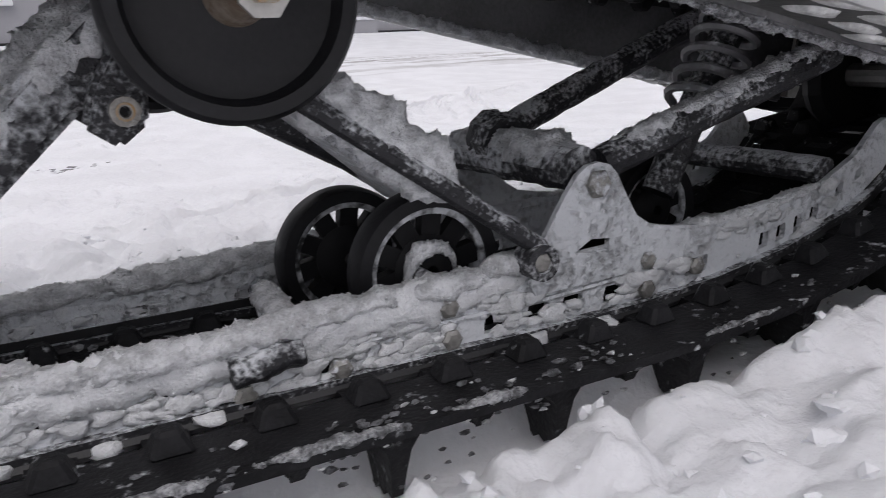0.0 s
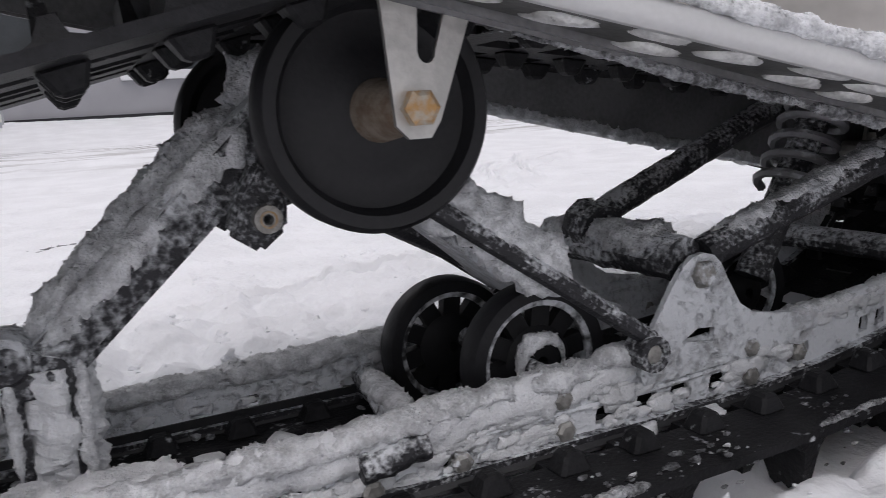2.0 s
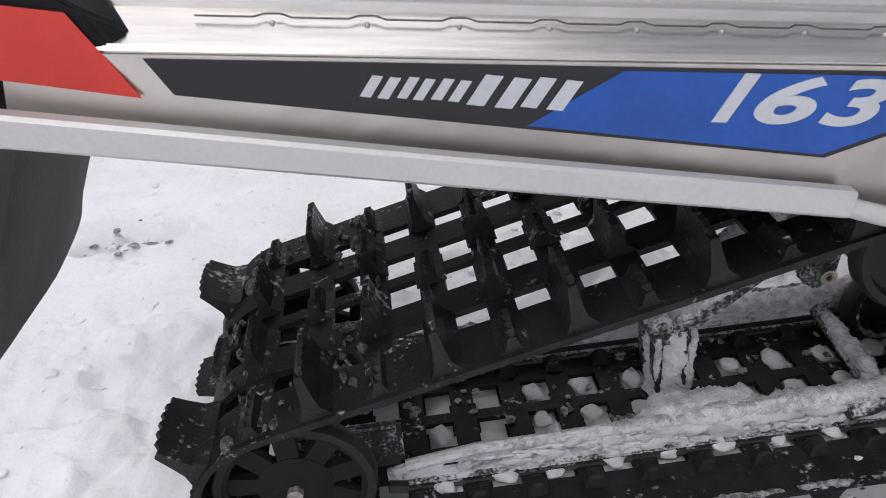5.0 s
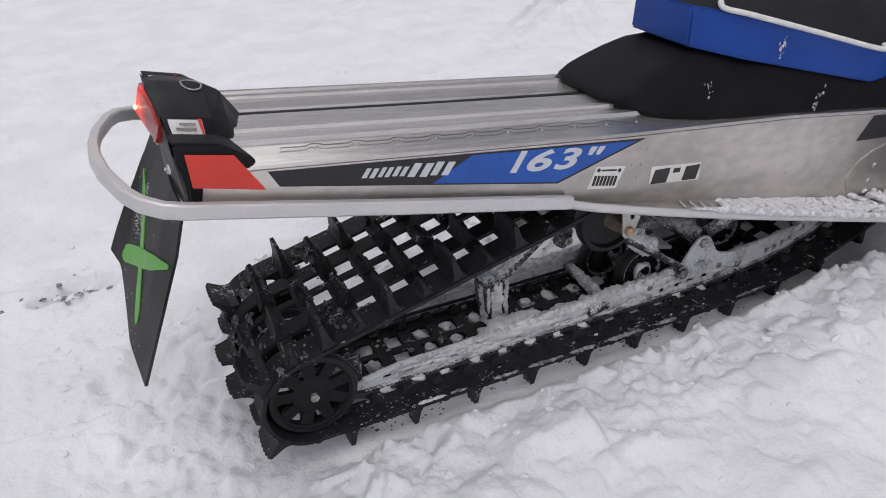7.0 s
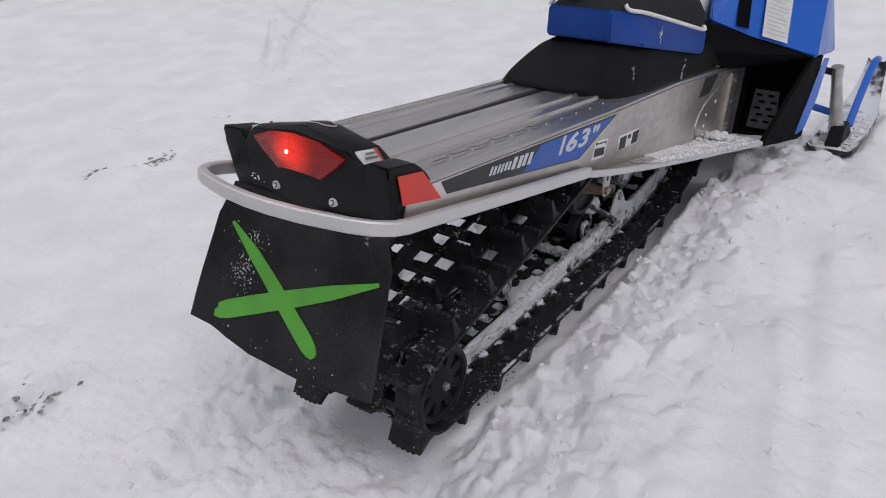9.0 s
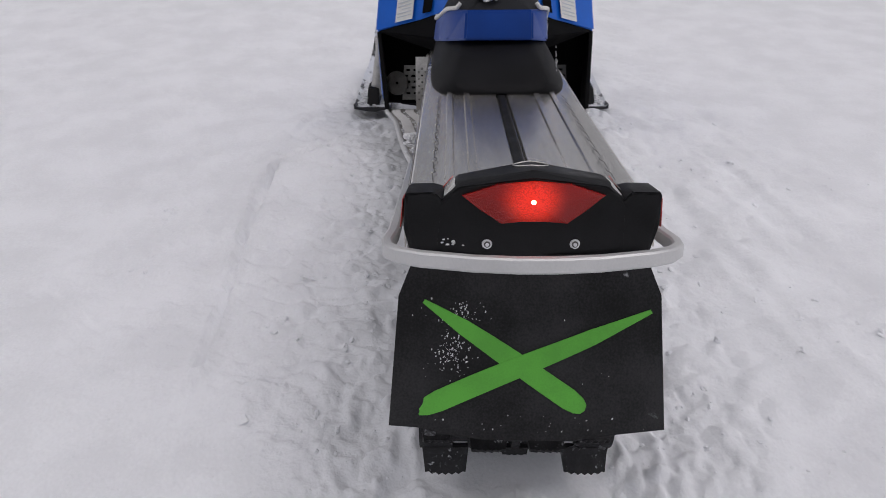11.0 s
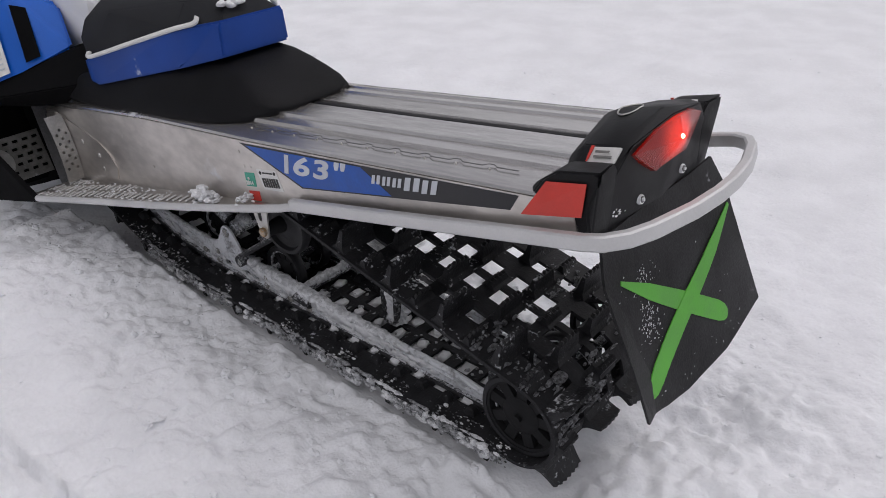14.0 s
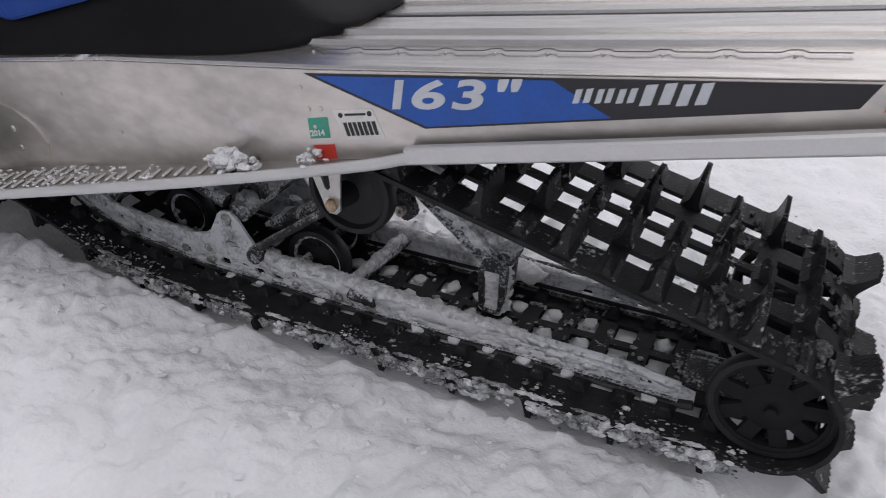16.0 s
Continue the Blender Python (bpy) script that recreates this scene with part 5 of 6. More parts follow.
# ---- seat ----
base = mirror([(0.838, 0.148, 0.628), (0.850, 0.115, 0.650), (1.030, 0.092, 0.770), (1.02, 0.108, 0.748), (1.14, 0.148, 0.752), (1.56, 0.190, 0.740), (1.80, 0.175, 0.770), (1.82, 0.205, 0.697), (1.08, 0.206, 0.640), (0.99, 0.186, 0.622), (0.87, 0.160, 0.618)])
SEAT = part("seat_base", cushion(base, 4, 3), VINYL, SLEDGE, "black vinyl seat base", sled=True, smooth="all")
cush = mirror([(1.012, 0.098, 0.762), (1.130, 0.152, 0.754), (1.500, 0.199, 0.736), (1.568, 0.182, 0.742), (0.998, 0.094, 0.846), (1.120, 0.147, 0.846), (1.535, 0.190, 0.808), (1.600, 0.165, 0.805)])
CUSH = part("seat_cushion", hull(cush, 0.005, 2), BLUESEAT, SEAT, "blue vinyl seat cushion side", sled=True, smooth=True)
top = mirror([(1.001, 0.090, 0.840), (1.122, 0.1435, 0.840), (1.530, 0.186, 0.803), (1.605, 0.156, 0.858), (1.030, 0.045, 0.884), (1.125, 0.090, 0.902), (1.150, 0.004, 0.921), (1.450, 0.125, 0.914), (1.620, 0.050, 0.950), (1.620, 0.120, 0.905)])
part("seat_top", hull(top, 0.012, 3), SEATTOP, SEAT, "charcoal cloth seat top with folded planes", sled=True, smooth=True)
for side in (-1, 1):
    pts = smooth_path([(1.056, 0.110 * side, 0.864), (1.062, 0.1225 * side, 0.851), (1.120, 0.1490 * side, 0.8470), (1.300, 0.1680 * side, 0.8305), (1.500, 0.1885 * side, 0.8120), (1.517, 0.1840 * side, 0.8230)], 8)
    part("piping", tube(pts, 0.0068, 8, flat=0.9), STICKER, SEAT, "white seat piping", sled=True, smooth=True)

# ---- cowl, side panels and footwells ----
COWL = part("hood", hull(mirror([(1.64, 0.08, 0.86), (1.64, 0.07, 0.965), (1.85, 0.13, 1.05), (2.3, 0.17, 1.06), (2.4, 0.15, 0.80), (1.75, 0.08, 0.80)]), 0.02, 3), WHITE, SLEDGE, "white hood and tank cover", sled=True, smooth=True)
for side in (-1, 1):
    def sd(q):
        return [(x, y * side, z) for x, y, z in q]
    A, B, C, D, E, F = sd([(1.715, 0.133, 0.835), (1.812, 0.259, 0.790), (1.99, 0.447, 0.746), (2.01, 0.425, 0.985), (1.85, 0.225, 1.05), (1.69, 0.075, 1.02)])
    nb = (Vector(C) - Vector(B)).cross(Vector(E) - Vector(B))
    D = (B[0] - ((D[1] - B[1]) * nb.y + (D[2] - B[2]) * nb.z) / nb.x, D[1], D[2])
    G = sd([(1.775, 0.105, 0.960)])[0]
    blue = [A, B, C, D, E, G] + sd([(2.40, 0.43, 0.76), (2.45, 0.36, 1.0), (2.3, 0.1, 1.07), (2.3, 0.1, 0.84)])
    pan = part("side_panel", hull(blue, 0.010, 3), BLUE, SLEDGE, "glossy blue plastic side panel", sled=True, smooth=True)
    part("lower_blue_blade", hull(sd([(2.10, 0.450, 0.748), (2.20, 0.450, 0.748), (2.16, 0.448, 0.60), (2.06, 0.428, 0.47), (2.10, 0.440, 0.49), (2.03, 0.425, 0.47), (2.06, 0.438, 0.60)]), 0.003), BLUE, pan, "blue lower cowl blade", sled=True, smooth=True)
    well = part("footwell", hull(sd([(2.05, 0.216, 0.45), (2.08, 0.43, 0.45), (2.05, 0.216, 0.82), (2.08, 0.44, 0.76), (2.12, 0.216, 0.45), (2.14, 0.43, 0.45), (2.12, 0.216, 0.82), (2.14, 0.44, 0.76)]), 0.006), DEEPBLACK, SLEDGE, "black plastic footwell", sled=True, smooth=True)
    part("outer_wall", hull([q for y in (0.0, -0.014) for q in sd([(1.985, 0.440 + y, 0.748), (2.09, 0.446 + y, 0.748), (2.09, 0.428 + y, 0.45), (1.86, 0.400 + y, 0.447), (1.715, 0.391 + y, 0.452), (1.735, 0.392 + y, 0.472), (1.93, 0.412 + y, 0.56), (1.985, 0.428 + y, 0.66)])], 0.004), DEEPBLACK, well, "black outer footwell wall", sled=True)
    part("inner_wall", hull(sd([(1.60, 0.150, 0.735), (1.76, 0.200, 0.685), (1.655, 0.080, 0.850), (1.83, 0.244, 0.790), (2.06, 0.222, 0.80), (2.06, 0.218, 0.685), (1.99, 0.440, 0.750), (2.06, 0.44, 0.752)]), 0.004), DEEPBLACK, well, "black console side", sled=True)
    n = (Vector(C) - Vector(B)).cross(Vector(E) - Vector(B)).normalized()
    n = n if n.x < 0 else -n

    def face(u, v, lift=0.010):
        low, high = Vector(B).lerp(Vector(C), u), Vector(E).lerp(Vector(D), u)
        return low.lerp(high, v) + n * lift

    def patch(name, u0, u1, v0, v1, mat, parent, label="", lift=0.010):
        a, b, c, d = face(u0, v0, lift), face(u1, v0, lift), face(u1, v1, lift), face(u0, v1, lift)
        return quad_patch((a, b, c, d) if side < 0 else (b, a, d, c), mat, parent, name, label)

    lab = patch("caution_label", 0.13, 0.50, 0.07, 0.86, STICKER, pan, "white caution label with a red corner and grey bars")
    for i in range(11):
        patch("print_bar", 0.17, 0.46 - 0.08 * (i % 3 == 2), 0.13 + i * 0.052, 0.145 + i * 0.052, DECALGREY, lab, lift=0.0118)
    patch("warning_corner", 0.16, 0.47, 0.76, 0.84, REFLECT, lab, lift=0.0118)
    up_ = Vector(E) - Vector(B)
    n2 = (Vector(B) - Vector(A)).cross((Vector(E) + Vector(G)) / 2 - Vector(A)).normalized()
    n2 = n2 if n2.x < 0 else -n2
    for grow, mat_, nm, lb in ((0.04, DEEPBLACK, "vent_slot", "black recessed vent"),):
        q4 = [(Vector(A).lerp(Vector(B), u)).lerp(Vector(G).lerp(Vector(E), u), v) + n2 * (0.009 + grow * 0.05) for u, v in ((0.56 + grow, 0.06 + grow), (0.92 - grow, 0.06 + grow), (0.92 - grow, 0.80 - grow), (0.56 + grow, 0.80 - grow))]
        quad_patch(q4 if side < 0 else q4[::-1], mat_, pan, nm, lb)
    wide = 0.352 if side < 0 else 0.345
    low = 0.25 if side < 0 else 0.205
    cols = 2 if side < 0 else 4
    gap = (wide - low - 0.016) / cols
    holes = [[(low + 0.012 + gap * (c + 0.5 * (r % 2) * 0.6) + dx, 0.492 + 0.024 * r + dz) for dx, dz in ((0, 0), (gap * 0.55, 0), (gap * 0.55, 0.009), (0, 0.009))] for c in range(cols) for r in range(5)]
    guard = plate([(low * side, 0.470), (wide * side, 0.470), ((wide - 0.010) * side, 0.612), ((low + 0.006) * side, 0.612)], 2.028, 2.032, [[(a * side, b) for a, b in h] for h in holes], axes="yz")
    # right-hand guard gets a darker metal: footwell shade put into its colour
    part("foot_guard", guard, GUARDSTEEL if side > 0 else SEAMDARK, well, "perforated metal guard plate", sled=True)
    if side > 0:
        # perforated strap guard beside the left footwell
        holes = [[(0.236 + 0.013 * c + 0.0045 * math.cos(k * 0.7854), 0.505 + 0.026 * r + 0.013 * (c % 2) + 0.0045 * math.sin(k * 0.7854)) for k in range(8)] for c in range(3) for r in range(5)]
        rim_ = [(0.224, 0.465 + 0.02 * k) for k in range(11)] + [(0.274, 0.665 - 0.02 * k) for k in range(11)]
        bm = plate(rim_, 0.0, 0.002, holes, axes="yz")
        for v in bm.verts:
            v.co.x += 1.742 + 1.6 * (v.co.z - 0.565) ** 2
        part("strap_guard", bm, STEEL, well, "curved perforated metal strap", sled=True)
        part("end_disc", lathe([(0.006, 0.0), (0.05, 0.0), (0.05, 0.004), (0.006, 0.004)], 0.0, 0.0, 24), STEEL, well, "round metal guard end", sled=False).matrix_basis = TILT @ Matrix.Translation((2.02, 0.365, 0.54)) @ Matrix.Rotation(radians(70), 4, "Z")
part("belly_pan", hull(mirror([(2.07, 0.20, 0.42), (2.09, 0.38, 0.44), (2.45, 0.30, 0.52), (2.55, 0.12, 0.60), (2.5, 0.2, 0.78), (2.07, 0.21, 0.74), (2.1, 0.36, 0.74)]), 0.02), BLACK, SLEDGE, "black belly pan under the hood", sled=True, smooth=True)
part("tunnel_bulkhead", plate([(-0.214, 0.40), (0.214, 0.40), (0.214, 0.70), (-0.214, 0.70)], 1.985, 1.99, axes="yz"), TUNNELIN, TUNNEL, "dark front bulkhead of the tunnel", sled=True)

# ---- skis and front suspension ----
for side in (-1, 1):
    cy = 0.505 * side
    line_ = [(2.36, 0.050), (2.45, 0.036), (2.65, 0.034), (2.88, 0.045), (3.00, 0.085), (3.08, 0.15), (3.12, 0.215)]
    bm = bmesh.new()
    rings = []
    for x, z in [(q.x, q.z) for q in smooth_path([(a, 0, b) for a, b in line_], 4)]:
        w = 0.085 if x < 2.85 else 0.085 - 0.045 * (x - 2.85) / 0.27
        rings.append([bm.verts.new((x, cy + y, z + dz)) for y, dz in ((-w, 0.022), (-w, 0.0), (-0.02, -0.012), (0.02, -0.012), (w, 0.0), (w, 0.022), (w - 0.015, 0.010), (-w + 0.015, 0.010))])
    for a, b in zip(rings, rings[1:]):
        for k in range(8):
            bm.faces.new((a[k], a[(k + 1) % 8], b[(k + 1) % 8], b[k]))
    bm.faces.new(rings[0])
    bm.faces.new(rings[-1][::-1])
    ski = part("ski", bm, material("ski_black_plastic", (0.02, 0.02, 0.022), 0.5, frost=(0.42, 14, 0.2)) if side < 0 else bpy.data.materials["ski_black_plastic"], SLEDGE, "black plastic ski with packed snow", smooth=True)
    part("ski_handle", tube(smooth_path([(2.70, cy, 0.045), (2.85, cy, 0.15), (3.02, cy, 0.235), (3.115, cy, 0.235)], 6), 0.016, 10), BLUE, ski, "blue ski grab loop", smooth=True)
    part("spindle", tube([(2.50, cy - side * 0.01, 0.08), (2.46, cy - side * 0.04, 0.30), (2.45, cy - side * 0.045, 0.36)], [0.03, 0.02, 0.024], 12), STEEL, SLEDGE, "grey ski spindle", smooth=True)
    part("control_arm", tube([(2.46, cy - side * 0.04, 0.33), (2.36, 0.20 * side, 0.40)], 0.013, 10), BLACK, SLEDGE)
    part("control_arm", tube([(2.49, cy - side * 0.02, 0.16), (2.42, 0.18 * side, 0.24)], 0.014, 10), BLUE, SLEDGE)
    part("ski_mount", hull([(2.40, cy - 0.03, 0.045), (2.40, cy + 0.03, 0.045), (2.62, cy - 0.03, 0.045), (2.62, cy + 0.03, 0.045), (2.46, cy - 0.025, 0.12), (2.55, cy + 0.025, 0.12), (2.46, cy + 0.025, 0.12), (2.55, cy - 0.025, 0.12)], 0.006), BLACK, SLEDGE)

# ---- loose and stuck snow ----
CHUNK = bmesh.new()
bmesh.ops.create_icosphere(CHUNK, subdivisions=2, radius=1.0)
CHUNK_V = np.array([v.co for v in CHUNK.verts])
CHUNK_F = [[v.index for v in f.verts] for f in CHUNK.faces]
CHUNK.free()
SMALL = bmesh.new()
bmesh.ops.create_icosphere(SMALL, subdivisions=1, radius=1.0)
SMALL_V = np.array([v.co for v in SMALL.verts])
SMALL_F = [[v.index for v in f.verts] for f in SMALL.faces]
SMALL.free()


def crumbs(name, spots, mat, label, seed=1, rough=0.35, smooth=True, boxy=0.0):
    """Many irregular lumps in one mesh. spots: (place, radius in x, y, z)."""
    rng = np.random.default_rng(seed)
    verts, faces, base = [], [], 0
    for place, rx, ry, rz in spots:
        src, fs = (CHUNK_V, CHUNK_F) if max(rx, ry) > 0.009 else (SMALL_V, SMALL_F)
        f1, f2, f3 = rng.normal(0, 2.2, (3, 3))
        bump = 1 + rough * (np.sin(src @ f1 + rng.uniform(0, 6)) * 0.5 + np.sin(src @ f2 * 1.7 + rng.uniform(0, 6)) * 0.35 + np.sin(src @ f3 * 2.9) * 0.2)
        a = rng.uniform(0, 6.3)
        src_ = np.sign(src) * np.abs(src) ** (1 - boxy) if boxy else src
        v = src_ * bump[:, None]
        v = np.stack([v[:, 0] * math.cos(a) - v[:, 1] * math.sin(a), v[:, 0] * math.sin(a) + v[:, 1] * math.cos(a), v[:, 2]], -1)
        v = v * (rx, ry, rz) + np.array(place)
        verts += v.tolist()
        faces += [[i + base for i in f] for f in fs]
        base += len(src)
    me = bpy.data.meshes.new(name)
    me.from_pydata(verts, [], faces)
    return tagged(link(name, me, mat, smooth=smooth), label, "snow", kind="stuff")


rnd = random.Random(11)


def settle(raw):
    """Sets lumps (x, y, sink, rx, ry, rz) down on the snow."""
    xs, ys = np.array([q[0] for q in raw]), np.array([q[1] for q in raw])
    return [((x, y, float(z) + lift), rx, ry, rz) for (x, y, lift, rx, ry, rz), z in zip(raw, ground_height(xs, ys))]


spots = []
for i in range(320):
    x = rnd.uniform(0.2, 2.2)
    y = -0.225 - abs(rnd.gauss(0, 0.16))
    r = 0.002 + 0.009 * rnd.random() ** 4
    spots.append((x, y, r * 0.2, r, r * rnd.uniform(0.7, 1.2), r * rnd.uniform(0.6, 0.9)))
for i in range(260):
    x = rnd.uniform(0.15, 2.1)
    y = 0.225 + abs(rnd.gauss(0, 0.2))
    r = 0.002 + 0.008 * rnd.random() ** 4
    spots.append((x, y, r * 0.2, r, r * rnd.uniform(0.7, 1.2), r * rnd.uniform(0.6, 0.9)))
for i in range(160):
    x, y = rnd.gauss(-0.1, 0.35), rnd.gauss(0, 0.4)
    r = 0.002 + 0.008 * rnd.random() ** 4
    spots.append((x, y, r * 0.2, r, r, r * 0.7))
for i in range(160):
    a, d = rnd.uniform(0, 6.3), rnd.uniform(0.8, 3.2)
    x, y = 0.6 + d * math.cos(a), d * math.sin(a)
    r = 0.002 + 0.006 * rnd.random() ** 4
    spots.append((x, y, r * 0.2, r, r, r * 0.6))
for i in range(700):
    x, y = rnd.uniform(-0.9, 2.2), rnd.choice((-1, 1)) * (0.30 + abs(rnd.gauss(0, 0.55)))
    if noise.noise(Vector((x * 2.1, y * 2.1, 5.0))) > -0.05:
        r = 0.003 + 0.010 * rnd.random() ** 3
        spots.append((x, y, -r * 0.25, r * 1.4, r * rnd.uniform(0.8, 1.4), r * 0.7))
crumbs("snow_crumbs", settle(spots), SNOW, "loose crumbs of snow thrown up beside the track", 3, 0.6, False)
OCT = np.array([(1, 0, 0), (-1, 0, 0), (0, 1, 0), (0, -1, 0), (0, 0, 1), (0, 0, -1)], float)
OCT_F = [(0, 2, 4), (2, 1, 4), (1, 3, 4), (3, 0, 4), (2, 0, 5), (1, 2, 5), (3, 1, 5), (0, 3, 5)]


def rime(name, path, r, label, seed, flat=0.7, lumps=0.4, seg=24, mat=RIME, fuzz=6.0):
    """Fur of frozen snow grown on a bar: a ragged body with small crystals standing out of it."""
    pts = along(path, 0.0045)
    n = len(pts)
    rad = [r * (0.7 + 0.6 * (0.5 + 0.5 * noise.noise(p * 22 + Vector((seed, 0, 0))))) * min(1.0, 0.3 + 5 * min(i, n - 1 - i) / n) for i, p in enumerate(pts)]
    bm = tube(pts, rad, seg, flat=flat)
    off = Vector((seed * 1.7, seed * 0.3, 0))
    for i, v in enumerate(bm.verts):
        c = pts[min(n - 1, i // seg)]
        d = v.co - c
        k = noise.noise(v.co * 55 + off) * 0.8 + noise.noise(v.co * 120 + off) * 0.7 + noise.noise(v.co * 240 + off) * 0.4
        v.co = c + d * max(0.3, 1 + lumps * k)
    verts, faces = [tuple(v.co) for v in bm.verts], []
    bm.verts.index_update()
    faces = [[v.index for v in f.verts] for f in bm.faces]
    bm.free()
    rng = np.random.default_rng(seed + 500)
    body = np.array(verts)
    for i in rng.integers(0, len(body), int(len(body) * fuzz / 24)):
        s = rng.uniform(0.0007, 0.0021) * min(1.6, 0.6 + r / 0.03)
        q, _ = np.linalg.qr(rng.normal(0, 1, (3, 3)))
        base = len(verts)
        verts += ((OCT * (s * rng.uniform(0.5, 1.7), s, s * rng.uniform(0.5, 1.0))) @ q + body[i]).tolist()
        faces += [[k + base for k in f] for f in OCT_F]
    me = bpy.data.meshes.new(name)
    me.from_pydata(verts, [], faces)
    ob = link(name, me, mat, smooth=True)
    return tagged(ob, label, "snow", kind="stuff")


for side in (-1, 1):
    y = 0.106 * side
    rime("rail_snow", [(0.60, y, 0.109), (0.92, y, 0.115), (1.06, y, 0.124), (1.20, y, 0.128)], 0.0145, "ragged ridge of snow lying on the slide rail", 3 + side)
    rime("rail_snow", [(1.36, y, 0.134), (1.50, y, 0.139), (1.585, y, 0.154)], 0.008, "thin snow lying on the rail's curved nose", 13 + side)
    rime("rail_snow", [(0.66, y + side * 0.004, 0.099), (0.80, y + side * 0.005, 0.103), (1.02, y + side * 0.005, 0.110), (1.19, y + side * 0.005, 0.118)], 0.0075, "snow plastered on the rail's flank", 23 + side, 2.3, 0.5, mat=CRUST)
    rime("rail_snow", [(1.15, y, 0.132), (1.20, y + side * 0.01, 0.137)], 0.014, "snow packed round the rod end", 33 + side)
rime("arm_snow", [(0.722, 0.0, 0.206), (0.775, 0.0, 0.256), (0.83, 0.0, 0.312), (0.895, 0.0, 0.368)], 0.0215, "thick rime along the top of the rear arm", 41, 0.8, 0.42, 40)
for side in (-1, 1):
    rime("arm_snow", [(0.735, side * 0.024, 0.204), (0.80, side * 0.029, 0.266), (0.87, side * 0.034, 0.332), (0.905, side * 0.036, 0.360)], 0.0140, "rime furring the flank of the rear arm", 141 + side, 1.0, 0.5)
rime("arm_snow", [(0.905, 0.03, 0.366), (0.925, -0.02, 0.385), (0.935, -0.08, 0.392)], 0.028, "rime lumped where the arm meets its shaft", 43, 1.0, 0.35, 32)
rime("shaft_snow", [(0.950, -0.115, 0.364), (0.950, 0.115, 0.364)], 0.022, "frost on the carrier shaft", 46, 1.0, 0.3)
x, y, z = 1.121, -0.074, 0.127
rime("hub_snow", [(x + 0.022 * math.cos(a * 0.349), y, z + 0.022 * math.sin(a * 0.349)) for a in range(19)], 0.0066, "ring of frost round the wheel hub", 97, 1.0, 0.9, 14)
rime("arm_snow", [(0.955, -0.080, 0.334), (1.02, -0.095, 0.290), (1.085, -0.102, 0.238), (1.13, -0.106, 0.200)], 0.017, "ragged rime standing on the pull rod", 44, 1.25, 0.5)
rime("shaft_snow", [(1.262, -0.085, 0.218), (1.250, 0.09, 0.218)], 0.022, "lumpy rime on the cross shaft", 47, 0.8, 0.4)
for side in (-1, 1):
    rime("shaft_snow", [(x, y, z + 0.010) for x, y, z in ARMS[side]], 0.0125 if side < 0 else 0.007, "rime along the front arm", 51 + side, 0.8, 0.5)
rime("lip_snow", [tuple(S(0.95, 0.206, 0.440)), tuple(S(1.3, 0.206, 0.440)), tuple(S(1.72, 0.206, 0.440))], 0.0065, "ragged ice along the tunnel's lower lip", 71, 1.2, 0.7, 12)
rime("brace_snow", [(1.010, 0.08, 0.098), (0.995, 0.0, 0.104), (0.982, -0.09, 0.120)], 0.012, "snow on the slanting brace", 53, 0.7, 0.4)
rime("leg_snow", [(0.754, -0.031, 0.192), (0.752, -0.032, 0.130), (0.754, -0.031, 0.080)], 0.0048, "beads of ice down the upright link", 57, 1.0, 0.8, 14)
rime("leg_snow", [(0.706, -0.031, 0.186), (0.706, -0.032, 0.110)], 0.0036, "beads of ice down the upright link", 62, 1.0, 0.8, 14)
rime("packed_snow_heap", [(0.66, -0.100, 0.104), (0.70, -0.088, 0.106), (0.75, -0.085, 0.110), (0.82, -0.098, 0.106)], 0.024, "heap of snow where the link meets the rail", 59, 0.6, 0.4, 30, CRUST)
# snow plugging the left rail's slots
spots = [((x + 0.011 + rnd.uniform(-0.003, 0.003), 0.104, 0.0855), rnd.uniform(0.006, 0.011), 0.005, rnd.uniform(0.004, 0.006)) for x in SLOTS]
crumbs("rail_snow", spots, CRUST, "snow plugging the slide rail's slots", 57, 0.6)
# crusts of snow plastered over the rails' outer faces
for side in (-1, 1):
    spots = []
    for i in range(1100):
        x = rnd.uniform(0.50, 1.60)
        lo = rail_low_at(x) + 0.004
        hi = float(np.interp(x, [0.42, 0.92, 1.05, 1.20, 1.40, 1.50, 1.587, 1.62], [0.104, 0.110, 0.117, 0.123, 0.130, 0.139, 0.152, 0.165]))
        u = rnd.random()
        thick = noise.noise(Vector((x * 17, u * 3.0, 4.0 + side))) + 0.5 * noise.noise(Vector((x * 46, u * 8.0, 9.0)))
        if thick < (-0.05 if 0.6 < x < 1.2 else 0.12):
            continue
        r = rnd.uniform(0.002, 0.0055) * (1.0 + 0.7 * max(0.0, thick))
        spots.append(((x, side * (0.1100 + rnd.uniform(0.0, 0.003)), lo + (hi - lo) * u), r * 2.1, r * 0.5, r * 1.1))
    crumbs("rail_snow", spots, CRUST, "broken snow crust on the slide rail's face", 51 + side, 0.6)
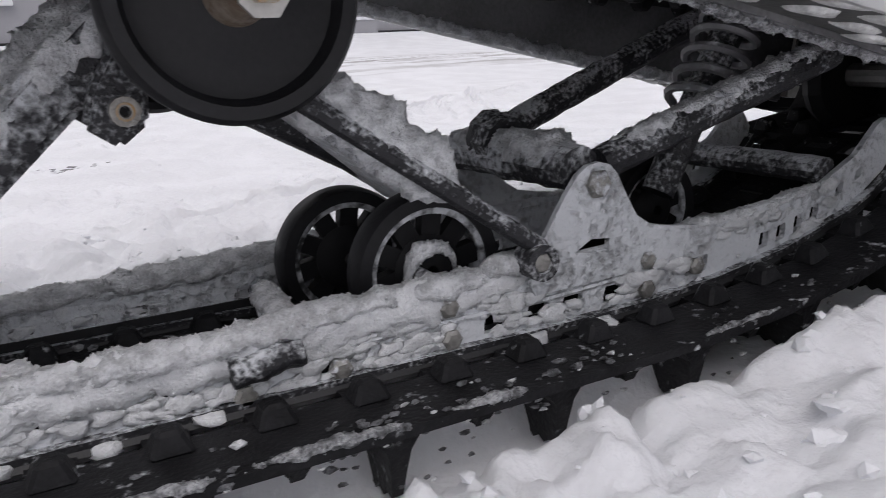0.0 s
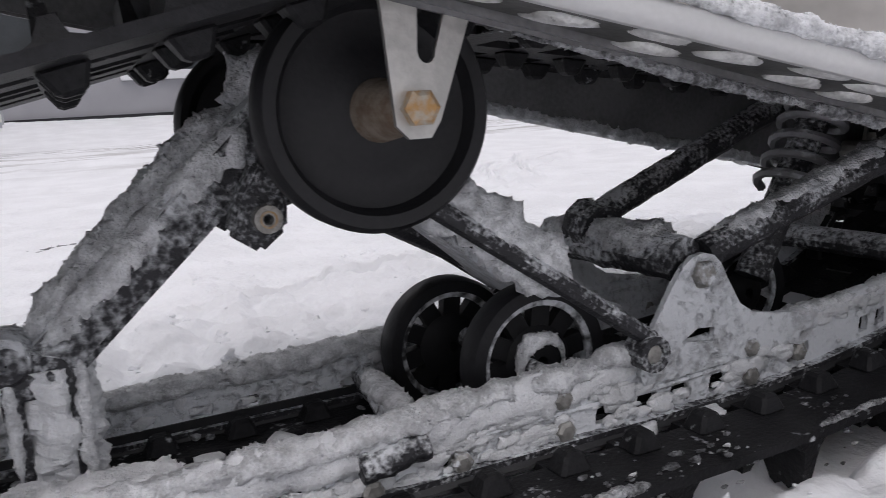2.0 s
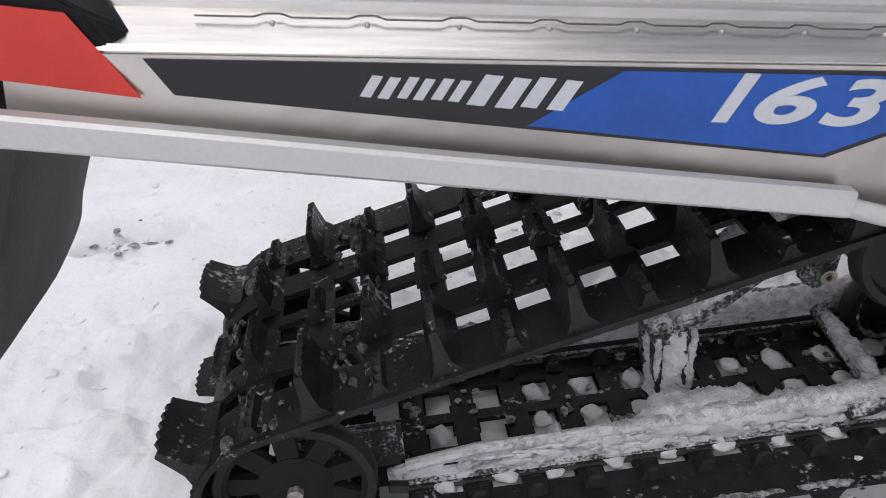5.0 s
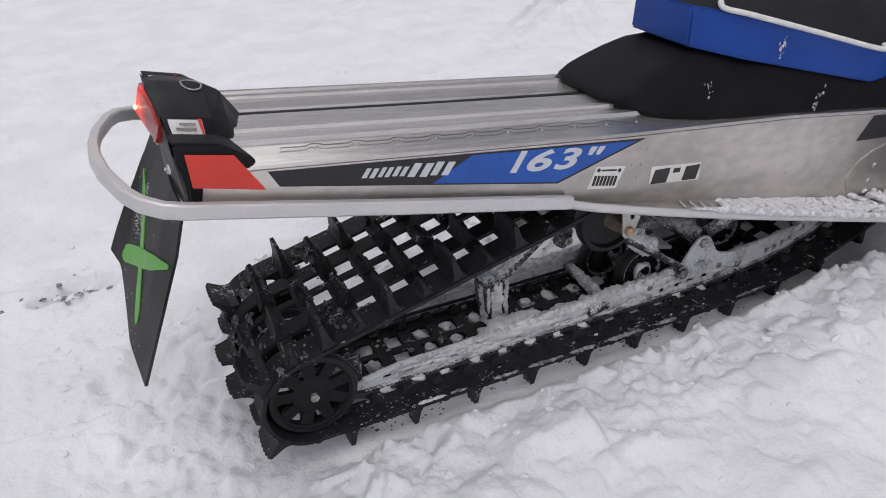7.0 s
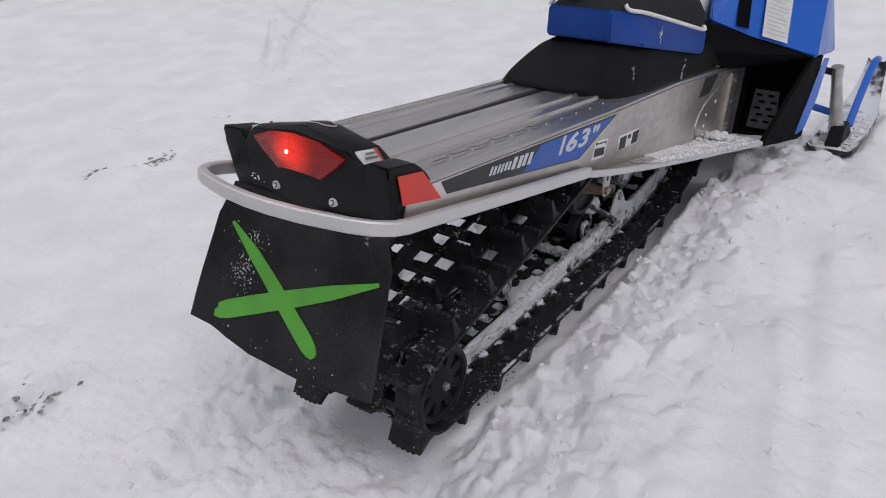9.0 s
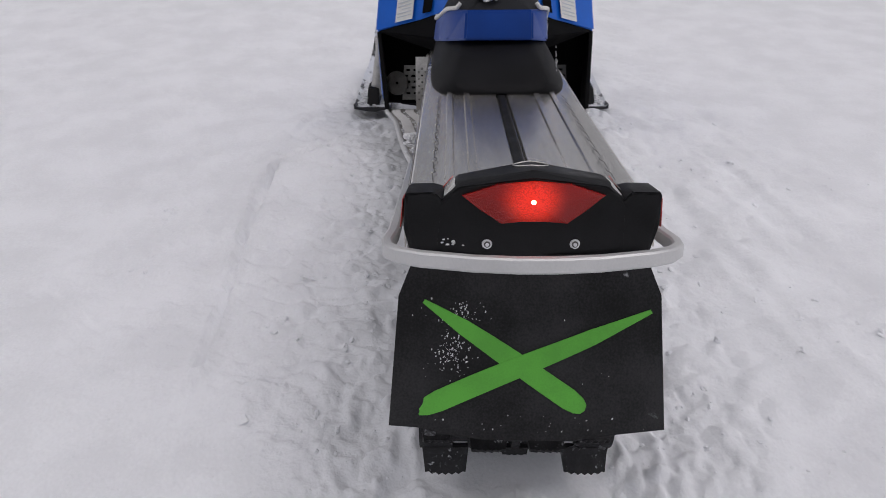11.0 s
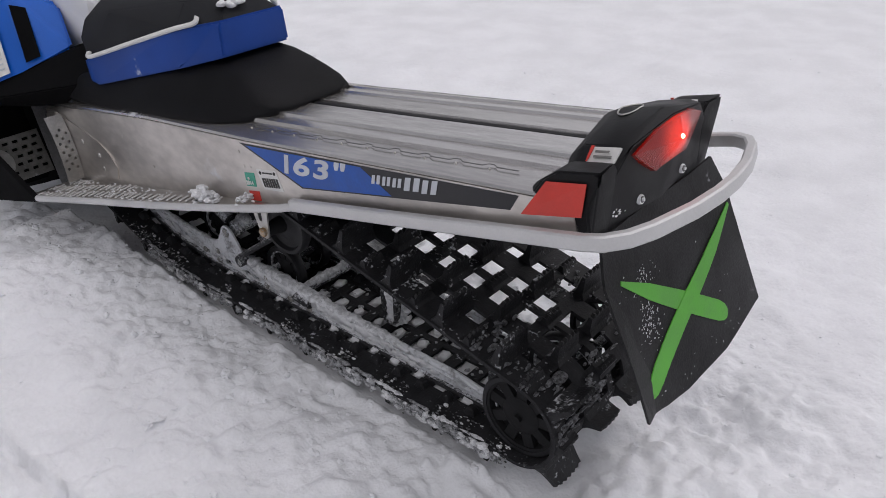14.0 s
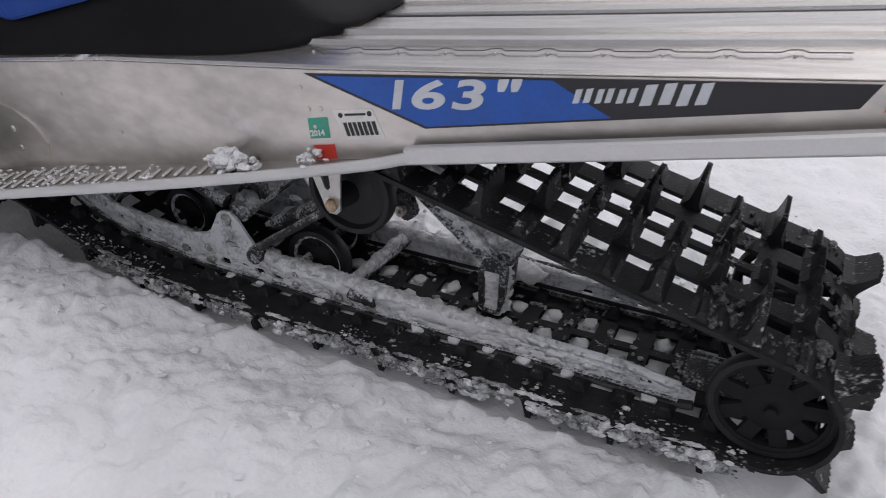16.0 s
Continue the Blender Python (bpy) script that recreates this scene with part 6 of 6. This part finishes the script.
# bits of frozen snow along the belt's edges, thicker on the left
spots, dark = [], []
for i in range(2600):
    side = -1 if rnd.random() < 0.25 else 1
    x = rnd.uniform(0.24, 1.66)
    z = rail_low_at(max(0.34, x)) - 0.006
    r = rnd.uniform(0.0008, 0.0026) * (1.0 if rnd.random() < 0.93 else 1.6)
    if noise.noise(Vector((x * 14, side * 3.0, 0.5))) < -0.08:
        continue
    where = rnd.random()
    if where < 0.35:
        p_ = (x, side * rnd.uniform(0.165, 0.202), z + 0.0065)
    elif where < 0.75:
        p_ = (x, side * rnd.uniform(0.2015, 0.2040), z - rnd.uniform(-0.005, 0.007))
    else:
        p_ = (x, side * rnd.uniform(0.185, 0.203), z - rnd.uniform(0.008, 0.045))
    (spots if rnd.random() < (0.38 if side > 0 else 0.2) else dark).append((p_, r * 1.8, r, r * 0.8))
crumbs("track_snow", spots, RIME, "bits of frozen snow stuck along the track's edge", 8, 0.5, False)
crumbs("track_slush", dark, SLUSH, "grey slush stuck along the track's edge", 18, 0.5, False)
for side in (-1, 1):
    x = 0.30
    while x < 1.55:
        n = rnd.uniform(0.03, 0.11)
        a, b = rail_low_at(max(0.34, x)), rail_low_at(max(0.34, x + n))
        if side > 0 or 0.55 < x < 1.15 or rnd.random() < 0.3:
            rime("edge_snow", [(x, side * 0.200, a - 0.002), (x + n, side * 0.201, b - 0.002)], rnd.uniform(0.003, 0.0052), "streak of snow lying on the track's edge", int(x * 100) + 7 * side, 0.9, 0.8, 10, RIME if rnd.random() < 0.45 else GREYSNOW)
        if side > 0 and rnd.random() < 0.85:
            rime("edge_snow", [(x, 0.200, a - 0.022), (x + n * 0.6, 0.201, b - 0.020)], rnd.uniform(0.003, 0.006), "frost hanging below the track's edge", int(x * 100) + 300, 1.4, 0.8, 8, RIME if rnd.random() < 0.5 else GREYSNOW)
        x += n + (rnd.uniform(0.0, 0.035) if side > 0 else rnd.uniform(0.01, 0.08))
spots = []
for k in range(ROWS):
    q = fine[(k * SUB + 4) % len(fine)]
    if q.z < 0.062 and 0.36 < q.x < 1.30:
        for y in (-0.114, -0.031, 0.031, 0.114):
            if rnd.random() < 0.8:
                spots.append(((q.x + rnd.uniform(-0.004, 0.004), y, 0.0625 + rnd.uniform(-0.002, 0.004)), rnd.uniform(0.011, 0.016), rnd.uniform(0.012, 0.019), rnd.uniform(0.004, 0.007)))
crumbs("window_snow", spots, CRUST, "blocks of snow packed in the lower track windows", 27, 0.3, boxy=0.35)
# snow lying in patches on the inner face of the lower run
spots = []
for i in range(240):
    x, y = rnd.uniform(0.36, 1.2), rnd.uniform(-0.095, 0.095)
    if noise.noise(Vector((x * 16, y * 22, 9))) > 0.05:
        spots.append(((x, y, 0.0655), rnd.uniform(0.003, 0.009), rnd.uniform(0.003, 0.009), rnd.uniform(0.001, 0.004)))
crumbs("window_snow", spots, GREYSNOW, "grey snow scattered on the lower track run", 7, 0.45, False)
spots = []
for k in range(len(fine)):
    q, d, o = belt_frame(k)
    if k % 2 == 0 and q.x < 0.36 and q.z > 0.08:
        for i in range(16):
            y = rnd.uniform(-0.195, 0.195)
            p_ = q + o * (BELT / 2 + rnd.uniform(0.0, 0.005)) + d * rnd.uniform(-0.01, 0.01)
            if noise.noise(Vector((p_.x * 13, y * 13, p_.z * 13))) < -0.05:
                continue
            r = rnd.uniform(0.002, 0.0065)
            spots.append(((p_.x, y, p_.z), r * rnd.uniform(0.4, 1.2), r * rnd.uniform(0.7, 2.4), r * rnd.uniform(0.3, 1.3)))
crumbs("track_slush", spots, SLUSH, "wet snow caught between the rear lugs, greyed for shade too", 9, 0.9, False)
# slush choking most windows where the belt turns round the rear wheels
spots = []
for row in range(ROWS):
    q, d, o = belt_frame(row * SUB + 4)
    if q.x < 0.34 and q.z > 0.07:
        for y in (-0.117, -0.032, 0.032, 0.117):
            if rnd.random() < 0.4 and q.z < 0.25:
                p_ = q + Vector((rnd.uniform(-0.003, 0.003), y, rnd.uniform(-0.003, 0.003)))
                spots.append((tuple(p_), rnd.uniform(0.006, 0.013), rnd.uniform(0.013, 0.024), rnd.uniform(0.005, 0.012)))
crumbs("track_slush", spots, SLUSH, "dark slush packed in the rear track windows", 29, 0.95, False)
# a broken crust hanging along the left edge of the lower run
for mat_, seed_, share in ((GREYSNOW, 31, 300), (RIME, 32, 170)):
    spots = []
    for i in range(share):
        x = rnd.uniform(0.26, 1.55)
        z = rail_low_at(max(0.34, x)) - 0.006
        if noise.noise(Vector((x * 9, 1.7, seed_))) < -0.15:
            continue
        r = rnd.uniform(0.0025, 0.0075)
        spots.append(((x, 0.2050 + rnd.uniform(-0.003, 0.006), z - rnd.uniform(0.0, 0.026)), r * 1.7, r * 0.8, r))
    crumbs("edge_snow", spots, mat_, "broken crust of snow along the track's edge", seed_, 0.6, False)
rime("board_edge_snow", [tuple(S(0.98, -0.280, 0.466)), tuple(S(1.2, -0.309, 0.463)), tuple(S(1.5, -0.342, 0.463)), tuple(S(1.70, -0.386, 0.472))], 0.0085, "ragged snow along the running board's edge", 61, 0.9, 0.5)
rime("lip_snow", [tuple(S(0.95, -0.209, 0.440)), tuple(S(1.3, -0.209, 0.440)), tuple(S(1.72, -0.209, 0.440))], 0.0034, "ragged grey ice along the tunnel's lower lip", 73, 1.2, 0.8, 10, GREYSNOW)
rime("arm_snow", [(0.706, -0.034, 0.203), (0.703, -0.01, 0.205), (0.706, 0.02, 0.203)], 0.0135, "rime capping the pivot boss", 171, 0.8, 0.4)
# lumps lying on the left running board, packed snow along both boards
spots = []
for cx, cy, cz, n, s in ((1.030, 0.250, 0.462, 70, 0.018), (0.880, 0.236, 0.462, 26, 0.011)):
    for i in range(n):
        w = S(cx + rnd.gauss(0, s), cy + rnd.gauss(0, 0.010), cz + abs(rnd.gauss(0, s * 0.7)))
        spots.append(((w.x, w.y, w.z), s * rnd.uniform(0.25, 0.6), s * rnd.uniform(0.25, 0.6), s * rnd.uniform(0.2, 0.55)))
crumbs("board_snow_lump", spots, CRUST, "two lumps of fresh snow on the running board", 12, 0.6, False)
spots = []
for i in range(900):
    side = rnd.choice((-1, -1, -1, -1, 1))
    x = rnd.uniform(1.1, 1.82) if side < 0 else rnd.uniform(1.2, 1.82)
    ye = float(np.interp(x, [0.7, 0.8, 1.1, 1.5, 1.72, 1.84], [0.232, 0.248, 0.290, 0.335, 0.385, 0.39]))
    w = S(x, side * rnd.uniform(0.222, ye - 0.01), 0.457)
    r = rnd.uniform(0.002, 0.008) * (1.0 if side < 0 else 0.5)
    spots.append(((w.x, w.y, w.z), r * 1.6, r, r * 0.6))
for i in range(60):
    w = S(1.64 + rnd.gauss(0, 0.03), -0.26 + rnd.gauss(0, 0.015), 0.468)
    spots.append(((w.x, w.y, w.z + rnd.uniform(-0.008, 0.008)), rnd.uniform(0.006, 0.014), rnd.uniform(0.006, 0.012), rnd.uniform(0.005, 0.010)))
crumbs("board_snow", spots, CRUST, "thin packed snow on the running boards", 14, 0.6, False)
spots = []
for i in range(12):
    w = S(1.02 + rnd.gauss(0, 0.012), 0.035 + rnd.gauss(0, 0.02), 0.876 + rnd.uniform(-0.004, 0.006))
    spots.append(((w.x, w.y, w.z), 0.012, 0.012, 0.007))
crumbs("seat_snow", spots, CRUST, "dab of snow on the rear of the seat", 15, 0.35)
spots = []
for cx, cy, cz, n in ((1.035, -0.172, 0.690, 8), (1.33, -0.207, 0.690, 14), (1.22, -0.162, 0.790, 20)):
    for i in range(n):
        w = S(cx + rnd.gauss(0, 0.007), cy - rnd.uniform(0.0, 0.002), cz + rnd.gauss(0, 0.012))
        spots.append(((w.x, w.y, w.z), 0.0030 * rnd.random() + 0.0008, 0.0012, 0.0036 * rnd.random() + 0.001))
crumbs("seat_snow", spots, RIME, "dry snow dabbed on the seat's flank", 25, 0.6, False)
spots = []
for i in range(500):
    side = rnd.choice((-1, 1))
    x = rnd.uniform(2.38, 2.95)
    spots.append(((x, side * 0.505 + rnd.uniform(-0.07, 0.07), 0.050), rnd.uniform(0.004, 0.014), rnd.uniform(0.004, 0.010), rnd.uniform(0.003, 0.010)))
crumbs("ski_snow", spots, CRUST, "snow packed on the skis", 16, 0.6, False)

# snow dust smeared over the flap and the tail housing
spots = []
for cy, cz, sy, sz, n in ((0.120, 0.352, 0.022, 0.012, 70), (0.134, 0.278, 0.016, 0.024, 140), (0.02, 0.155, 0.12, 0.012, 26), (-0.15, 0.30, 0.06, 0.08, 8), (0.19, 0.24, 0.03, 0.07, 10)):
    for i in range(n):
        y, z = rnd.gauss(cy, sy), rnd.gauss(cz, sz)
        if 0.14 < z < 0.45 and abs(y) < 0.215:
            w = S(flap_x(y, z) - 0.0006, y, z)
            r = rnd.uniform(0.0004, 0.0015)
            spots.append(((w.x, w.y, w.z), r * 0.5, r, r * rnd.uniform(0.8, 2.2)))
for i in range(26):
    w = S(-0.026, rnd.gauss(0.135, 0.010), rnd.gauss(0.484, 0.005))
    spots.append(((w.x, w.y, w.z), 0.002, 0.003, 0.002))
crumbs("flap_snow", spots, RIME, "dry snow dust smeared on the flap and tail", 19, 0.5, False)

# grey crumbs in old footprints
spots = []
for cx, cy, sx, n in ((0.95, 1.89, 0.05, 70), (-0.22, 0.80, 0.05, 40), (1.51, 2.13, 0.02, 12), (2.04, 2.2, 0.02, 10), (0.7, 2.0, 0.03, 14)):
    for i in range(n):
        r = rnd.uniform(0.002, 0.008)
        spots.append((rnd.gauss(cx, sx), rnd.gauss(cy, sx * 0.5), 0.0, r * 1.5, r, r * 0.4))
crumbs("footprint_crumbs", settle(spots), GREYSNOW, "grey crumbs in old footprints", 21, 0.6, False)

# ---- far things: a low grey building with its steps, and a parked car ----
def building():
    b = thing("building", (1.0, 13.2, 0.25), "low grey rendered building with white-framed windows", "building")
    wins = [(-5.6, -1.0, 5), (-0.95, 0.95, 2), (1.75, 3.4, 2), (7.5, 9.4, 2)]
    z0, z1 = 1.15, 2.60
    part("wall", plate([(-13, 0.25), (14, 0.25), (14, 4.2), (-13, 4.2)], 13.0, 13.3, [[(a, z0), (c, z0), (c, z1), (a, z1)] for a, c, _ in wins]), CONCRETE, b)
    part("rear_wall", box(bmesh.new(), -13, 14, 15.6, 15.9, 0.25, 4.2), CONCRETE, b)
    part("roof", bevel(box(bmesh.new(), -13.4, 14.4, 12.6, 16.2, 4.2, 4.4), 0.03), WHITE, b, "flat snow-white roof")
    part("plinth", box(bmesh.new(), -13, 14, 12.93, 13.0, 0.38, 0.54), DECALBLACK, b, "dark plinth strip")
    for a, c, n in wins:
        w = part("window", plate([(a, z0), (c, z0), (c, z1), (a, z1)], 13.02, 13.10, [[(a + (c - a) * k / n + 0.06, z0 + 0.07), (a + (c - a) * (k + 1) / n - 0.06, z0 + 0.07), (a + (c - a) * (k + 1) / n - 0.06, z1 - 0.07), (a + (c - a) * k / n + 0.06, z1 - 0.07)] for k in range(n)]), WHITE, b, "white plastic window frame")
        part("sill", bevel(box(bmesh.new(), a - 0.05, c + 0.05, 12.90, 13.02, z0 - 0.08, z0), 0.01), WHITE, w)
        for k in range(n):
            part("pane", box(bmesh.new(), a + (c - a) * k / n + 0.05, a + (c - a) * (k + 1) / n - 0.05, 13.06, 13.07, z0 + 0.05, z1 - 0.05), GLASS, w)
    return b


building()
for i, (x0, x1, y0, z0, z1) in enumerate(((2.9, 6.4, 11.9, 0.42, 0.70), (2.9, 6.4, 12.3, 0.72, 0.98))):
    st = thing("concrete_step", (4.6, y0, z0), "rough concrete step capped with snow", "step", "entrance steps")
    part("block", bevel(box(bmesh.new(), x0, x1, y0, 12.9, z0 - 0.1, z1), 0.03), CONCRETE, st)
    part("snow_cap", bevel(box(bmesh.new(), x0 + 0.02, x1 - 0.02, y0 + 0.02, 12.9, z1 - 0.01, z1 + 0.05), 0.02), SNOW, st, "cap of snow")


def car():
    m = Matrix.Translation((-0.11, 6.95, 0.155)) @ Matrix.Rotation(radians(-35), 4, "Z")  # +x of the car is its nose
    c = thing("car", m.translation, "silver hatchback parked in the snow", "car")

    def put(name, bm, mat, label="", parent=None, smooth=True):
        bm.transform(m)
        return part(name, bm, mat, parent or c, label, smooth=smooth)

    body = [(x, s * y, z) for s in (-1, 1) for x, y, z in ((0.0, 0.45, 0.30), (-0.06, 0.70, 0.32), (-0.30, 0.82, 0.30), (-3.7, 0.80, 0.32), (-3.75, 0.72, 0.85), (-0.40, 0.82, 0.70), (-0.10, 0.66, 0.68), (-0.04, 0.40, 0.70), (-0.85, 0.72, 0.93), (-3.6, 0.76, 0.95), (-0.02, 0.45, 0.52))]
    put("body", hull(body, 0.04, 3), CARPAINT, "silver body with snow dust")
    cabin = [(x, s * y, z) for s in (-1, 1) for x, y, z in ((-0.95, 0.68, 0.92), (-1.6, 0.56, 1.38), (-3.2, 0.56, 1.40), (-3.65, 0.68, 0.94))]
    put("cabin", hull(cabin, 0.03, 3), GLASS, "dark glazed cabin")
    put("roof_panel", hull([(x, s * 0.55, z) for s in (-1, 1) for x in (-1.62, -3.2) for z in (1.36, 1.42)], 0.02), CARPAINT)
    put("bumper", hull([(x, s * y, z) for s in (-1, 1) for x, y, z in ((0.06, 0.42, 0.24), (0.07, 0.42, 0.50), (-0.02, 0.76, 0.25), (-0.02, 0.76, 0.48), (-0.28, 0.83, 0.26), (-0.28, 0.83, 0.46))], 0.03), CARPAINT, "silver front bumper")
    put("air_intake", hull([(x, s * 0.40, z) for s in (-1, 1) for x in (0.03, 0.078) for z in (0.27, 0.345)], 0.01), BLACK, "black lower air intake")
    put("grille", hull([(x, s * 0.32, z) for s in (-1, 1) for x, z in ((-0.02, 0.54), (0.012, 0.54), (-0.02, 0.67), (0.0, 0.66))], 0.01), BLACK, "black grille")
    put("badge", hull([(0.02 + 0.004 * k, 0.04 * math.cos(a), 0.60 + 0.04 * math.sin(a)) for k in (-1, 1) for a in (0, 1, 2, 3, 4, 5)]), BAR)
    for s in (-1, 1):
        put("headlight", hull([(x, s * y, z) for x, y, z in ((0.0, 0.36, 0.57), (0.0, 0.36, 0.66), (-0.06, 0.68, 0.58), (-0.08, 0.68, 0.70), (-0.2, 0.80, 0.62), (-0.22, 0.80, 0.70))], 0.01), STICKER, "clear headlight")
        put("fog_lamp", hull([(x, s * y, z) for x, y, z in ((0.05, 0.50, 0.30), (0.05, 0.50, 0.37), (0.02, 0.66, 0.30), (0.02, 0.66, 0.37), (-0.03, 0.58, 0.33))]), STICKER)
        for x in (-0.62, -3.05):
            w = put("wheel", lathe([(0.19, s * 0.66), (0.27, s * 0.66), (0.29, s * 0.68), (0.29, s * 0.80), (0.27, s * 0.82), (0.19, s * 0.82)], x, 0.27, 32), TYRE, "black tyre")
            put("rim", lathe([(0.02, s * 0.72), (0.19, s * 0.76), (0.19, s * 0.80), (0.02, s * 0.78)], x, 0.27, 24), BAR, "", w)
    pl = put("number_plate", bevel(box(bmesh.new(), 0.072, 0.084, -0.26, 0.26, 0.40, 0.512), 0.004), STICKER, "white number plate with dark bars")
    for i in range(8):
        y = -0.225 + i * 0.056
        put("plate_bar", box(bmesh.new(), 0.084, 0.086, y, y + 0.034, 0.425, 0.485), INK, "", pl)
    return c


car()
